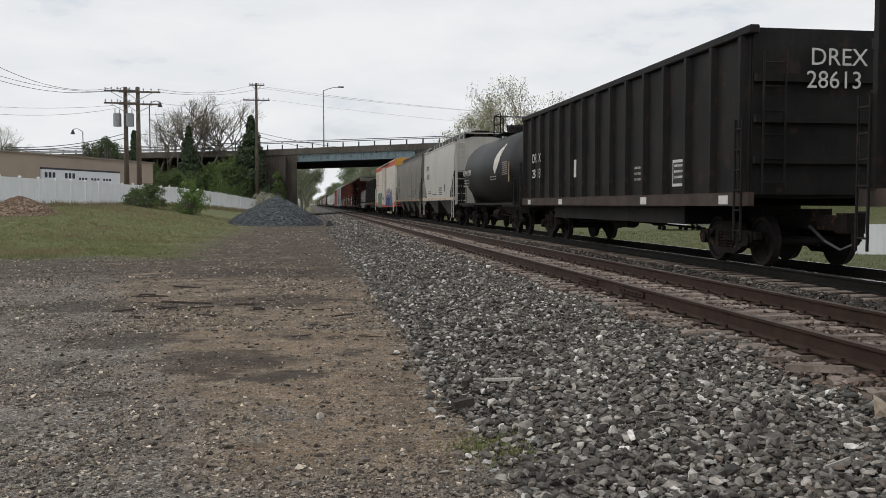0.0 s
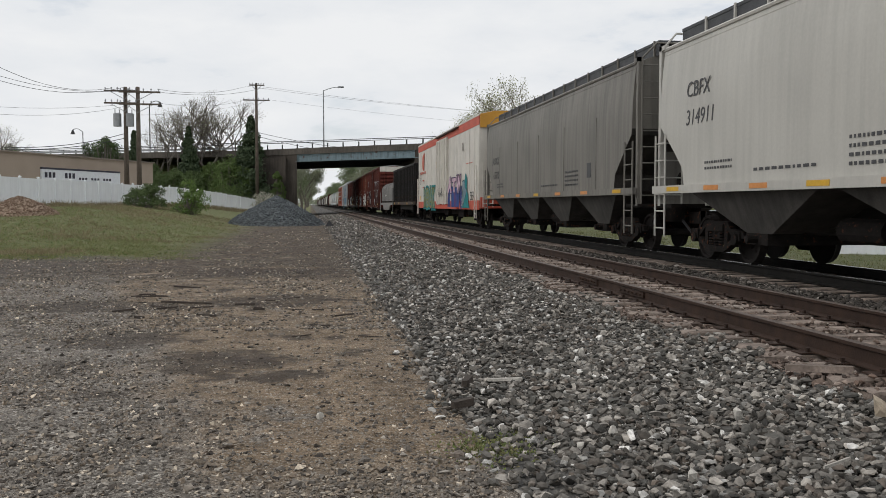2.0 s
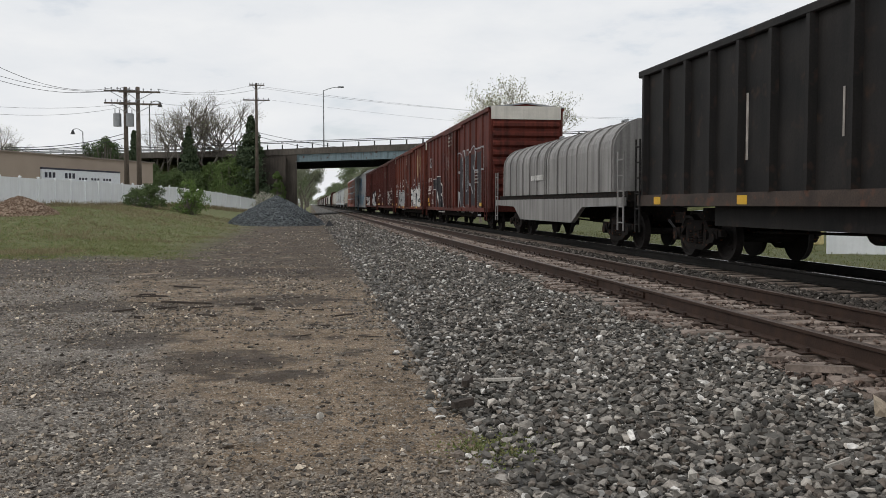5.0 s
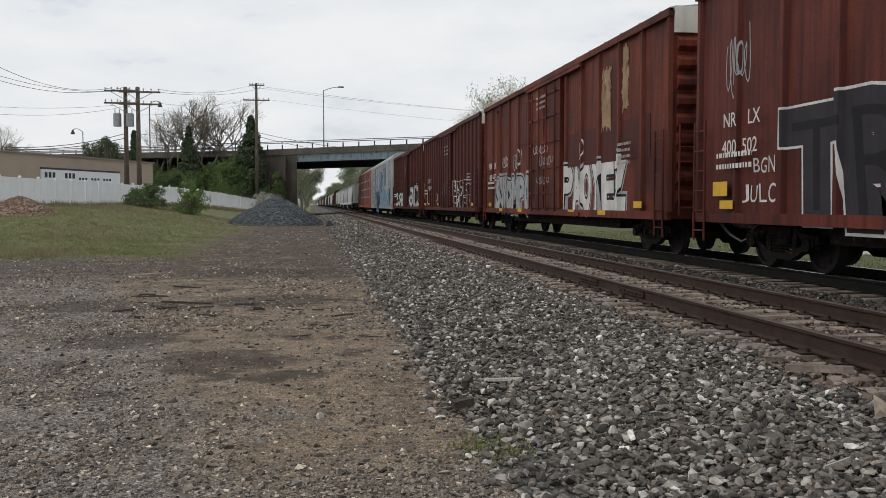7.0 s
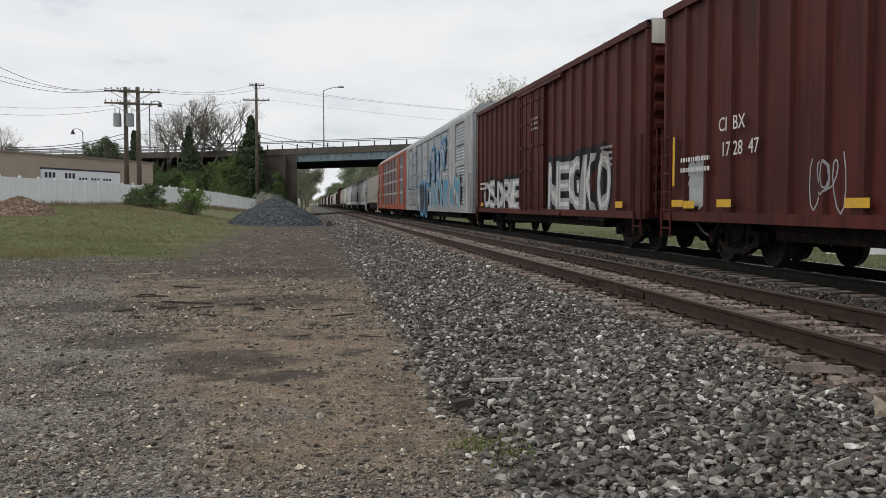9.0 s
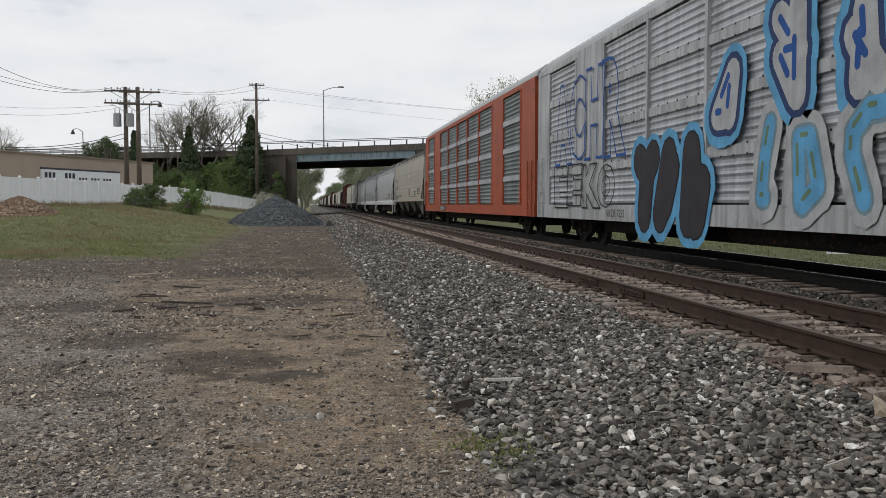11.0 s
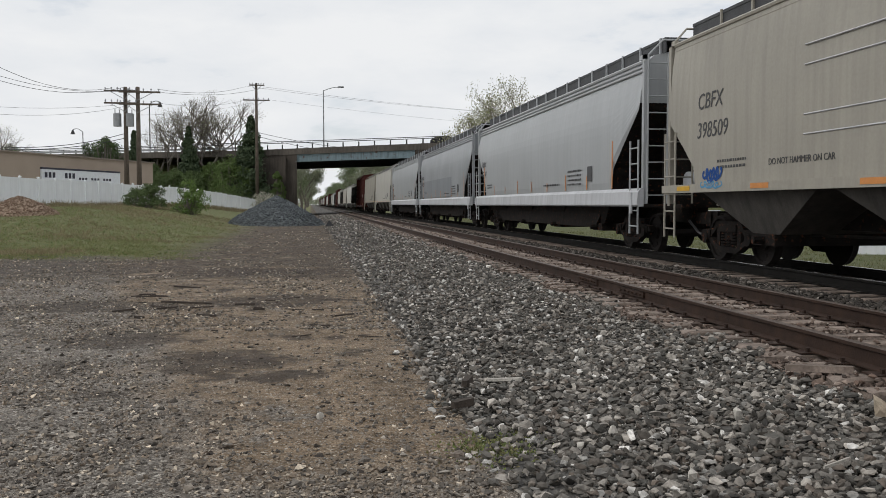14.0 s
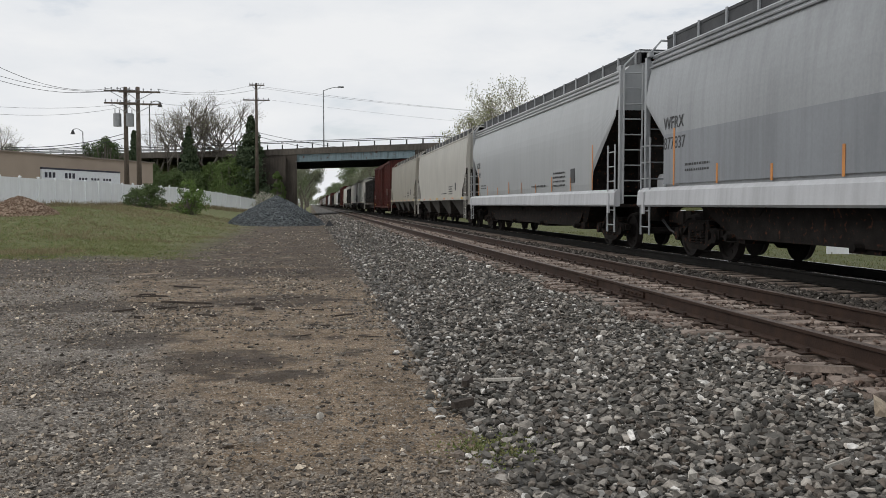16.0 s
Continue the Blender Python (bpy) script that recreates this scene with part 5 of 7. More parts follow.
def glyph(ch, fat, stroke=0.0):
    """Mesh of one letter, swollen by fat; with a stroke only its outline."""
    key = (ch, round(fat, 3), stroke)
    if key not in GLYPHS:
        cu = bpy.data.curves.new("glyph", "FONT")
        cu.body, cu.size, cu.offset, cu.resolution_u = ch, 1.0, fat, 3
        if stroke:
            cu.fill_mode, cu.bevel_depth, cu.bevel_resolution = "NONE", stroke, 0
        tmp = bpy.data.objects.new("glyph", cu)
        me = bpy.data.meshes.new_from_object(tmp)
        GLYPHS[key] = ([v.co.copy() for v in me.vertices], [tuple(q.vertices) for q in me.polygons])
        bpy.data.objects.remove(tmp)
        bpy.data.curves.remove(cu)
        bpy.data.meshes.remove(me)
    return GLYPHS[key]


def lettered(car, text, y0, y1, z0, z1, seed, fill, line=None, halo=None, x=-1.57, fat=0.06, edge=0.05, glow=0.16, shine=None, label="", posts=None, stroke=0.0):
    """Swollen hand-painted letters from y1 (their left end) to y0, each a little out of line, with outline and cloud."""
    rng = random.Random(seed)
    n = len(text)
    cell, H = (y1 - y0) / n, z1 - z0
    place = []
    for i, ch in enumerate(text):
        vs = glyph(ch, 0.0)[0]
        bx = (min(v.x for v in vs), max(v.x for v in vs))
        by = (min(v.y for v in vs), max(v.y for v in vs))
        place.append((ch, i, bx, by, rng.uniform(0.86, 1.0), rng.uniform(0.0, 0.08), rng.uniform(-0.14, 0.14), rng.uniform(0.94, 1.12)))
    coats = [(nm, mt, f, off) for nm, mt, f, off in (("graffiti_cloud", halo, fat + edge + glow, 0.0), ("graffiti_outline", line, fat + edge, 0.003), ("graffiti_fill", fill, fat, 0.006)) if mt]
    if shine:
        coats.append(("graffiti_shade", shine, -0.012, 0.009))
    if stroke:
        coats = [("graffiti_cloud", halo, fat, 0.0)] * bool(halo) + [("graffiti_contour", fill, fat, 0.004)]
    for nm, mt, f, off in coats:
        bm = B()
        thin = stroke if nm == "graffiti_contour" else 0.0
        for ch, i, bx, by, kh, low, sl, kw in place:
            vs, fs = glyph(ch, f, thin)
            got = []
            for v in vs:
                a = (v.x - bx[0]) / (bx[1] - bx[0])
                b = (v.y - by[0]) / (by[1] - by[0])
                yy = y1 - cell * (i + 0.5 + (a - 0.5) * 0.8 * kw + sl * (b - 0.5))
                got.append(bm.verts.new((x - off - 0.0001 * i - v.z * 0.1, yy, z0 + H * (low + (kh - low) * b))))
            for q in fs:
                bm.faces.new([got[k] for k in q])
        drape(bm, posts)
        part(nm, bm, PAINT[mt], car, label if nm in ("graffiti_fill", "graffiti_contour") else "")


CARS = []


def car_root(name, label, q, L):
    ob = empty(name, label, "freight car", "freight train")
    CARS.append((ob, q, L))
    return ob


# ---- train: kinds of car ----
def gondola(q, L, H, label, white_end=False, mat=None, ribs=15):
    mat = mat or M_GRIMEBLACK
    car = car_root("gondola_car", label, q, L)
    gear(car, L, 1.9, L - 1.9)
    zb = 1.3
    for s in (-1, 1):
        bm = B()
        box(bm, s * 1.5 - 0.02, s * 1.5 + 0.02, 0.15, L - 0.15, zb, H)
        part("side_sheet", bm, mat, car)
        bm = B()
        box(bm, s * 1.53 - 0.09, s * 1.53 + 0.09, 0.0, L, H - 0.02, H + 0.13)
        bmesh.ops.bevel(bm, geom=bm.edges[:], offset=0.02, segments=1, affect="EDGES")
        part("top_chord", bm, mat, car)
        bm = B()
        box(bm, s * 1.56 - 0.06, s * 1.56 + 0.06, 0.0, L, zb - 0.2, zb + 0.04)
        part("side_sill", bm, M_BROWNBLACK, car)
        rib = B()
        prism(rib, [(s * 1.52, -0.09), (s * 1.64, -0.05), (s * 1.64, 0.05), (s * 1.52, 0.09)], zb + 0.04, H - 0.02, "z")
        me = mesh_of("side_post", rib, mat)
        for i in range(ribs):
            o = new("side_post", me)
            o.parent, o.location = car, (0, 0.35 + (L - 0.7) * i / (ribs - 1), 0)
    for y, s in ((0.15, -1), (L - 0.15, 1)):
        bm = B()
        box(bm, -1.5, 1.5, y - 0.03, y + 0.03, zb, H + 0.1)
        part("end_sheet", bm, mat, car)
        for z in (1.9, 2.6, 3.3):
            bm = B()
            box(bm, -1.48, 1.48, min(y, y + s * 0.13), max(y, y + s * 0.13), z - 0.07, z + 0.07)
            part("end_rib", bm, mat, car)
        ladder(car, y + s * 0.14, -1.35, -0.95, zb, H - 0.3, 6, mat, "x")
    bm = B()
    box(bm, -1.48, 1.48, 0.2, L - 0.2, zb - 0.05, zb)
    box(bm, -1.3, 1.3, 3.3, L - 3.3, 0.72, 1.1)
    part("underframe", bm, mat, car)
    for k, y in enumerate((0.9, 4.8, L - 5, L - 1.2)):
        patch(car, "reflector", y - 0.18, y + 0.18, zb - 0.17, zb - 0.01, M_WHITE if not white_end else M_YELLOW, -1.623)
    for y in (0.12, L - 0.12):
        ladder(car, -1.68, y - 0.2 if y > 1 else y, y + 0.25 if y < 1 else y + 0.05, 0.5, 2.6, 6, mat)
    return car


def tank_car(q, L, label):
    car = car_root("tank_car", label, q, L)
    gear(car, L, 1.9, L - 1.9)
    R, zc = 1.5, 2.66
    prof = [(0.4, 0.05), (0.44, 0.45), (0.55, 0.85), (0.73, 1.15), (0.95, 1.35), (1.25, R), (L - 1.6, R), (L - 1.3, 1.35), (L - 1.08, 1.15), (L - 0.9, 0.85), (L - 0.79, 0.45), (L - 0.75, 0.05)]
    bm = B()
    loft(bm, [[(r * math.cos(2 * math.pi * i / 48), y, zc + r * math.sin(2 * math.pi * i / 48)) for i in range(48)] for y, r in prof])
    part("tank", bm, M_TANK, car, "black cylindrical tank", True)
    for y in (3.0, L / 2, L - 3.0):
        bm = B()
        loft(bm, [[((R + 0.012) * math.cos(2 * math.pi * i / 48), y + d, zc + (R + 0.012) * math.sin(2 * math.pi * i / 48)) for i in range(48)] for d in (-0.05, 0.05)], False)
        part("weld_band", bm, M_TANK, car, smooth_it=True)
    bm = B()
    for y0, y1 in ((0.0, 3.2), (L - 3.2, L)):
        box(bm, -1.35, 1.35, y0, y1, 1.02, 1.16)
        for x in (-0.6, 0.6):
            prism(bm, [(x - 0.3, 1.1), (x + 0.3, 1.1), (x + 0.5, 1.7), (x - 0.5, 1.7)], y0 + 1.4, y0 + 1.8)
    part("end_platform", bm, M_GRIMEBLACK, car)
    bm = B()
    box(bm, -1.55, -1.48, 0.3, L - 0.3, 1.1, 1.2)
    box(bm, 1.48, 1.55, 0.3, L - 0.3, 1.1, 1.2)
    part("side_rail", bm, M_GRIMEBLACK, car)
    ym = L / 2
    bm = B()
    tube(bm, (0, ym, zc + R - 0.1), (0, ym, zc + R + 0.32), 0.42, n=16)
    tube(bm, (0, ym, zc + R + 0.32), (0, ym, zc + R + 0.42), 0.46, 0.4, n=16)
    for a in range(8):
        tube(bm, (0.43 * math.cos(a * 0.785), ym + 0.43 * math.sin(a * 0.785), zc + R + 0.2), (0.43 * math.cos(a * 0.785), ym + 0.43 * math.sin(a * 0.785), zc + R + 0.46), 0.035, n=6)
    part("dome", bm, M_GRIMEBLACK, car)
    bm = B()
    box(bm, -0.85, 0.85, ym - 1.0, ym + 1.0, zc + R + 0.02, zc + R + 0.06)
    part("walkway", bm, M_GRIMEBLACK, car)
    bm = B()
    z0 = zc + R + 0.05
    for x in (-0.83, 0.83):
        pipe(bm, [(x, ym - 0.95, z0), (x, ym - 0.95, z0 + 0.6), (x, ym - 0.45, z0 + 0.6), (x, ym - 0.4, z0 + 0.85), (x, ym + 0.95, z0 + 0.85), (x, ym + 0.95, z0)], 0.025)
        tube(bm, (x, ym - 0.4, z0), (x, ym - 0.4, z0 + 0.85), 0.025)
        tube(bm, (x, ym - 0.95, z0 + 0.42), (x, ym + 0.95, z0 + 0.42), 0.02)
    tube(bm, (-0.83, ym + 0.95, z0 + 0.85), (0.83, ym + 0.95, z0 + 0.85), 0.025)
    part("handrail", bm, M_GRIMEBLACK, car, "black pipe handrail")
    for y, s in ((0.0, 1), (L, -1)):
        bm = B()
        pipe(bm, [(-1.45, y + s * 0.05, 1.15), (-1.45, y + s * 0.05, 2.1), (-1.45, y + s * 0.7, 2.1), (-1.45, y + s * 0.7, 1.15)], 0.025)
        part("grab_rail", bm, M_GRIMEBLACK, car)
    bm = B()
    for y in (1.3,):
        r = R + 0.012
        prism(bm, [(y - 0.06, 2.0), (y + 0.06, 2.0), (y + 0.06, 2.75), (y - 0.06, 2.75)], -r - 0.002, -r + 0.02, "x")
    part("amber_stripe", bm, M_PEEL, car)
    lettering("ADMX 17290", car, 0.36, L - 2.3, 2.5, M_WHITE, -R - 0.02)
    bars(car, L - 2.2, 2.3, 1.5, 0.4, 3, M_FADED, -R - 0.015, 3)
    bm = B()
    def on_tank(y, z):
        k = min(0.999, max(-0.999, (z - zc) / (R + 0.012)))
        return (-(R + 0.012) * math.sqrt(1 - k * k), y, z)
    rows = [[on_tank(a + (c - a) * i / 4, z) for i in range(5)] for z, a, c in ((2.4, 3.95, 4.05), (2.6, 3.5, 4.2), (2.85, 3.12, 4.15), (3.1, 2.92, 3.95), (3.35, 2.82, 3.55), (3.55, 2.75, 2.95))]
    R2 = [[bm.verts.new(p) for p in r] for r in rows]
    for a, c in zip(R2, R2[1:]):
        for i in range(4):
            bm.faces.new((a[i], a[i + 1], c[i + 1], c[i]))
    part("placard_patch", bm, M_REEFER, car, "irregular pale painted patch")
    bars(car, 2.0, 2.8, 0.9, 0.55, 7, M_FADED, -R - 0.012, 4)
    bars(car, 4.2, 2.3, 1.2, 0.22, 2, M_FADED, -R - 0.012, 5)
    return car


def hopper(q, L, label, paint, style="thin", mark=("", ""), marks_mat=None, seed=1, mark_z=(2.95, 2.4)):
    """A covered hopper: curved or flat sides, slope-sheet ends, bays below, running board on top."""
    car = car_root("covered_hopper", label, q, L)
    gear(car, L, 2.0, L - 2.0)
    marks_mat = marks_mat or M_DARKTEXT
    zs = 1.46
    cut_z, cut_y, e0 = (2.9, 1.25, 0.35) if style == "thin" else (3.45, 1.9, 0.3)
    ztop = 4.42

    def half(zb):
        pts = [(-1.56, zb)] if style == "thin" else [(-1.54, zb)]
        zs_ = np.linspace(zb, ztop - 0.02, 15)[1:]
        for z in zs_:
            k = max(0.0, (z - 2.9) / (ztop - 2.9))
            bulge = 0.0 if style == "thin" else 0.025 * math.sin(math.pi * min(1, max(0, (z - 1.4) / 2.2)))
            pts.append((-1.56 - bulge + (0.1 if style == "thin" else 0.22) * k ** 2.2, z))
        pts += [(-1.2, ztop + 0.12), (-0.55, ztop + 0.26)]
        return pts

    def ring(y, zb):
        h = half(zb)
        return [(x, y, z) for x, z in h] + [(-x, y, z) for x, z in h[::-1]]
    bm = B()
    ys = [(e0, cut_z), (e0 + 0.05, cut_z - 0.15), (e0 + cut_y * 0.55, cut_z - (cut_z - zs) * 0.45), (e0 + cut_y * 0.92, cut_z - (cut_z - zs) * 0.72), (e0 + cut_y, zs)]
    rings = [ring(y, z) for y, z in ys] + [ring(L * k, zs) for k in (0.25, 0.5, 0.75)] + [ring(L - y, z) for y, z in ys[::-1]]
    loft(bm, rings)
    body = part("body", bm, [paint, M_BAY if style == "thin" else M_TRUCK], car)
    # downward end faces go dark: grime plus the shade below the slope sheets
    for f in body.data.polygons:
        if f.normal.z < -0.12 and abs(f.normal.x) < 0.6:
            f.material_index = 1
    for s in (-1, 1):
        bm = B()
        if style == "thin":
            box(bm, s * 1.58 - 0.05, s * 1.58 + 0.05, 0.1, L - 0.1, zs - 0.1, zs + 0.06)
        else:
            prism(bm, [(s * 1.5, 1.08), (s * 1.62, 1.08), (s * 1.66, 1.12), (s * 1.64, 1.42), (s * 1.56, 1.5), (s * 1.5, 1.5)], 0.1, L - 0.1)
        part("side_sill", bm, paint if style == "thin" else M_SILL, car)
        for k, (dz, dx) in enumerate(((0.0, 0.02), (-0.13, 0.015), (-0.24, 0.01))):
            bm = B()
            tube(bm, (s * (1.46 if style == "thin" else 1.36 + 0.04 * k), e0, ztop + dz), (s * (1.46 if style == "thin" else 1.36 + 0.04 * k), L - e0, ztop + dz), 0.045 if k == 0 else 0.025, n=6)
            part("eave_rail", bm, paint, car)
    # discharge bays
    nb = 4 if L > 15 else 2
    y0, y1 = e0 + cut_y - 0.1, L - e0 - cut_y + 0.1
    for i in range(nb):
        a, c = y0 + (y1 - y0) * i / nb, y0 + (y1 - y0) * (i + 1) / nb
        m_ = (a + c) / 2
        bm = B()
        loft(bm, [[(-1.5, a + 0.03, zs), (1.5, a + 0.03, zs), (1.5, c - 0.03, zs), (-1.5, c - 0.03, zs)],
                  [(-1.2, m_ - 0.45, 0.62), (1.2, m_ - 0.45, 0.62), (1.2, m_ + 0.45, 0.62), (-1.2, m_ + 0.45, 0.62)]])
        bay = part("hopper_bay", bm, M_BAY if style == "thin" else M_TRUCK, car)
        bm = B()
        box(bm, -1.25, 1.25, m_ - 0.38, m_ + 0.38, 0.42, 0.62)
        tube(bm, (-1.45, m_, 0.52), (1.45, m_, 0.52), 0.07)
        part("outlet_gate", bm, M_TRUCK, bay)
    if style != "thin":
        bm = B()
        prism(bm, [(3.4, 1.1), (4.2, 0.5), (L - 4.2, 0.5), (L - 3.4, 1.1)], -1.3, 1.3, "x")
        part("underframe", bm, M_TRUCK, car)
    # ends: ladders, corner posts, platform, end sheet
    for y, s in ((0.0, 1), (L, -1)):
        bm = B()
        box(bm, -1.5, 1.5, min(y + s * 0.05, y + s * 0.85), max(y + s * 0.05, y + s * 0.85), 1.06, 1.14)
        part("end_platform", bm, M_TRUCK, car)
        bm = B()
        box(bm, -0.75, 0.75, min(y + s * (e0 + 0.5), y + s * (e0 + 0.56)), max(y + s * (e0 + 0.5), y + s * (e0 + 0.56)), 1.1, cut_z + 0.1)
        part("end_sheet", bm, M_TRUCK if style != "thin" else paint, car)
        for x in (-1.46, 1.46):
            bm = B()
            box(bm, x - 0.05, x + 0.05, min(y + s * 0.12, y + s * 0.24), max(y + s * 0.12, y + s * 0.24), 1.1, ztop + 0.1)
            box(bm, x - 0.05, x + 0.05, min(y + s * 0.12, y + s * 0.4), max(y + s * 0.12, y + s * 0.4), ztop, ztop + 0.1)
            part("corner_post", bm, paint, car)
        ladder(car, y + s * 0.1, -1.42, -0.95, 1.15, ztop + 0.1, 9, paint, "x")
        ladder(car, -1.6, y + s * 0.2, y + s * 0.72, 0.45, 2.6, 6, paint)
        bm = B()
        tube(bm, (-0.35, y + s * 0.35, 1.65), (0.35, y + s * 0.35, 1.65), 0.24, n=14)
        part("air_reservoir", bm, M_SILL if style != "thin" else M_TRUCK, car)
        bm = B()
        pipe(bm, [(-1.4, y + s * 0.12, ztop + 0.1), (-1.1, y + s * 0.05, ztop + 0.42), (1.1, y + s * 0.05, ztop + 0.42), (1.4, y + s * 0.12, ztop + 0.1)], 0.025)
        part("end_handrail", bm, paint, car)
    # running board and hatches
    for s in (-1, 1):
        bm = B()
        box(bm, s * 0.72 - 0.29, s * 0.72 + 0.29, 0.15, L - 0.15, ztop + 0.44, ztop + 0.5)
        box(bm, s * 0.98 - 0.015, s * 0.98 + 0.015, 0.15, L - 0.15, ztop + 0.16, ztop + 0.5)
        part("running_board", bm, M_GRATE, car, "dark steel grating walkway")
        post = B()
        box(post, s * 1.02 - 0.02, s * 1.02 + 0.02, -0.025, 0.025, ztop + 0.08, ztop + 0.52)
        me = mesh_of("walkway_bracket", post, paint)
        k = 0.4
        while k < L - 0.3:
            o = new("walkway_bracket", me)
            o.parent, o.location = car, (0, k, 0)
            k += 1.25
    bm = B()
    box(bm, -0.4, 0.4, 0.8, L - 0.8, ztop + 0.2, ztop + 0.62)
    part("hatch_trough", bm, M_TRUCK, car)
    # paint and marks
    x = -1.566 if style == "thin" else -1.592
    if mark[0]:
        thin = style == "thin"
        size = 0.43 if thin else 0.36
        lettering(mark[0], car, size, L - (2.2 if thin else 1.95), mark_z[0] if thin else 2.7, marks_mat, x, 0.15 if thin else 0)
        lettering(mark[1], car, size, L - (2.3 if thin else 2.0), mark_z[1] if thin else 2.28, marks_mat, x, 0.15 if thin else 0)
        bars(car, L - 3.1, 1.95, 1.1, 0.22, 2, marks_mat, x, seed)
    bars(car, 5.2, 2.1, 1.3, 0.5, 4, marks_mat, x, seed + 1)
    bars(car, 7.6, 1.75, 1.9, 0.12, 1, marks_mat, x, seed + 2)
    if style == "thin":
        for k in range(7):
            y = 1.2 + (L - 2.4) * k / 6
            patch(car, "reflector", y - 0.3, y + 0.3, zs - 0.06, zs + 0.03, M_AMBER if k % 3 else M_YELLOW, -1.634)
        patch(car, "data_panel", 3.4, 3.75, 1.85, 2.25, M_DARKTEXT, x)
        seam = B()
        box(seam, -1.572, -1.55, -0.012, 0.012, zs + 0.06, 3.4)
        seam_me = mesh_of("panel_seam", seam, paint)
        for k in range(1, 6 if paint is M_TAUPE else 1):
            o = new("panel_seam", seam_me)
            o.parent, o.location = car, (0, L * k / 6, 0)
    else:
        for k in range(9):
            y = 2.0 + (L - 4) * k / 8
            patch(car, "rust_stripe", y - 0.035, y + 0.035, 1.52, 1.8 + (0.9 if k in (0, 8) else 0.09 * (k % 3)), M_AMBER, x)
        patch(car, "data_panel", 3.6, 4.0, 1.75, 2.15, M_DARKTEXT, x)
        for y in (0.5, L - 0.5):
            bm = B()
            box(bm, -1.68, -1.64, y - 0.06, y + 0.06, 0.92, 1.4)
            part("jacking_bracket", bm, M_SILL, car)
    return car


def boxcar(q, L, label, mat, ribs, door=(8.2, 12.0), cap=True, marks=(("", 0, 0, 0.3),)):
    car = car_root("boxcar", label, q, L)
    gear(car, L, 2.3, L - 2.3)
    zb, ze = 0.82, 5.2
    bm = B()
    prism(bm, [(-1.52, zb), (1.52, zb), (1.52, ze), (0, ze + 0.16), (-1.52, ze)], 0.05, L - 0.05)
    part("body", bm, mat, car)
    bm = B()
    prism(bm, [(-1.6, ze - 0.06), (-1.6, ze + 0.02), (0, ze + 0.21), (1.6, ze + 0.02), (1.6, ze - 0.06), (0, ze + 0.15)], 0.0, L)
    k = 0.6
    while k < L:
        prism(bm, [(-1.58, ze + 0.0), (-1.58, ze + 0.05), (0, ze + 0.24), (1.58, ze + 0.05), (1.58, ze + 0.0)], k, k + 0.07)
        k += 1.2
    part("roof", bm, M_STEEL if cap else mat, car, "weathered galvanised roof" if cap else "")
    for s in (-1, 1):
        bm = B()
        box(bm, s * 1.58 - 0.05, s * 1.58 + 0.05, 0.0, L, zb - 0.02, zb + 0.16)
        box(bm, s * 1.58 - 0.05, s * 1.58 + 0.05, 0.0, L, ze - 0.16, ze)
        part("side_sill", bm, mat, car)
        rib = B()
        prism(rib, [(s * 1.51, -0.1), (s * 1.6, -0.05), (s * 1.6, 0.05), (s * 1.51, 0.1)], zb + 0.16, ze - 0.16, "z")
        me = mesh_of("side_post", rib, mat)
        for i in range(ribs):
            y = 0.12 + (L - 0.24) * i / (ribs - 1)
            if door[0] - 0.15 < y < door[1] + 0.15:
                continue
            o = new("side_post", me)
            o.parent, o.location = car, (0, y, 0)
        d = B()
        xo, xi = s * 1.61, s * 1.54
        box(d, min(xo, xi), max(xo, xi), door[0], door[1], zb + 0.2, ze - 0.3)
        ym = (door[0] + door[1]) / 2
        dr = part("door", d, mat, car)
        for z in (1.5, 2.3, 3.1, 3.9, 4.6):
            d = B()
            box(d, min(s * 1.6, s * 1.645), max(s * 1.6, s * 1.645), door[0], door[1], z - 0.04, z + 0.04)
            part("door_batten", d, mat, dr)
        for y in (door[0], ym, door[1] - 0.08):
            d = B()
            box(d, min(s * 1.6, s * 1.65), max(s * 1.6, s * 1.65), y, y + 0.08, zb + 0.2, ze - 0.3)
            part("door_stile", d, mat, dr)
        for y in (door[0] + 0.5, ym - 0.4, ym + 0.5, door[1] - 0.5):
            d = B()
            tube(d, (s * 1.67, y, zb + 0.1), (s * 1.67, y, ze - 0.35), 0.025, n=6)
            part("lock_rod", d, mat, dr)
        bm = B()
        box(bm, min(s * 1.6, s * 1.68), max(s * 1.6, s * 1.68), door[0] - 2.0, door[1] + 0.3, zb - 0.02, zb + 0.1)
        part("door_track", bm, mat, car)
        bm = B()
        box(bm, min(s * 1.6, s * 1.68), max(s * 1.6, s * 1.68), door[0] - 2.0, door[1] + 0.3, ze - 0.3, ze - 0.2)
        part("door_track", bm, mat, car)
    for y, s in ((0.05, -1), (L - 0.05, 1)):
        z = zb + 0.3
        while z < ze - 0.6:
            bm = B()
            prism(bm, [(y, z), (y + s * 0.11, z + 0.1), (y + s * 0.11, z + 0.22), (y, z + 0.32)], -1.42, 1.42, "x")
            part("end_rib", bm, mat, car)
            z += 0.4
        if cap:
            bm = B()
            box(bm, -1.5, 1.5, min(y, y + s * 0.06), max(y, y + s * 0.06), ze - 0.5, ze + 0.05)
            part("end_cap", bm, M_REEFER, car, "white painted band at the top of the end")
        ladder(car, -1.66, y - s * 0.1, y - s * 0.55, 0.45, 2.7, 6, mat)
        ladder(car, y + s * 0.15, -1.4, -0.95, 0.9, 2.8, 6, mat, "x")
    bm = B()
    box(bm, -1.2, 1.2, 4.0, L - 4.0, 0.52, 0.82)
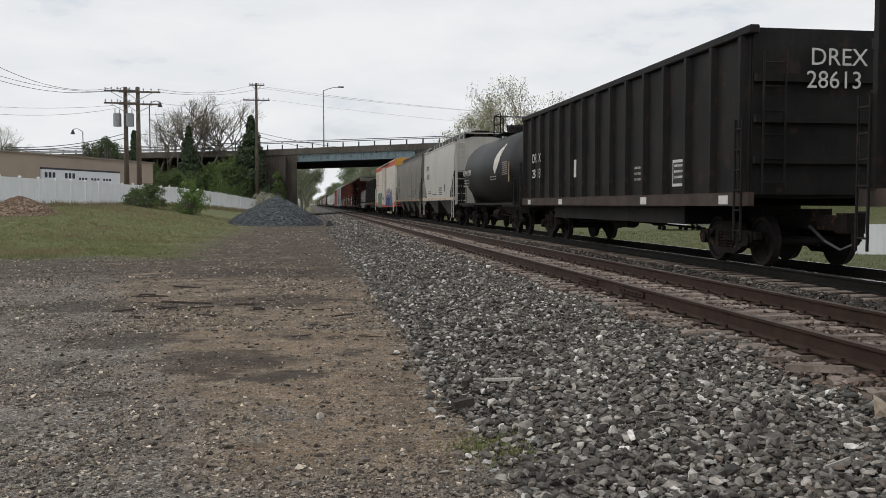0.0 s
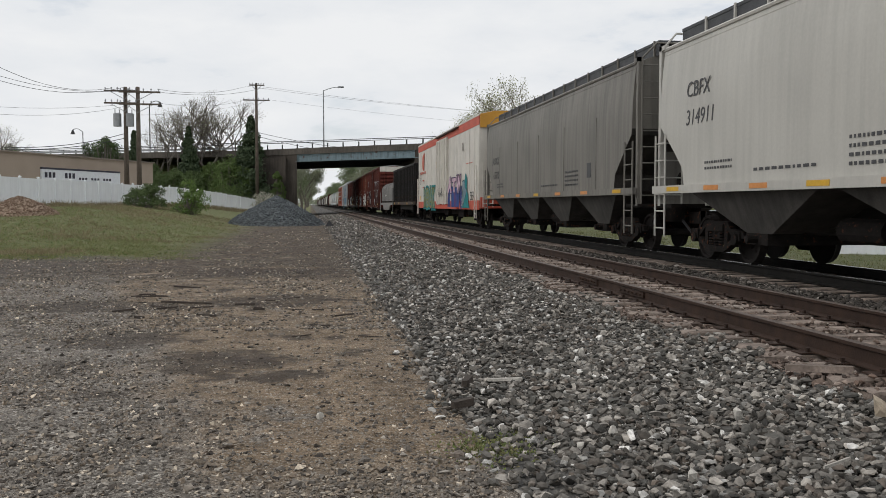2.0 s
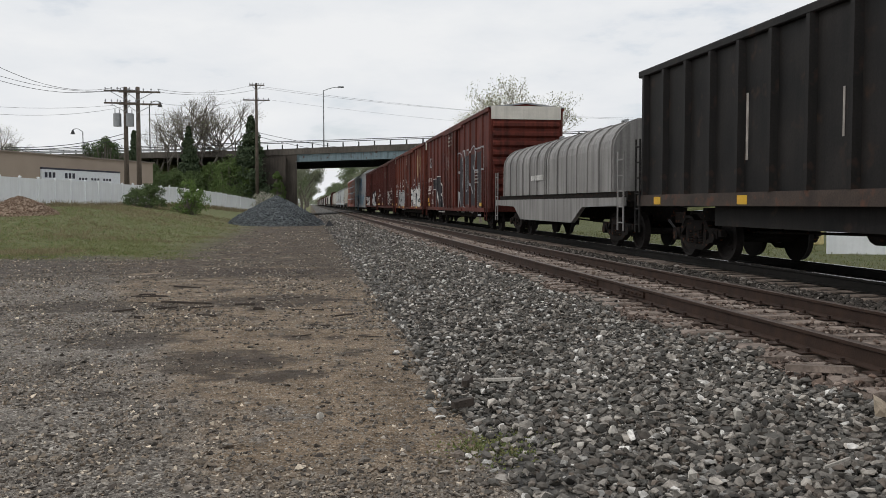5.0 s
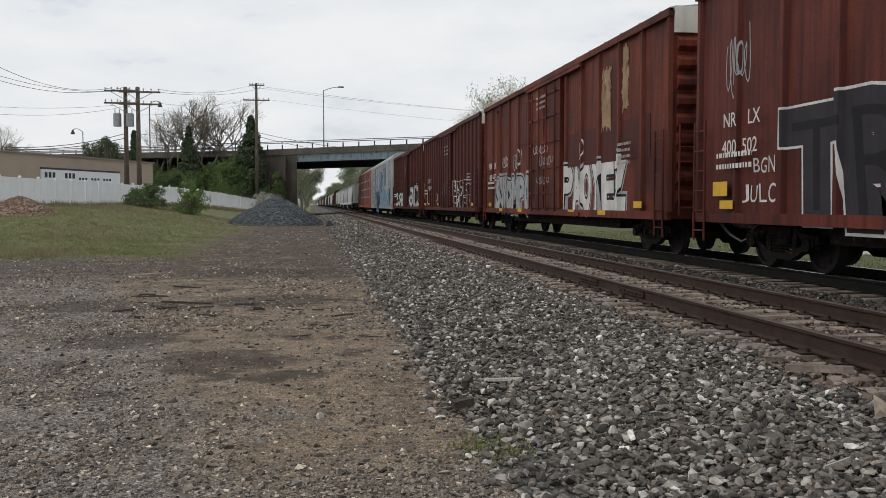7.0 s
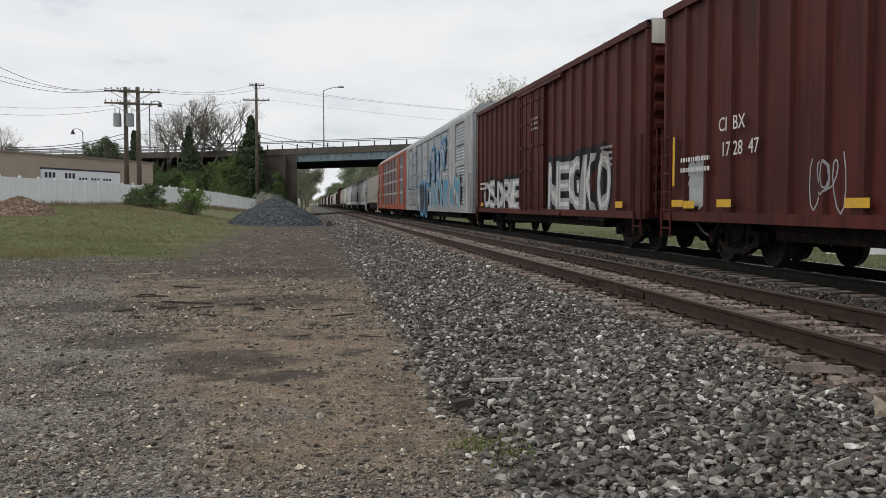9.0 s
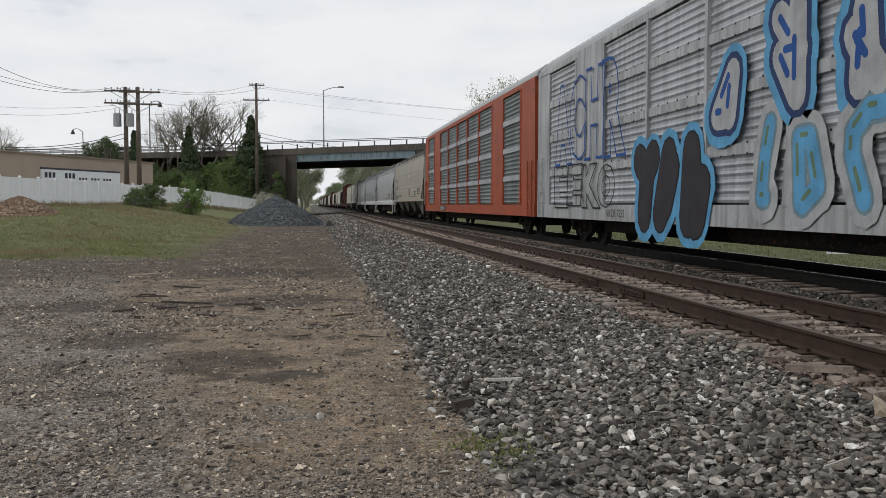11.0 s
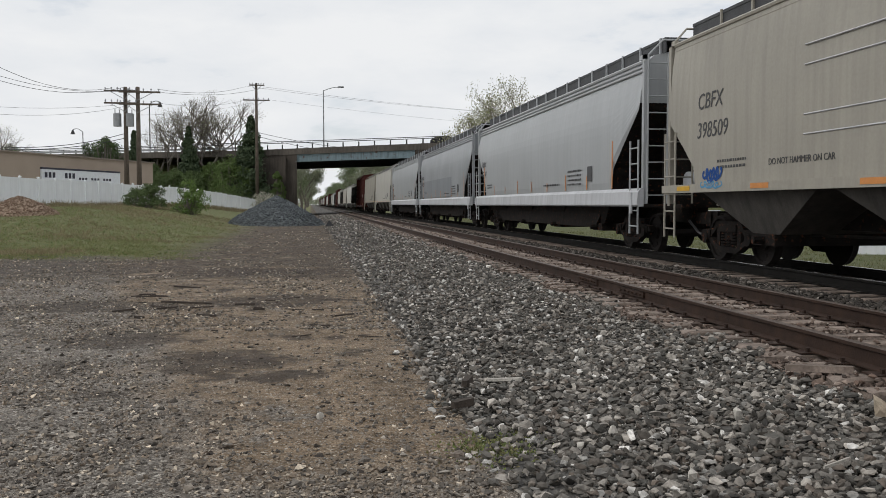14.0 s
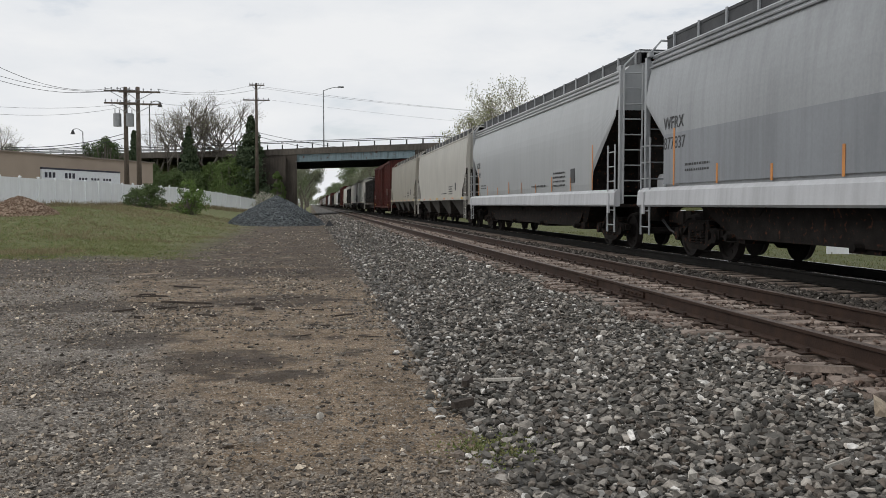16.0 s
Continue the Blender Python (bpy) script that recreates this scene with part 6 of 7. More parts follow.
    part("underframe", bm, M_TRUCK, car)
    patch(car, "reflector", 1.4, 1.9, 1.05, 1.2, M_YELLOW)
    patch(car, "reflector", L - 1.7, L - 1.2, 1.05, 1.2, M_YELLOW)
    for body, y, z, size in marks:
        if body:
            lettering(body, car, size, y, z, M_WHITE)
    bars(car, L - 1.7, 2.05, 1.3, 0.4, 2, M_WHITE, -1.64, 8)
    bars(car, 2.6, 2.6, 0.9, 0.6, 4, M_FADED, -1.64, 9)
    return car


def reefer(q, L):
    car = car_root("refrigerator_car", "dirty white insulated boxcar with orange stripes, yellow roof end and graffiti", q, L)
    gear(car, L, 2.6, L - 2.6)
    zb, ze = 0.95, 5.1
    bm = B()
    prism(bm, [(-1.55, zb), (1.55, zb), (1.55, ze), (0.9, ze + 0.12), (-0.9, ze + 0.12), (-1.55, ze)], 0.05, L - 0.05)
    part("body", bm, M_REEFER, car)
    k, ribm = 1.3, B()
    box(ribm, -1.562, -1.545, -0.03, 0.03, zb, ze)
    me = mesh_of("panel_seam", ribm, M_REEFER)
    while k < L - 0.5:
        if not 8.6 < k < 13.2:
            o = new("panel_seam", me)
            o.parent, o.location = car, (0, k, 0)
        k += 1.22
    for z0, z1, nm in ((zb - 0.06, zb + 0.36, "lower_stripe"), (ze - 0.42, ze - 0.02, "upper_stripe")):
        bm = B()
        for s in (-1, 1):
            box(bm, min(s * 1.54, s * 1.566), max(s * 1.54, s * 1.566), 0.03, L - 0.03, z0, z1)
        part(nm, bm, M_ORANGE, car, "faded orange painted stripe")
    bm = B()
    prism(bm, [(-1.58, ze - 0.02), (1.58, ze - 0.02), (1.58, ze + 0.06), (0.92, ze + 0.2), (-0.92, ze + 0.2), (-1.58, ze + 0.06)], 0.0, L)
    part("roof", bm, M_REEFER, car)
    for y, s in ((0.05, -1), (L - 0.05, 1)):
        bm = B()
        prism(bm, [(-1.52, ze - 0.55), (1.52, ze - 0.55), (1.52, ze + 0.05), (0.9, ze + 0.19), (-0.9, ze + 0.19), (-1.52, ze + 0.05)], min(y, y + s * 0.08), max(y, y + s * 0.08))
        part("end_cap", bm, M_YELLOWEND, car, "yellow-orange band at the top of the end")
        ladder(car, -1.66, y - s * 0.15, y - s * 0.62, 0.5, 2.9, 6, M_REEFER)
        ladder(car, y + s * 0.12, -1.4, -0.95, 1.0, 3.0, 6, M_REEFER, "x")
        bm = B()
        box(bm, -1.5, 1.5, min(y, y + s * 0.05), max(y, y + s * 0.05), zb, zb + 0.5)
        part("end_band", bm, M_ORANGE, car)
    bm = B()
    y0, y1 = 9.0, 12.9
    box(bm, -1.64, -1.56, y0, y1, zb + 0.2, ze - 0.3)
    dr = part("door", bm, M_REEFER, car)
    for y in (y0, (y0 + y1) / 2, y1 - 0.1):
        bm = B()
        box(bm, -1.675, -1.63, y, y + 0.1, zb + 0.2, ze - 0.3)
        part("door_stile", bm, M_REEFER, dr)
    for z in (1.7, 2.2, 3.2):
        bm = B()
        box(bm, -1.675, -1.63, y0, y1, z, z + 0.07)
        part("door_batten", bm, M_REEFER, dr)
    for y in (y0 + 0.6, y0 + 1.2, y1 - 0.7, y1 - 1.3):
        bm = B()
        tube(bm, (-1.69, y, zb + 0.15), (-1.69, y, ze - 0.35), 0.025)
        part("lock_rod", bm, M_REEFER, dr)
    bm = B()
    box(bm, -1.69, -1.56, 5.5, 13.4, ze - 0.12, ze - 0.05)
    part("door_track", bm, M_RAIL, car)
    bm = B()
    box(bm, -1.69, -1.56, 5.5, 13.4, zb - 0.06, zb + 0.04)
    part("door_track", bm, M_ORANGE, car)
    bm = B()
    box(bm, -1.2, 1.2, 3.8, L - 3.8, 0.6, 0.95)
    part("underframe", bm, M_TRUCK, car)
    bm = B()
    box(bm, -1.4, -0.8, 5.0, 6.6, 0.5, 0.95)
    box(bm, -1.4, -0.8, 10.0, 11.2, 0.55, 0.95)
    part("equipment_box", bm, M_TRUCK, car)
    # plain orange emblem and bars in place of the owner's name
    ey, ez = L - 2.85, 3.9
    bm = B()
    prism(bm, [(ey + u, ez + v) for u, v in ((0.55, -0.05), (0.5, 0.25), (0.3, 0.45), (-0.6, 0.6), (-0.45, 0.05), (-0.35, -0.55), (0.3, -0.5), (0.5, -0.3))], -1.585, -1.575, "x")
    em = part("emblem", bm, M_ORANGE, car, "plain orange slanted emblem")
    bm = B()
    for u, v, u2, v2 in ((0.25, 0.05, 0.05, 0.25), (0.05, 0.25, -0.12, 0.02), (-0.12, 0.02, 0.1, -0.15)):
        capsule(bm, (ey + u, ez + v), (ey + u2, ez + v2), 0.03, -1.588)
    part("emblem_lines", bm, M_REEFER, em)
    bars(car, L - 2.6, 3.28, 2.9, 0.34, 1, M_ORANGE, -1.58, 5)
    bars(car, L - 2.9, 2.75, 0.9, 0.24, 1, M_ORANGE, -1.58, 6)
    bars(car, L - 2.9, 2.3, 0.9, 0.24, 1, M_ORANGE, -1.58, 7)
    bars(car, 2.4, 3.1, 1.8, 0.1, 1, M_ORANGE, -1.58, 15)
    patch(car, "warning_sticker", L - 9.2, L - 8.85, 3.25, 3.65, M_YELLOW, -1.58)
    patch(car, "warning_sticker", L - 1.6, L - 1.2, 1.45, 1.7, M_YELLOW, -1.58)
    patch(car, "vent_plate", 4.15, 4.4, 3.75, 4.15, M_FADED, -1.58)
    lettered(car, "MBAK", L - 8.1, L - 3.1, 1.0, 2.2, 14, "olive", "darkgrey", "teal", -1.572, 0.07, 0.025, 0.08, "steel", "olive and blue-grey graffiti letters in a teal cloud")
    lettered(car, "RTIUW", 4.3, 9.1, 0.95, 2.0, 23, "blue", "navy", None, -1.572, 0.07, 0.03, 0.1, "purple", "blue graffiti letters")
    lettered(car, "ATW", 4.8, 9.0, 1.75, 2.55, 27, "pink", "darkgrey", "purple", -1.584, 0.05, 0.035, 0.03, None, "pale pink graffiti letters")
    bm = B()
    prism(bm, [(3.35, 2.62), (3.62, 2.3), (3.95, 2.1), (4.2, 1.6), (4.35, 0.96), (2.35, 0.96), (2.62, 1.2), (2.72, 1.62), (2.95, 1.72), (3.02, 1.95), (2.98, 2.3), (3.12, 2.5)], -1.5955, -1.59, "x")
    part("graffiti_cloud", bm, PAINT["teal"], car, "spiky teal graffiti shape")
    for off, grow, mt in ((0.0, 0.05, "black"), (0.002, 0.0, "steel")):
        bm = B()
        prism(bm, [(3.75 + (u - 3.75) * (1 + grow), 1.75 + (v - 1.75) * (1 + grow * 1.6)) for u, v in ((4.25, 2.25), (3.65, 2.3), (3.55, 2.05), (3.5, 1.95), (2.95, 1.8), (3.5, 1.5), (3.85, 1.2), (4.3, 1.1), (4.1, 1.7))], -1.598 - off, -1.596, "x")
        part("graffiti_fill", bm, PAINT[mt], car, "blue-grey graffiti arrow" if mt == "steel" else "")
    for k in range(7):
        scrawl(car, 4.4 - 0.05 * k, 1.1 + 0.18 * k, 0.4, 0.16, 60 + k, "silver", -1.603, 2, 0.012)
    lettered(car, "VAR", 10.0, 12.2, 1.55, 2.1, 31, "black", None, None, -1.7, 0.0, 0.0)
    lettered(car, "SEA", 1.1, 2.25, 1.3, 1.75, 33, "black", None, None, -1.574, 0.0, 0.0)
    scrawl(car, L - 1.3, 2.9, 0.9, 0.9, 34, "darkgrey", -1.58, 5, 0.012)
    return car


def autorack(q, L, label, frame_mat, panel_mat, plate, seed, band_mat=None):
    car = car_root("autorack_car", label, q, L)
    gear(car, L, 3.3, L - 3.3)
    ze, zt = 5.32, 5.86
    bm = B()
    box(bm, -1.42, 1.42, 0.1, L - 0.1, 0.85, 5.3)
    part("core", bm, M_GALV, car)
    bm = B()
    box(bm, -1.15, 1.15, 5.4, L - 5.4, 0.4, 0.85)
    bmesh.ops.bevel(bm, geom=bm.edges[:], offset=0.05, segments=1, affect="EDGES")
    part("underframe", bm, M_TRUCK, car)
    bm = B()
    arc = [(-1.56, ze), (-1.5, ze + 0.22), (-1.2, zt - 0.08), (-0.6, zt), (0.6, zt), (1.2, zt - 0.08), (1.5, ze + 0.22), (1.56, ze)]
    n = 110
    loft(bm, [[(x * (1 - 0.008 * (i % 2)), L * i / n, z + (0.025 if i % 2 else 0)) for x, z in arc] for i in range(n + 1)])
    part("roof", bm, M_RACKROOF, car, "curved corrugated galvanised roof")
    for s in (-1, 1):
        bm = B()
        box(bm, min(s * 1.44, s * 1.62), max(s * 1.44, s * 1.62), 0, L, 0.72, 1.12)
        part("side_sill", bm, frame_mat, car)
        bm = B()
        box(bm, min(s * 1.44, s * 1.6), max(s * 1.44, s * 1.6), 0, L, ze - 0.12, ze + 0.06)
        part("top_rail", bm, frame_mat, car)
    # posts, end panels and corrugated infill
    for s in (-1, 1):
        bm = B()
        box(bm, min(s * 1.44, s * 1.6), max(s * 1.44, s * 1.6), 0.0, 2.0, 1.1, ze - 0.1)
        part("end_panel", bm, frame_mat, car)
        bm = B()
        box(bm, min(s * 1.44, s * 1.6), max(s * 1.44, s * 1.6), L - 1.35, L, 1.1, ze - 0.1)
        part("end_panel", bm, frame_mat, car)
    spans = []
    widths = [3.0, -2.05] + [2.96] * 5 + [-2.35, 2.85]
    k = (L - 1.35 - 2.0) / sum(abs(w) for w in widths)
    y = 2.0
    for w in widths:
        spans.append((y, y + abs(w) * k, w < 0))
        y += abs(w) * k
    for a, c, solid in spans:
        if solid:
            bm = B()
            box(bm, -1.61, -1.44, a, c, 1.1, ze - 0.1)
            part("solid_panel", bm, frame_mat, car)
            continue
        bm = B()
        z, i, col = 1.16, 0, []
        prof = []
        while z < ze - 0.12:
            prof.append((-1.54 - (0.028 if i % 3 == 1 else 0.0), z))
            z += 0.052
            i += 1
        A = [bm.verts.new((x, a + 0.05, zz)) for x, zz in prof]
        C = [bm.verts.new((x, c - 0.05, zz)) for x, zz in prof]
        for j in range(len(prof) - 1):
            bm.faces.new((A[j], A[j + 1], C[j + 1], C[j]))
        pn = part("side_screen", bm, panel_mat, car)
        if band_mat:
            for zb in (2.0, 3.05, 4.1):
                bm = B()
                box(bm, -1.6, -1.575, a + 0.06, c - 0.06, zb, zb + 0.2)
                part("plain_band", bm, band_mat, pn)
                bm = B()
                yy = a + 0.35
                while yy < c - 0.2:
                    for dz in (0.0, 0.2):
                        box(bm, -1.612, -1.598, yy - 0.018, yy + 0.018, zb + dz - 0.018, zb + dz + 0.018)
                    yy += 0.5
                tagged(part("bolt_row", bm, M_BLACK, pn), kind="stuff")
        bm = B()
        box(bm, -1.63, -1.5, a - 0.06, a + 0.06, 1.1, ze - 0.1)
        prism(bm, [(a - 0.06, 1.9), (a - 0.14, 1.1), (a + 0.14, 1.1), (a + 0.06, 1.9)], -1.64, -1.5, "x")
        part("post", bm, frame_mat, car)
    for y, s in ((0.0, -1), (L, 1)):
        bm = B()
        for i in range(6):
            box(bm, -1.4 + i * 0.47, -1.4 + i * 0.47 + 0.43, min(y, y + s * 0.06), max(y, y + s * 0.06), 1.0, ze)
        part("end_door", bm, panel_mat, car)
        ladder(car, -1.66, y - s * 0.25, y - s * 0.8, 0.75, 2.6, 6, frame_mat)
        ladder(car, y + s * 0.1, -1.4, -1.0, 1.0, 5.0, 10, M_SILL, "x")
    patch(car, "number_board", L - 8.7, L - 6.4, 0.79, 1.05, M_BLACK if plate == "CTTX 694979" else frame_mat, -1.625)
    lettering(plate, car, 0.27, L - 7.55, 0.82, M_WHITE if plate == "CTTX 694979" else M_DARKTEXT, -1.632)
    return car


def coil_car(q, L):
    car = car_root("coil_car", "grey steel coil car with a rounded ribbed hood", q, L)
    gear(car, L, 1.9, L - 1.9)
    arc = [(-1.45, 1.45)] + [(-1.45 + 0.9 * (1 - math.cos(a)), 2.55 + 0.75 * math.sin(a)) for a in np.linspace(0, math.pi / 2, 7)]
    arc = arc + [(-x, z) for x, z in arc[::-1]]
    for y0, y1 in ((1.1, L / 2 - 0.05), (L / 2 + 0.05, L - 1.1)):
        bm = B()
        prism(bm, arc, y0, y1)
        hood = part("hood", bm, M_COIL, car, "rounded grey steel hood")
        k = y0 + 0.15
        while k < y1:
            bm = B()
            prism(bm, [(x * 1.025, z + (0.03 if z > 2.5 else 0)) for x, z in arc], k - 0.05, k + 0.05)
            part("hood_rib", bm, M_COIL, hood)
            k += 1.0
        bm = B()
        pipe(bm, [(0, (y0 + y1) / 2 - 0.2, 3.3), (0, (y0 + y1) / 2 - 0.2, 3.55), (0, (y0 + y1) / 2 + 0.2, 3.55), (0, (y0 + y1) / 2 + 0.2, 3.3)], 0.04)
        part("lifting_eye", bm, M_STEEL, hood)
    for s in (-1, 1):
        bm = B()
        prism(bm, [(0.2, 1.3), (L - 0.2, 1.3), (L - 0.2, 1.1), (L - 3.4, 1.05), (L - 4.4, 0.6), (4.4, 0.6), (3.4, 1.05), (0.2, 1.1)], s * 1.5 - 0.06, s * 1.5 + 0.06, "x")
        part("side_sill", bm, M_COIL, car)
    bm = B()
    box(bm, -1.4, 1.4, 0.2, L - 0.2, 1.2, 1.45)
    part("deck", bm, M_TRUCK, car)
    for y in (0.3, L - 0.3):
        ladder(car, -1.55, y - 0.2, y + 0.2, 0.5, 2.4, 5, M_COIL)
    bars(car, L / 2 + 1, 2.1, 1.6, 0.4, 1, M_WHITE, -1.5, 2)
    return car


def posts_of(L, n, door):
    ys = [0.12 + (L - 0.24) * i / (n - 1) for i in range(n)]
    return [y for y in ys if not door[0] - 0.15 < y < door[1] + 0.15]


# ---- train: the cars in order, with the distance of each near end at the start ----
def make_train():
    gondola(-3.35, 15.6, 4.25, "black ribbed open-top gondola car, dusty and worn")
    g = gondola(15.34, 16.5, 4.05, "black ribbed open-top gondola car with white marks on its end")
    end_lettering("DREX", g, 0.42, 0.02, 3.52, M_WHITE, 0.0)
    end_lettering("28613", g, 0.42, -0.06, 3.13, M_WHITE, 0.0)
    lettering("DR  X", g, 0.42, 14.2, 2.5, M_WHITE, -1.66)
    lettering("28  13", g, 0.42, 14.2, 2.0, M_WHITE, -1.66)
    patch(g, "notice", 10.2, 10.6, 1.9, 2.4, M_WHITE, -1.53)
    patch(g, "data_frame", 2.7, 3.4, 1.5, 2.05, M_WHITE, -1.53)
    patch(g, "data_panel", 2.75, 3.35, 1.56, 1.99, M_BLACK, -1.536)
    bars(g, 3.05, 1.95, 0.5, 0.35, 3, M_WHITE, -1.54, 1)
    bars(g, 5.2, 2.0, 0.8, 0.4, 3, M_FADED, -1.53, 2)
    tank_car(33.05, 12.7, "glossy black tank car with a dome, handrail and white marks")
    hopper(46.82, 13.0, "pale grey covered hopper car with a stepped roof walkway", M_CREAM, "thin", ("CBFX", "314911"), None, 3, (3.25, 2.7))
    hopper(60.82, 18.0, "dirty taupe-grey covered hopper car with yellow reflectors", M_TAUPE, "thin", ("AOKX", "65510"), M_DARKTEXT, 4, (2.72, 2.15))
    reefer(80.17, 22.5)
    g = gondola(104.77, 16.2, 4.0, "tall black ribbed gondola car with scraped sides", True)
    for k, y in enumerate((12.5, 11.2, 8.4, 4.6, 2.9)):
        patch(g, "paint_scrape", y, y + 0.05 + 0.03 * (k % 2), 1.7 + 0.2 * k, 3.3 - 0.25 * (k % 3), M_FADED, -1.525)
    coil_car(121.95, 15.1)
    d8, d9, d10, d11 = (8.4, 12.3), (8.05, 11.85), (8.0, 11.65), (8.7, 12.0)
    p8, p9, p10, p11 = posts_of(20.1, 14, d8), posts_of(19.9, 14, d9), posts_of(19.7, 21, d10), posts_of(20.36, 22, d11)
    b = boxcar(138.15, 20.1, "oxide red boxcar with outlined graffiti and yellow tags", M_RED1, 14, d8, True,
               (("NR    LX", 18.15, 2.5, 0.36), ("400  502", 18.2, 2.02, 0.36)))
    lettered(b, "TR", 13.5, 16.8, 0.95, 2.6, 3, "darkgrey", "white", None, 0.0, 0.1, 0.02, 0.1, "black", "dark graffiti letters outlined in white", posts=p8)
    ragged_patch(b, "graffiti_ground", 1.7, 8.2, 1.05, 3.45, PAINT["darkgrey"], -1.524, 12)
    lettered(b, "RUST", 1.6, 8.3, 0.95, 3.5, 5, "silver", None, None, 0.0, 0.1, label="pale outlines of tall graffiti letters", posts=p8, stroke=0.011)
    scrawl(b, 10.7, 3.3, 0.7, 0.8, 6, "silver", -1.68, 3, 0.014)
    scrawl(b, 18.5, 3.7, 0.8, 1.3, 7, "silver", 0.0, 6, 0.014, posts=p8)
    lettered(b, "BGN", 17.15, 17.9, 1.65, 1.95, 8, "white", None, None, 0.0, 0.0, 0.0, posts=p8)
    lettered(b, "JULC", 17.1, 18.3, 1.15, 1.5, 9, "white", None, None, 0.0, 0.0, 0.0, posts=p8)
    bars(b, 10.3, 4.7, 1.3, 0.6, 3, M_FADED, -1.655, 10)
    patch(b, "shipping_tag", 18.62, 19.18, 1.28, 1.54, M_YELLOW)
    b = boxcar(159.51, 19.9, "patchy sun-faded red boxcar with large white graffiti", M_RED2, 14, d9, True,
               (("NR    LX", 17.9, 2.55, 0.38), ("400  473", 17.9, 2.08, 0.38)))
    lettered(b, "PAOYEZ", 2.7, 8.0, 0.98, 2.3, 13, "white", "black", "silver", 0.0, 0.055, 0.035, 0.04, None, "white graffiti letters with black outlines", posts=p9)
    lettered(b, "SWOMPO", 11.95, 17.8, 0.9, 2.15, 17, "silver", "black", "silver", 0.0, 0.06, 0.035, 0.05, None, "silver graffiti letters with black outlines", posts=p9)
    scrawl(b, 6.5, 2.65, 0.8, 0.75, 18, x=0.0, n=5, r=0.014, posts=p9)
    scrawl(b, 16.0, 2.75, 1.0, 0.6, 16, x=0.0, n=5, r=0.014, posts=p9)
    scrawl(b, 14.0, 2.75, 1.1, 0.6, 15, x=0.0, n=5, r=0.014, posts=p9)
    scrawl(b, 10.3, 2.9, 1.6, 0.35, 19, n=6, r=0.014)
    scrawl(b, 9.6, 2.5, 1.5, 0.3, 20, "silver", n=6, r=0.014)
    scrawl(b, 10.0, 1.9, 1.4, 0.3, 21, "silver", n=6, r=0.014)
    bars(b, 10.2, 4.6, 1.2, 0.5, 3, M_FADED, -1.655, 22)
    ragged_patch(b, "primer_patch", 3.85, 4.5, 3.05, 4.6, M_PEEL, -1.535, 4, "bare patch of peeled paint")
    ragged_patch(b, "primer_patch", 2.6, 3.0, 3.4, 4.9, M_PEEL, -1.535, 5, "bare patch of peeled paint")
    ragged_patch(b, "faded_patch", 12.6, 14.2, 3.2, 4.6, M_RED1, -1.532, 6, "patch of differently faded red paint")
    ragged_patch(b, "primer_streak", 6.2, 6.45, 3.3, 4.9, M_RUSTPATCH, -1.535, 7, "rusty streak")
    ragged_patch(b, "primer_streak", 17.2, 17.6, 2.7, 4.8, M_RUSTPATCH, -1.535, 8, "rusty streak")
    patch(b, "repaint_patch", 1.2, 7.8, 2.2, 3.15, M_RED3, -1.53, "darker repainted patch")
    for y in (4.2, 6.9, 13.2, 16.4):
        patch(b, "reflector", y - 0.3, y + 0.3, 0.86, 0.98, M_YELLOW, -1.634)
    b = boxcar(180.47, 19.7, "brown-red boxcar with dense side posts and white outline graffiti", M_RED3, 21, d10, True,
               (("CI  BX", 16.5, 2.45, 0.36), ("17 28  47", 16.2, 2.0, 0.36)))
    lettered(b, "OESKNOR", 2.7, 8.2, 0.95, 1.75, 25, "white", None, "maroon", 0.0, 0.1, label="white outlines of swollen graffiti letters", posts=p10, stroke=0.014)
    lettered(b, "EFVMET", 2.5, 7.8, 1.6, 2.3, 24, "white", None, "maroon", -0.008, 0.09, posts=p10, stroke=0.014)
    ragged_patch(b, "graffiti_blot", 17.8, 18.5, 1.1, 2.0, PAINT["silver"], -1.53, 9)
    scrawl(b, 13.7, 1.5, 0.8, 0.9, 26, "silver", 0.0, 4, 0.014, posts=p10)
    scrawl(b, 10.1, 2.0, 1.6, 0.7, 27, "silver", n=5, r=0.014)
    patch(b, "yellow_bar", 18.95, 19.05, 1.5, 2.5, M_YELLOW)
    for y in (18.8, 16.75, 12.8):
        patch(b, "reflector", y - 0.28, y + 0.28, 1.08, 1.22, M_YELLOW)
    bars(b, 9.4, 4.3, 1.4, 0.6, 3, M_FADED, -1.66, 28)
    b = boxcar(201.07, 20.36, "brown-red boxcar with dense side posts and silver graffiti", M_RED3, 22, d11, True, ())
    lettered(b, "NEGKO", 2.5, 8.5, 0.95, 2.45, 35, "silver", "black", "black", 0.0, 0.05, 0.05, 0.05, "white", "silver graffiti letters in black outlines", posts=p11)
    lettered(b, "OSDRE", 12.3, 19.0, 0.95, 2.1, 36, "silver", "black", "black", 0.0, 0.05, 0.05, 0.05, "white", "silver graffiti letters in black outlines", posts=p11)
    bars(b, 9.7, 4.0, 1.0, 0.5, 3, M_FADED, -1.66, 29)
    a = autorack(222.53, 28.5, "soiled silver autorack with graffiti and a curved roof", M_SILVER, M_GALVPALE, "NKCR 7252", 1, M_SILVER)
    lettered(a, "ACHR", 20.4, 26.2, 2.45, 4.6, 41, "blue", None, None, -1.645, 0.07, label="blue outlines of tall graffiti letters", stroke=0.013)
    lettered(a, "EEKO", 20.9, 26.3, 1.12, 2.2, 42, "black", None, None, -1.648, 0.06, label="black outlines of graffiti letters", stroke=0.013)
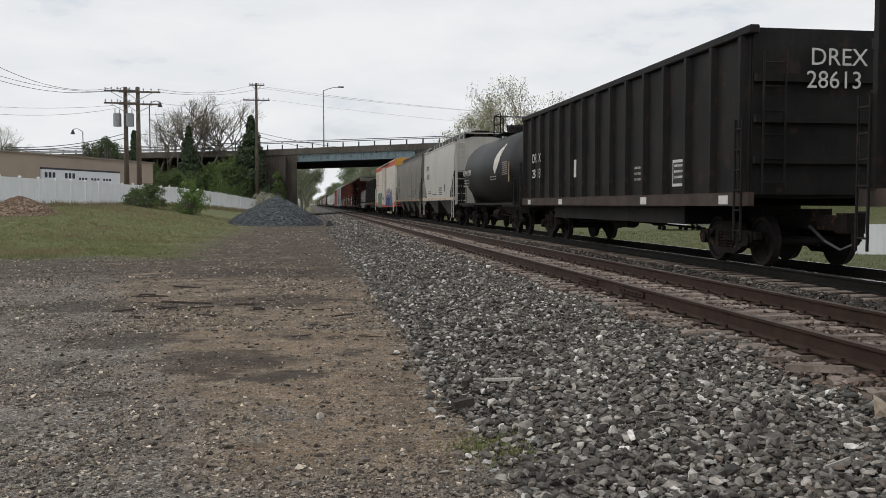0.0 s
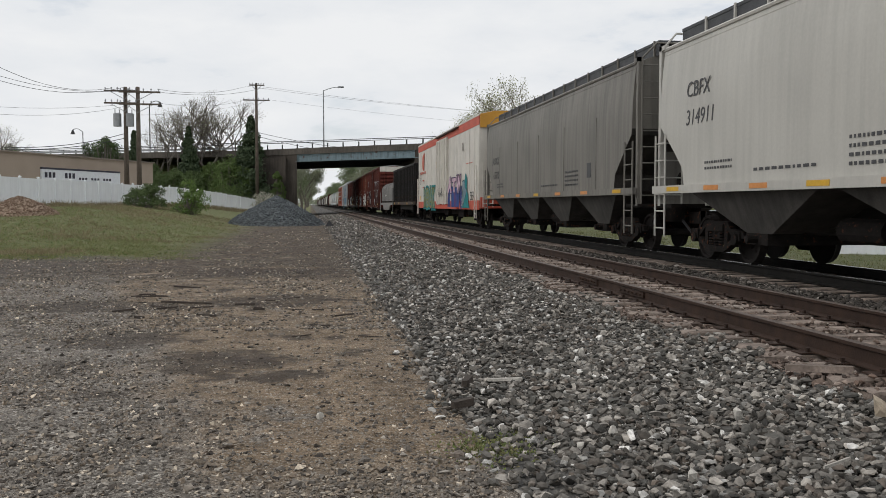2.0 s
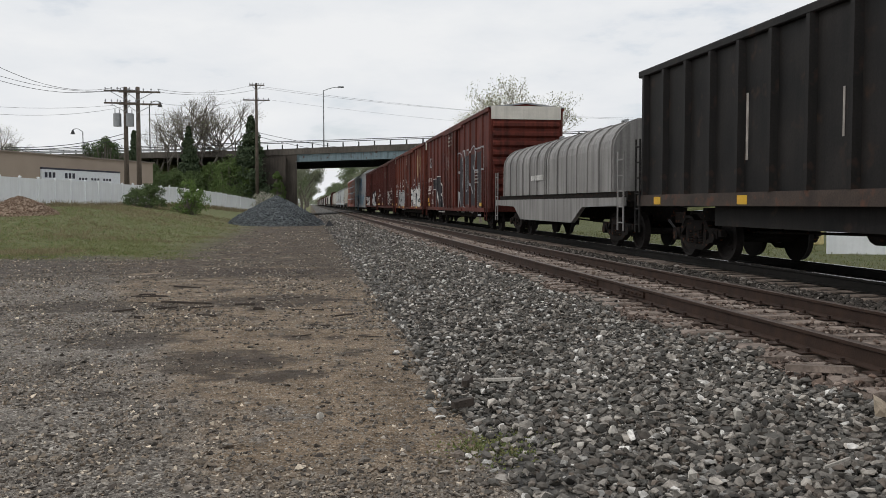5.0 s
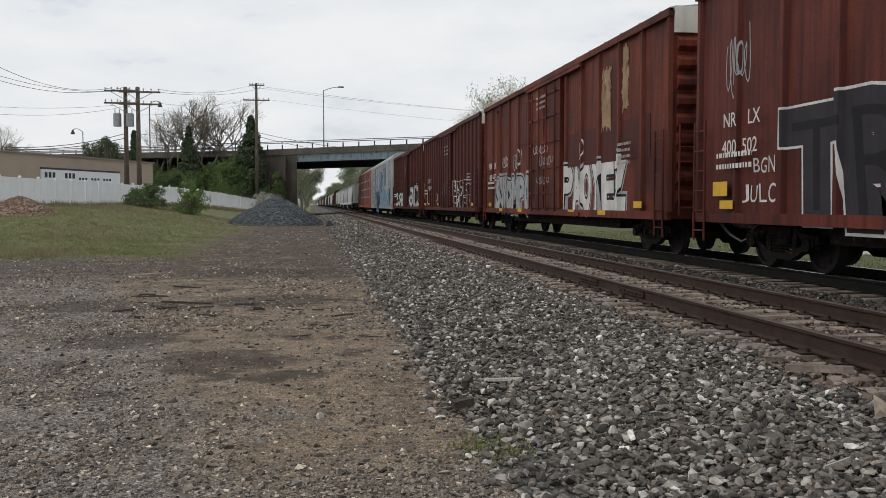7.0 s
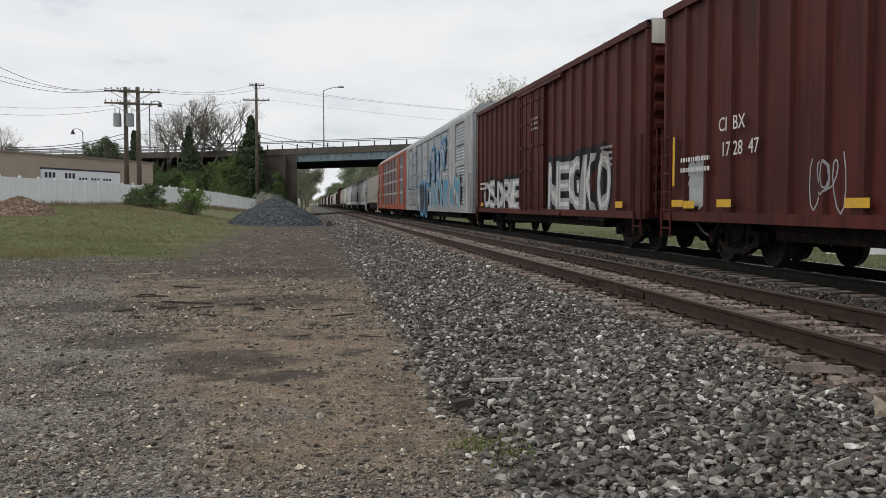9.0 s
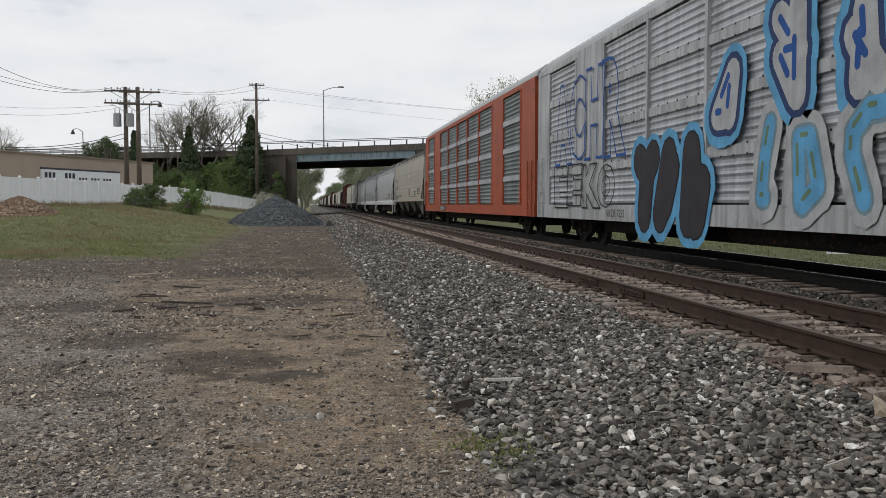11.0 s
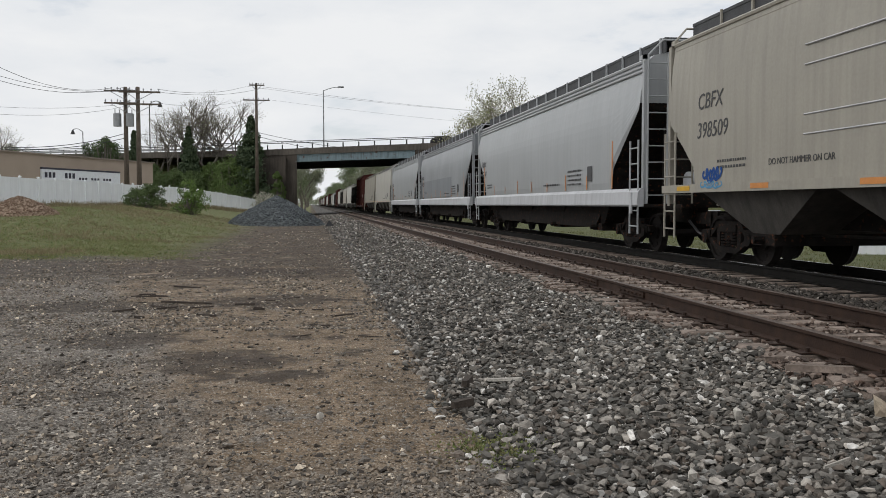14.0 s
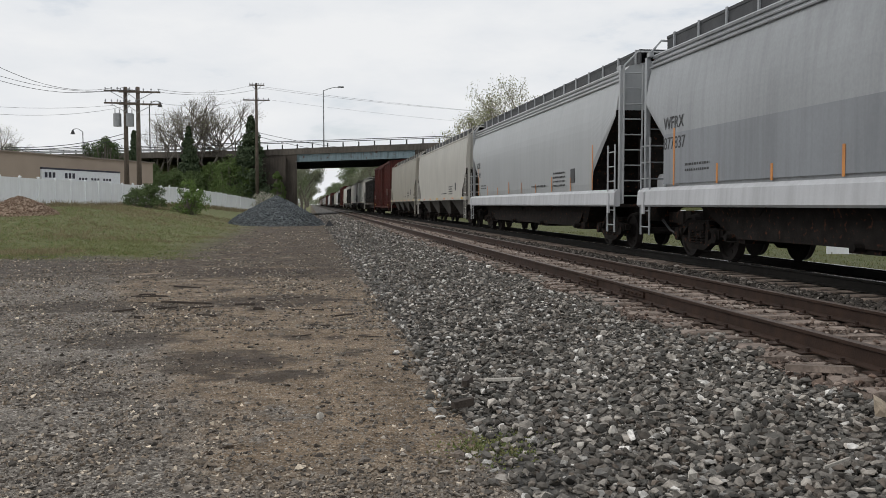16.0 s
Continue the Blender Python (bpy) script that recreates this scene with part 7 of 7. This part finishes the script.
    graffiti(a, 15.4, 19.6, 0.8, 2.4, 43, "darkgrey", "black", "skyblue", 3, -1.645, 0.42, 0.04, None, "black and blue graffiti")
    graffiti(a, 8.0, 15.6, 2.6, 4.6, 44, "silver", "navy", "skyblue", 4, -1.645, 0.22, 0.12, "blue")
    graffiti(a, 2.5, 14.0, 1.1, 2.5, 45, "skyblue", "steel", "silver", 9, -1.645, 0.2, 0.06, "green")
    autorack(251.48, 28.3, "orange autorack with grey corrugated steel side screens", M_RACKORANGE, M_GALV, "CTTX 694979", 2, M_GALVPALE)
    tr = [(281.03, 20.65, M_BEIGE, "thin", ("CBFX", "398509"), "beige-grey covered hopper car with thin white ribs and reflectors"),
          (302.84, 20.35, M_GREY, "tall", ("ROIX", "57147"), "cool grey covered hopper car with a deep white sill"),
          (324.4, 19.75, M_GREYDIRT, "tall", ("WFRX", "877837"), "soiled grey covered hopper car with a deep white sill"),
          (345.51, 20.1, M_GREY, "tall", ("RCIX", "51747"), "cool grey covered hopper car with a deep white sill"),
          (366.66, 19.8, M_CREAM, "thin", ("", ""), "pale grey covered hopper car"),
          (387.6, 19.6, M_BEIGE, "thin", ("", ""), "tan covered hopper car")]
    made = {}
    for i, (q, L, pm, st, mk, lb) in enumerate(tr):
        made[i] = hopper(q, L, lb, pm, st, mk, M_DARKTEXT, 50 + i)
    for k, y in enumerate((3.2, 2.9, 2.15, 1.85)):
        bm = B()
        tube(bm, (-1.565, 4.6, y + 0.35), (-1.565, 15.2, y + 0.35), 0.014, n=5)
        part("weld_rib", bm, M_SILL, made[0])
    patch(made[2], "repaint_patch", 5.9, 18.3, 1.56, 2.6, M_BLUEGREY, -1.584, "darker blue-grey repainted band")
    for y0, y1 in ((2.2, 3.0), (8.5, 9.3)):
        bars(made[0], y0 + 0.4, 2.3, 0.9, 0.5, 4, PAINT["rust"], -1.566, 71)
    lettering("DO NOT HAMMER ON CAR", made[0], 0.15, 15.3, 1.78, M_DARKTEXT, -1.567)
    scrawl(made[0], 18.3, 1.68, 0.7, 0.25, 72, "blue", -1.568, 5, 0.03)
    scrawl(made[0], 18.2, 1.5, 0.8, 0.16, 73, "skyblue", -1.6345, 5, 0.016)
    br = boxcar(408.4, 19.8, "dark brown boxcar far back in the train", M_RED3, 18, (8.0, 11.8), False, ())
    gd = gondola(430.0, 15.6, 4.0, "black gondola car far back in the train")
    far = [(made[4], 441.0, 19.6), (made[5], 463.0, 19.4), (gd, 484.0, 15.6), (made[4], 501.0, 19.6), (br, 522.0, 19.8), (gd, 543.0, 15.6), (made[3], 560.0, 19.5),
           (made[5], 581.0, 19.4), (gd, 602.0, 15.6), (gd, 619.0, 15.6), (br, 636.0, 19.8), (made[4], 657.0, 19.6), (made[3], 678.0, 19.5), (gd, 699.0, 15.6), (br, 716.0, 19.8), (br, 737.0, 19.8),
           (made[5], 758.0, 19.4), (made[4], 779.0, 19.6), (gd, 800.0, 15.6), (made[3], 817.0, 19.5), (br, 838.0, 19.8), (gd, 859.0, 15.6), (made[5], 876.0, 19.4), (made[4], 897.0, 19.6),
           (br, 918.0, 19.8), (gd, 939.0, 15.6), (made[3], 956.0, 19.5), (br, 977.0, 19.8), (made[5], 998.0, 19.4), (gd, 1019.0, 15.6), (br, 1036.0, 19.8)]
    for ob, q, L in far:
        CARS.append((copy_thing(ob, pose(0, 0, 0)), q + 7.0 + (q - 424.5) * 0.012, L))


make_train()


# ---- small things near the camera and across the line ----
M_STICK = material("grey_driftwood", (0.46, 0.43, 0.385), 0.95, 0, 0.25, 8, 90, 0.4)
M_DARKWOOD = material("rotten_dark_wood", (0.06, 0.047, 0.038), 0.95, 0, 0.3, 8, 90, 0.4)


def ground_hit(u, v, z=0.0):
    """Plan position of a spot on level ground from its bearing and dip."""
    d = (1.55 - z) * 1570 / (v - 362)
    return spot(u, d)


def timber(u, v, length, width, thick, turn, mat, z, label, name="wood_scrap"):
    p = ground_hit(u, v, z)
    bm = B()
    rng = random.Random(int(u))
    loft(bm, [[(x, -width * k, 0), (x, width * k, 0), (x, width * k * 0.8, thick), (x, -width * k * 0.7, thick)]
              for x, k in ((-length / 2, 0.3), (-length * 0.3, 0.5), (0, 0.45), (length * 0.35, 0.52), (length / 2, 0.2))])
    ob = part(name, bm, mat)
    ob.matrix_basis = pose(p.x, p.y, z, 0, rng.uniform(-4, 4), turn)
    return tagged(ob, label, "scrap wood")


timber(895, 676, 0.3, 0.06, 0.02, 5, M_STICK, 0.075, "pale flat wood splinter lying on the ballast")
timber(827, 682, 0.24, 0.08, 0.05, 70, M_DARKWOOD, 0.06, "dark broken wood chunk at the toe of the ballast")
timber(820, 722, 0.2, 0.08, 0.05, 30, M_DARKWOOD, 0.04, "dark broken wood chunk at the toe of the ballast")
timber(1492, 827, 0.34, 0.016, 0.014, 36, M_STICK, 0.2, "bleached forked stick on the stones", "stick")
timber(330, 538, 0.8, 0.05, 0.03, 4, M_DARKWOOD, 0.0, "dark rotten board on the lot")
timber(432, 541, 0.3, 0.05, 0.03, 8, M_DARKWOOD, 0.0, "dark rotten board on the lot")
timber(330, 510, 0.5, 0.06, 0.03, -6, M_DARKWOOD, 0.0, "dark rotten board on the lot")
timber(215, 552, 0.3, 0.06, 0.03, 20, M_DARKWOOD, 0.0, "dark rotten board on the lot")
chips = random.Random(71)
for k in range(30):                                  # bark and rotten splinters strewn along the middle of the lot
    u0, v0 = chips.uniform(230, 680), chips.uniform(498, 600)
    timber(u0, v0, chips.uniform(0.08, 0.4), chips.uniform(0.02, 0.05), chips.uniform(0.012, 0.03), chips.uniform(-25, 25), M_DARKWOOD, 0.0, "dark rotten wood splinter on the lot")
timber(990, 196 + 362, 0.35, 0.1, 0.05, 20, M_DARKWOOD, 0.03, "dark rotten board at the toe of the ballast")
timber(1455, 660, 0.5, 0.09, 0.05, -20, M_TIE, 0.24, "broken end of a weathered tie on the ballast")
timber(135, 437, 0.8, 0.1, 0.06, 3, M_DARKWOOD, 0.0, "dark log piece at the edge of the grass")


def big_stone(u, v, r, tone, label, z=0.0):
    p = ground_hit(u, v, z)
    sh, f = ROCKS[int(u) % len(ROCKS)]
    ob = raw("stone", [tuple(c * r) for c in sh], [tuple(int(i) for i in k) for k in f], tone)
    ob.matrix_basis = pose(p.x, p.y, z + r * 0.3, u * 7 % 360, v * 3 % 360, u * 11 % 360)
    return tagged(ob, label, "stone", "larger stones")


M_PALESTONE = material("pale_limestone", (0.55, 0.52, 0.47), 0.9, 0, 0.15, 20, 80, 0.4)
M_TANSTONE = material("tan_limestone", (0.4, 0.33, 0.25), 0.9, 0, 0.15, 20, 80, 0.4)
for u, v, r, z in ((728, 545, 0.07, 0.02), (1088, 771, 0.05, 0.12), (1228, 856, 0.05, 0.18), (735, 549, 0.05, 0.02), (1032, 794, 0.04, 0.11), (690, 652, 0.035, 0.0), (563, 745, 0.04, 0.0), (1310, 742, 0.05, 0.2), (1030, 628, 0.05, 0.12), (1130, 735, 0.045, 0.15)):
    big_stone(u, v, r, M_PALESTONE, "pale limestone lump lying among the grey stones", z)
big_stone(1566, 728, 0.075, M_TANSTONE, "larger tan limestone lump on the ballast", 0.25)


def litter():
    """Dark clods and bark crumbs on the lot."""
    rng = np.random.default_rng(31)
    n = 900
    y = 4.3 + 20 * rng.random(n) ** 1.3
    x = rng.uniform(-1, 0.1, n) * (y * 0.34 + 1) + 0.7
    z = np.array([ground_z(a, c) for a, c in zip(x, y)])
    dark = island_material("dark_clod", [(0.03, 0.024, 0.02), (0.06, 0.048, 0.038), (0.045, 0.036, 0.03), (0.09, 0.07, 0.055)])
    scatter_stones("dark_clods", "dark earth clods and bark crumbs on the lot", np.stack([x, y, z + 0.004], 1), rng.uniform(0.008, 0.035, n), dark, 32, 0.45)


litter()


def marker_post():
    p = spot(583, 62)
    ob = empty("switch_marker", "low black triangular marker beside the near track", "marker", "", (p.x, p.y, 0))
    bm = B()
    loft(bm, [[(-0.35, -0.2, -0.05), (0.35, -0.2, -0.05), (0.35, 0.2, -0.05), (-0.35, 0.2, -0.05)], [(-0.05, -0.04, 0.42), (0.05, -0.04, 0.42), (0.05, 0.04, 0.42), (-0.05, 0.04, 0.42)]])
    part("cone", bm, M_BLACK, ob)


marker_post()


# a white slatted fence and yellow hut across the line, seen under the cars
def far_side():
    a, c = Vector((19.6, 31.4, -0.4)), Vector((40, 24, -0.4))
    ob = empty("white_fence", "low white board fence across the tracks", "fence")
    d = c - a
    yaw = math.degrees(math.atan2(d.y, d.x))
    post, rail = B(), B()
    box(post, -0.06, 0.06, -0.06, 0.06, 0, 1.35)
    box(rail, 0, 2.2, -0.02, 0.02, 0, 1.2)
    pm, rm = mesh_of("post", post, M_VINYL), mesh_of("panel", rail, M_VINYL)
    for i in range(10):
        p = a + d * (i / 10)
        for nm, me in (("post", pm), ("panel", rm)):
            o = new(nm, me)
            o.parent, o.matrix_basis = ob, pose(p.x, p.y, p.z, 0, 0, yaw)
    p = spot(1432, 42)
    hut = empty("utility_box", "pale yellow trackside utility box", "utility box", "", (p.x, p.y, ground_z(p.x, p.y)))
    bm = B()
    box(bm, -0.55, 0.55, -0.4, 0.4, 0, 0.9)
    bmesh.ops.bevel(bm, geom=bm.edges[:], offset=0.04, segments=2, affect="EDGES")
    part("cabinet", bm, material("pale_yellow_paint", (0.55, 0.46, 0.22), 0.6), hut)
    bm = B()
    box(bm, -0.6, 0.6, -0.45, 0.45, 0.9, 0.98)
    part("lid", bm, M_STEEL, hut)


far_side()


# ---- cars: one drives over the overpass late in the shot, others are parked beyond the far verge ----
def passenger_car(label, paint, group=""):
    car = empty("passenger_car", label, "car", group)
    bm = B()
    prism(bm, [(-1.95, 0.35), (1.95, 0.35), (1.98, 0.75), (1.25, 0.95), (0.65, 1.46), (-1.05, 1.48), (-1.75, 1.02), (-1.98, 0.9)], -0.86, 0.86)
    bmesh.ops.bevel(bm, geom=bm.edges[:], offset=0.06, segments=2, affect="EDGES")
    part("body", bm, paint, car)
    for s in (-1, 1):
        bm = B()
        prism(bm, [(-1.5, 1.0), (1.02, 0.98), (0.58, 1.38), (-1.0, 1.4)], s * 0.865, s * 0.88)
        part("side_window", bm, M_GLASS, car)
    for x in (-1.2, 1.25):
        for s in (-0.78, 0.78):
            bm = B()
            tube(bm, (0, -0.11, 0), (0, 0.11, 0), 0.32, n=20)
            w = part("wheel", bm, M_TRUCK, car)
            w.location = (x, s, 0.32)
    return car


ROAD_CAR = passenger_car("dark passenger car driving over the overpass", M_BLACK)
M_CARWHITE = material("white_car_paint", (0.7, 0.7, 0.7), 0.3, 0, 0.03, 1, 20, 0.0, coat=0.5)
M_CARGREY = material("silver_car_paint", (0.3, 0.31, 0.32), 0.3, 0.3, 0.05, 1, 20, 0.0, coat=0.5)
for u0, mt, lb in ((1190, M_CARWHITE, "white parked car beyond the far verge"), (1250, M_CARGREY, "silver parked car beyond the far verge"),
                   (1310, M_BLACK, "black parked car beyond the far verge"), (1372, M_CARWHITE, "white parked car beyond the far verge")):
    q0 = spot(u0, 66)
    passenger_car(lb, mt, "parked cars").matrix_basis = pose(q0.x, q0.y, ground_z(q0.x, q0.y), 0, 0, 75)


# ---- what moves ----
SPEED_T, SPEED_V = (-2.0, 0.0, 4.0, 8.0, 12.0, 16.0, 18.0), (20.0, 20.04, 20.117, 20.157, 20.29, 20.636, 20.7)


def gone(t):
    """Metres that the train has run since the start."""
    n = 60
    ts = np.linspace(0, t, n)
    return float(np.trapz(np.interp(ts, SPEED_T, SPEED_V), ts))


def motions():
    times = [-1.0 + 0.5 * i for i in range(37)]
    run = {t: gone(t) for t in times}
    for ob, q, L in CARS:
        walk(ob, [(t, pose(TRACK_B, q - 1.1 - run[t], RAIL_Z)) for t in times])
    yaw = math.degrees(math.atan2(BRIDGE_D.y, BRIDGE_D.x))
    walk(ROAD_CAR, [(t, pose(*bridge_at(7.9 + 17.4 * (t - 13.0), 2.2, 9.15), 0, 0, yaw)) for t in [-0.5 + 0.5 * i for i in range(35)]])
    start = {ob: q for ob, q, L in CARS}
    for car, w, y in WHEELS:
        # turning is keyed while the wheel is close enough to be told apart
        frames_ = [i for i in range(0, 481) if -4 < start[car] + y - 1.1 - gone(i / FPS) < 34]
        if not frames_:
            continue
        y0 = w.location.y
        walk(w, [(i / FPS, pose(0, y0, 0.457, math.degrees(gone(i / FPS) / 0.457) % 360)) for i in frames_])


motions()
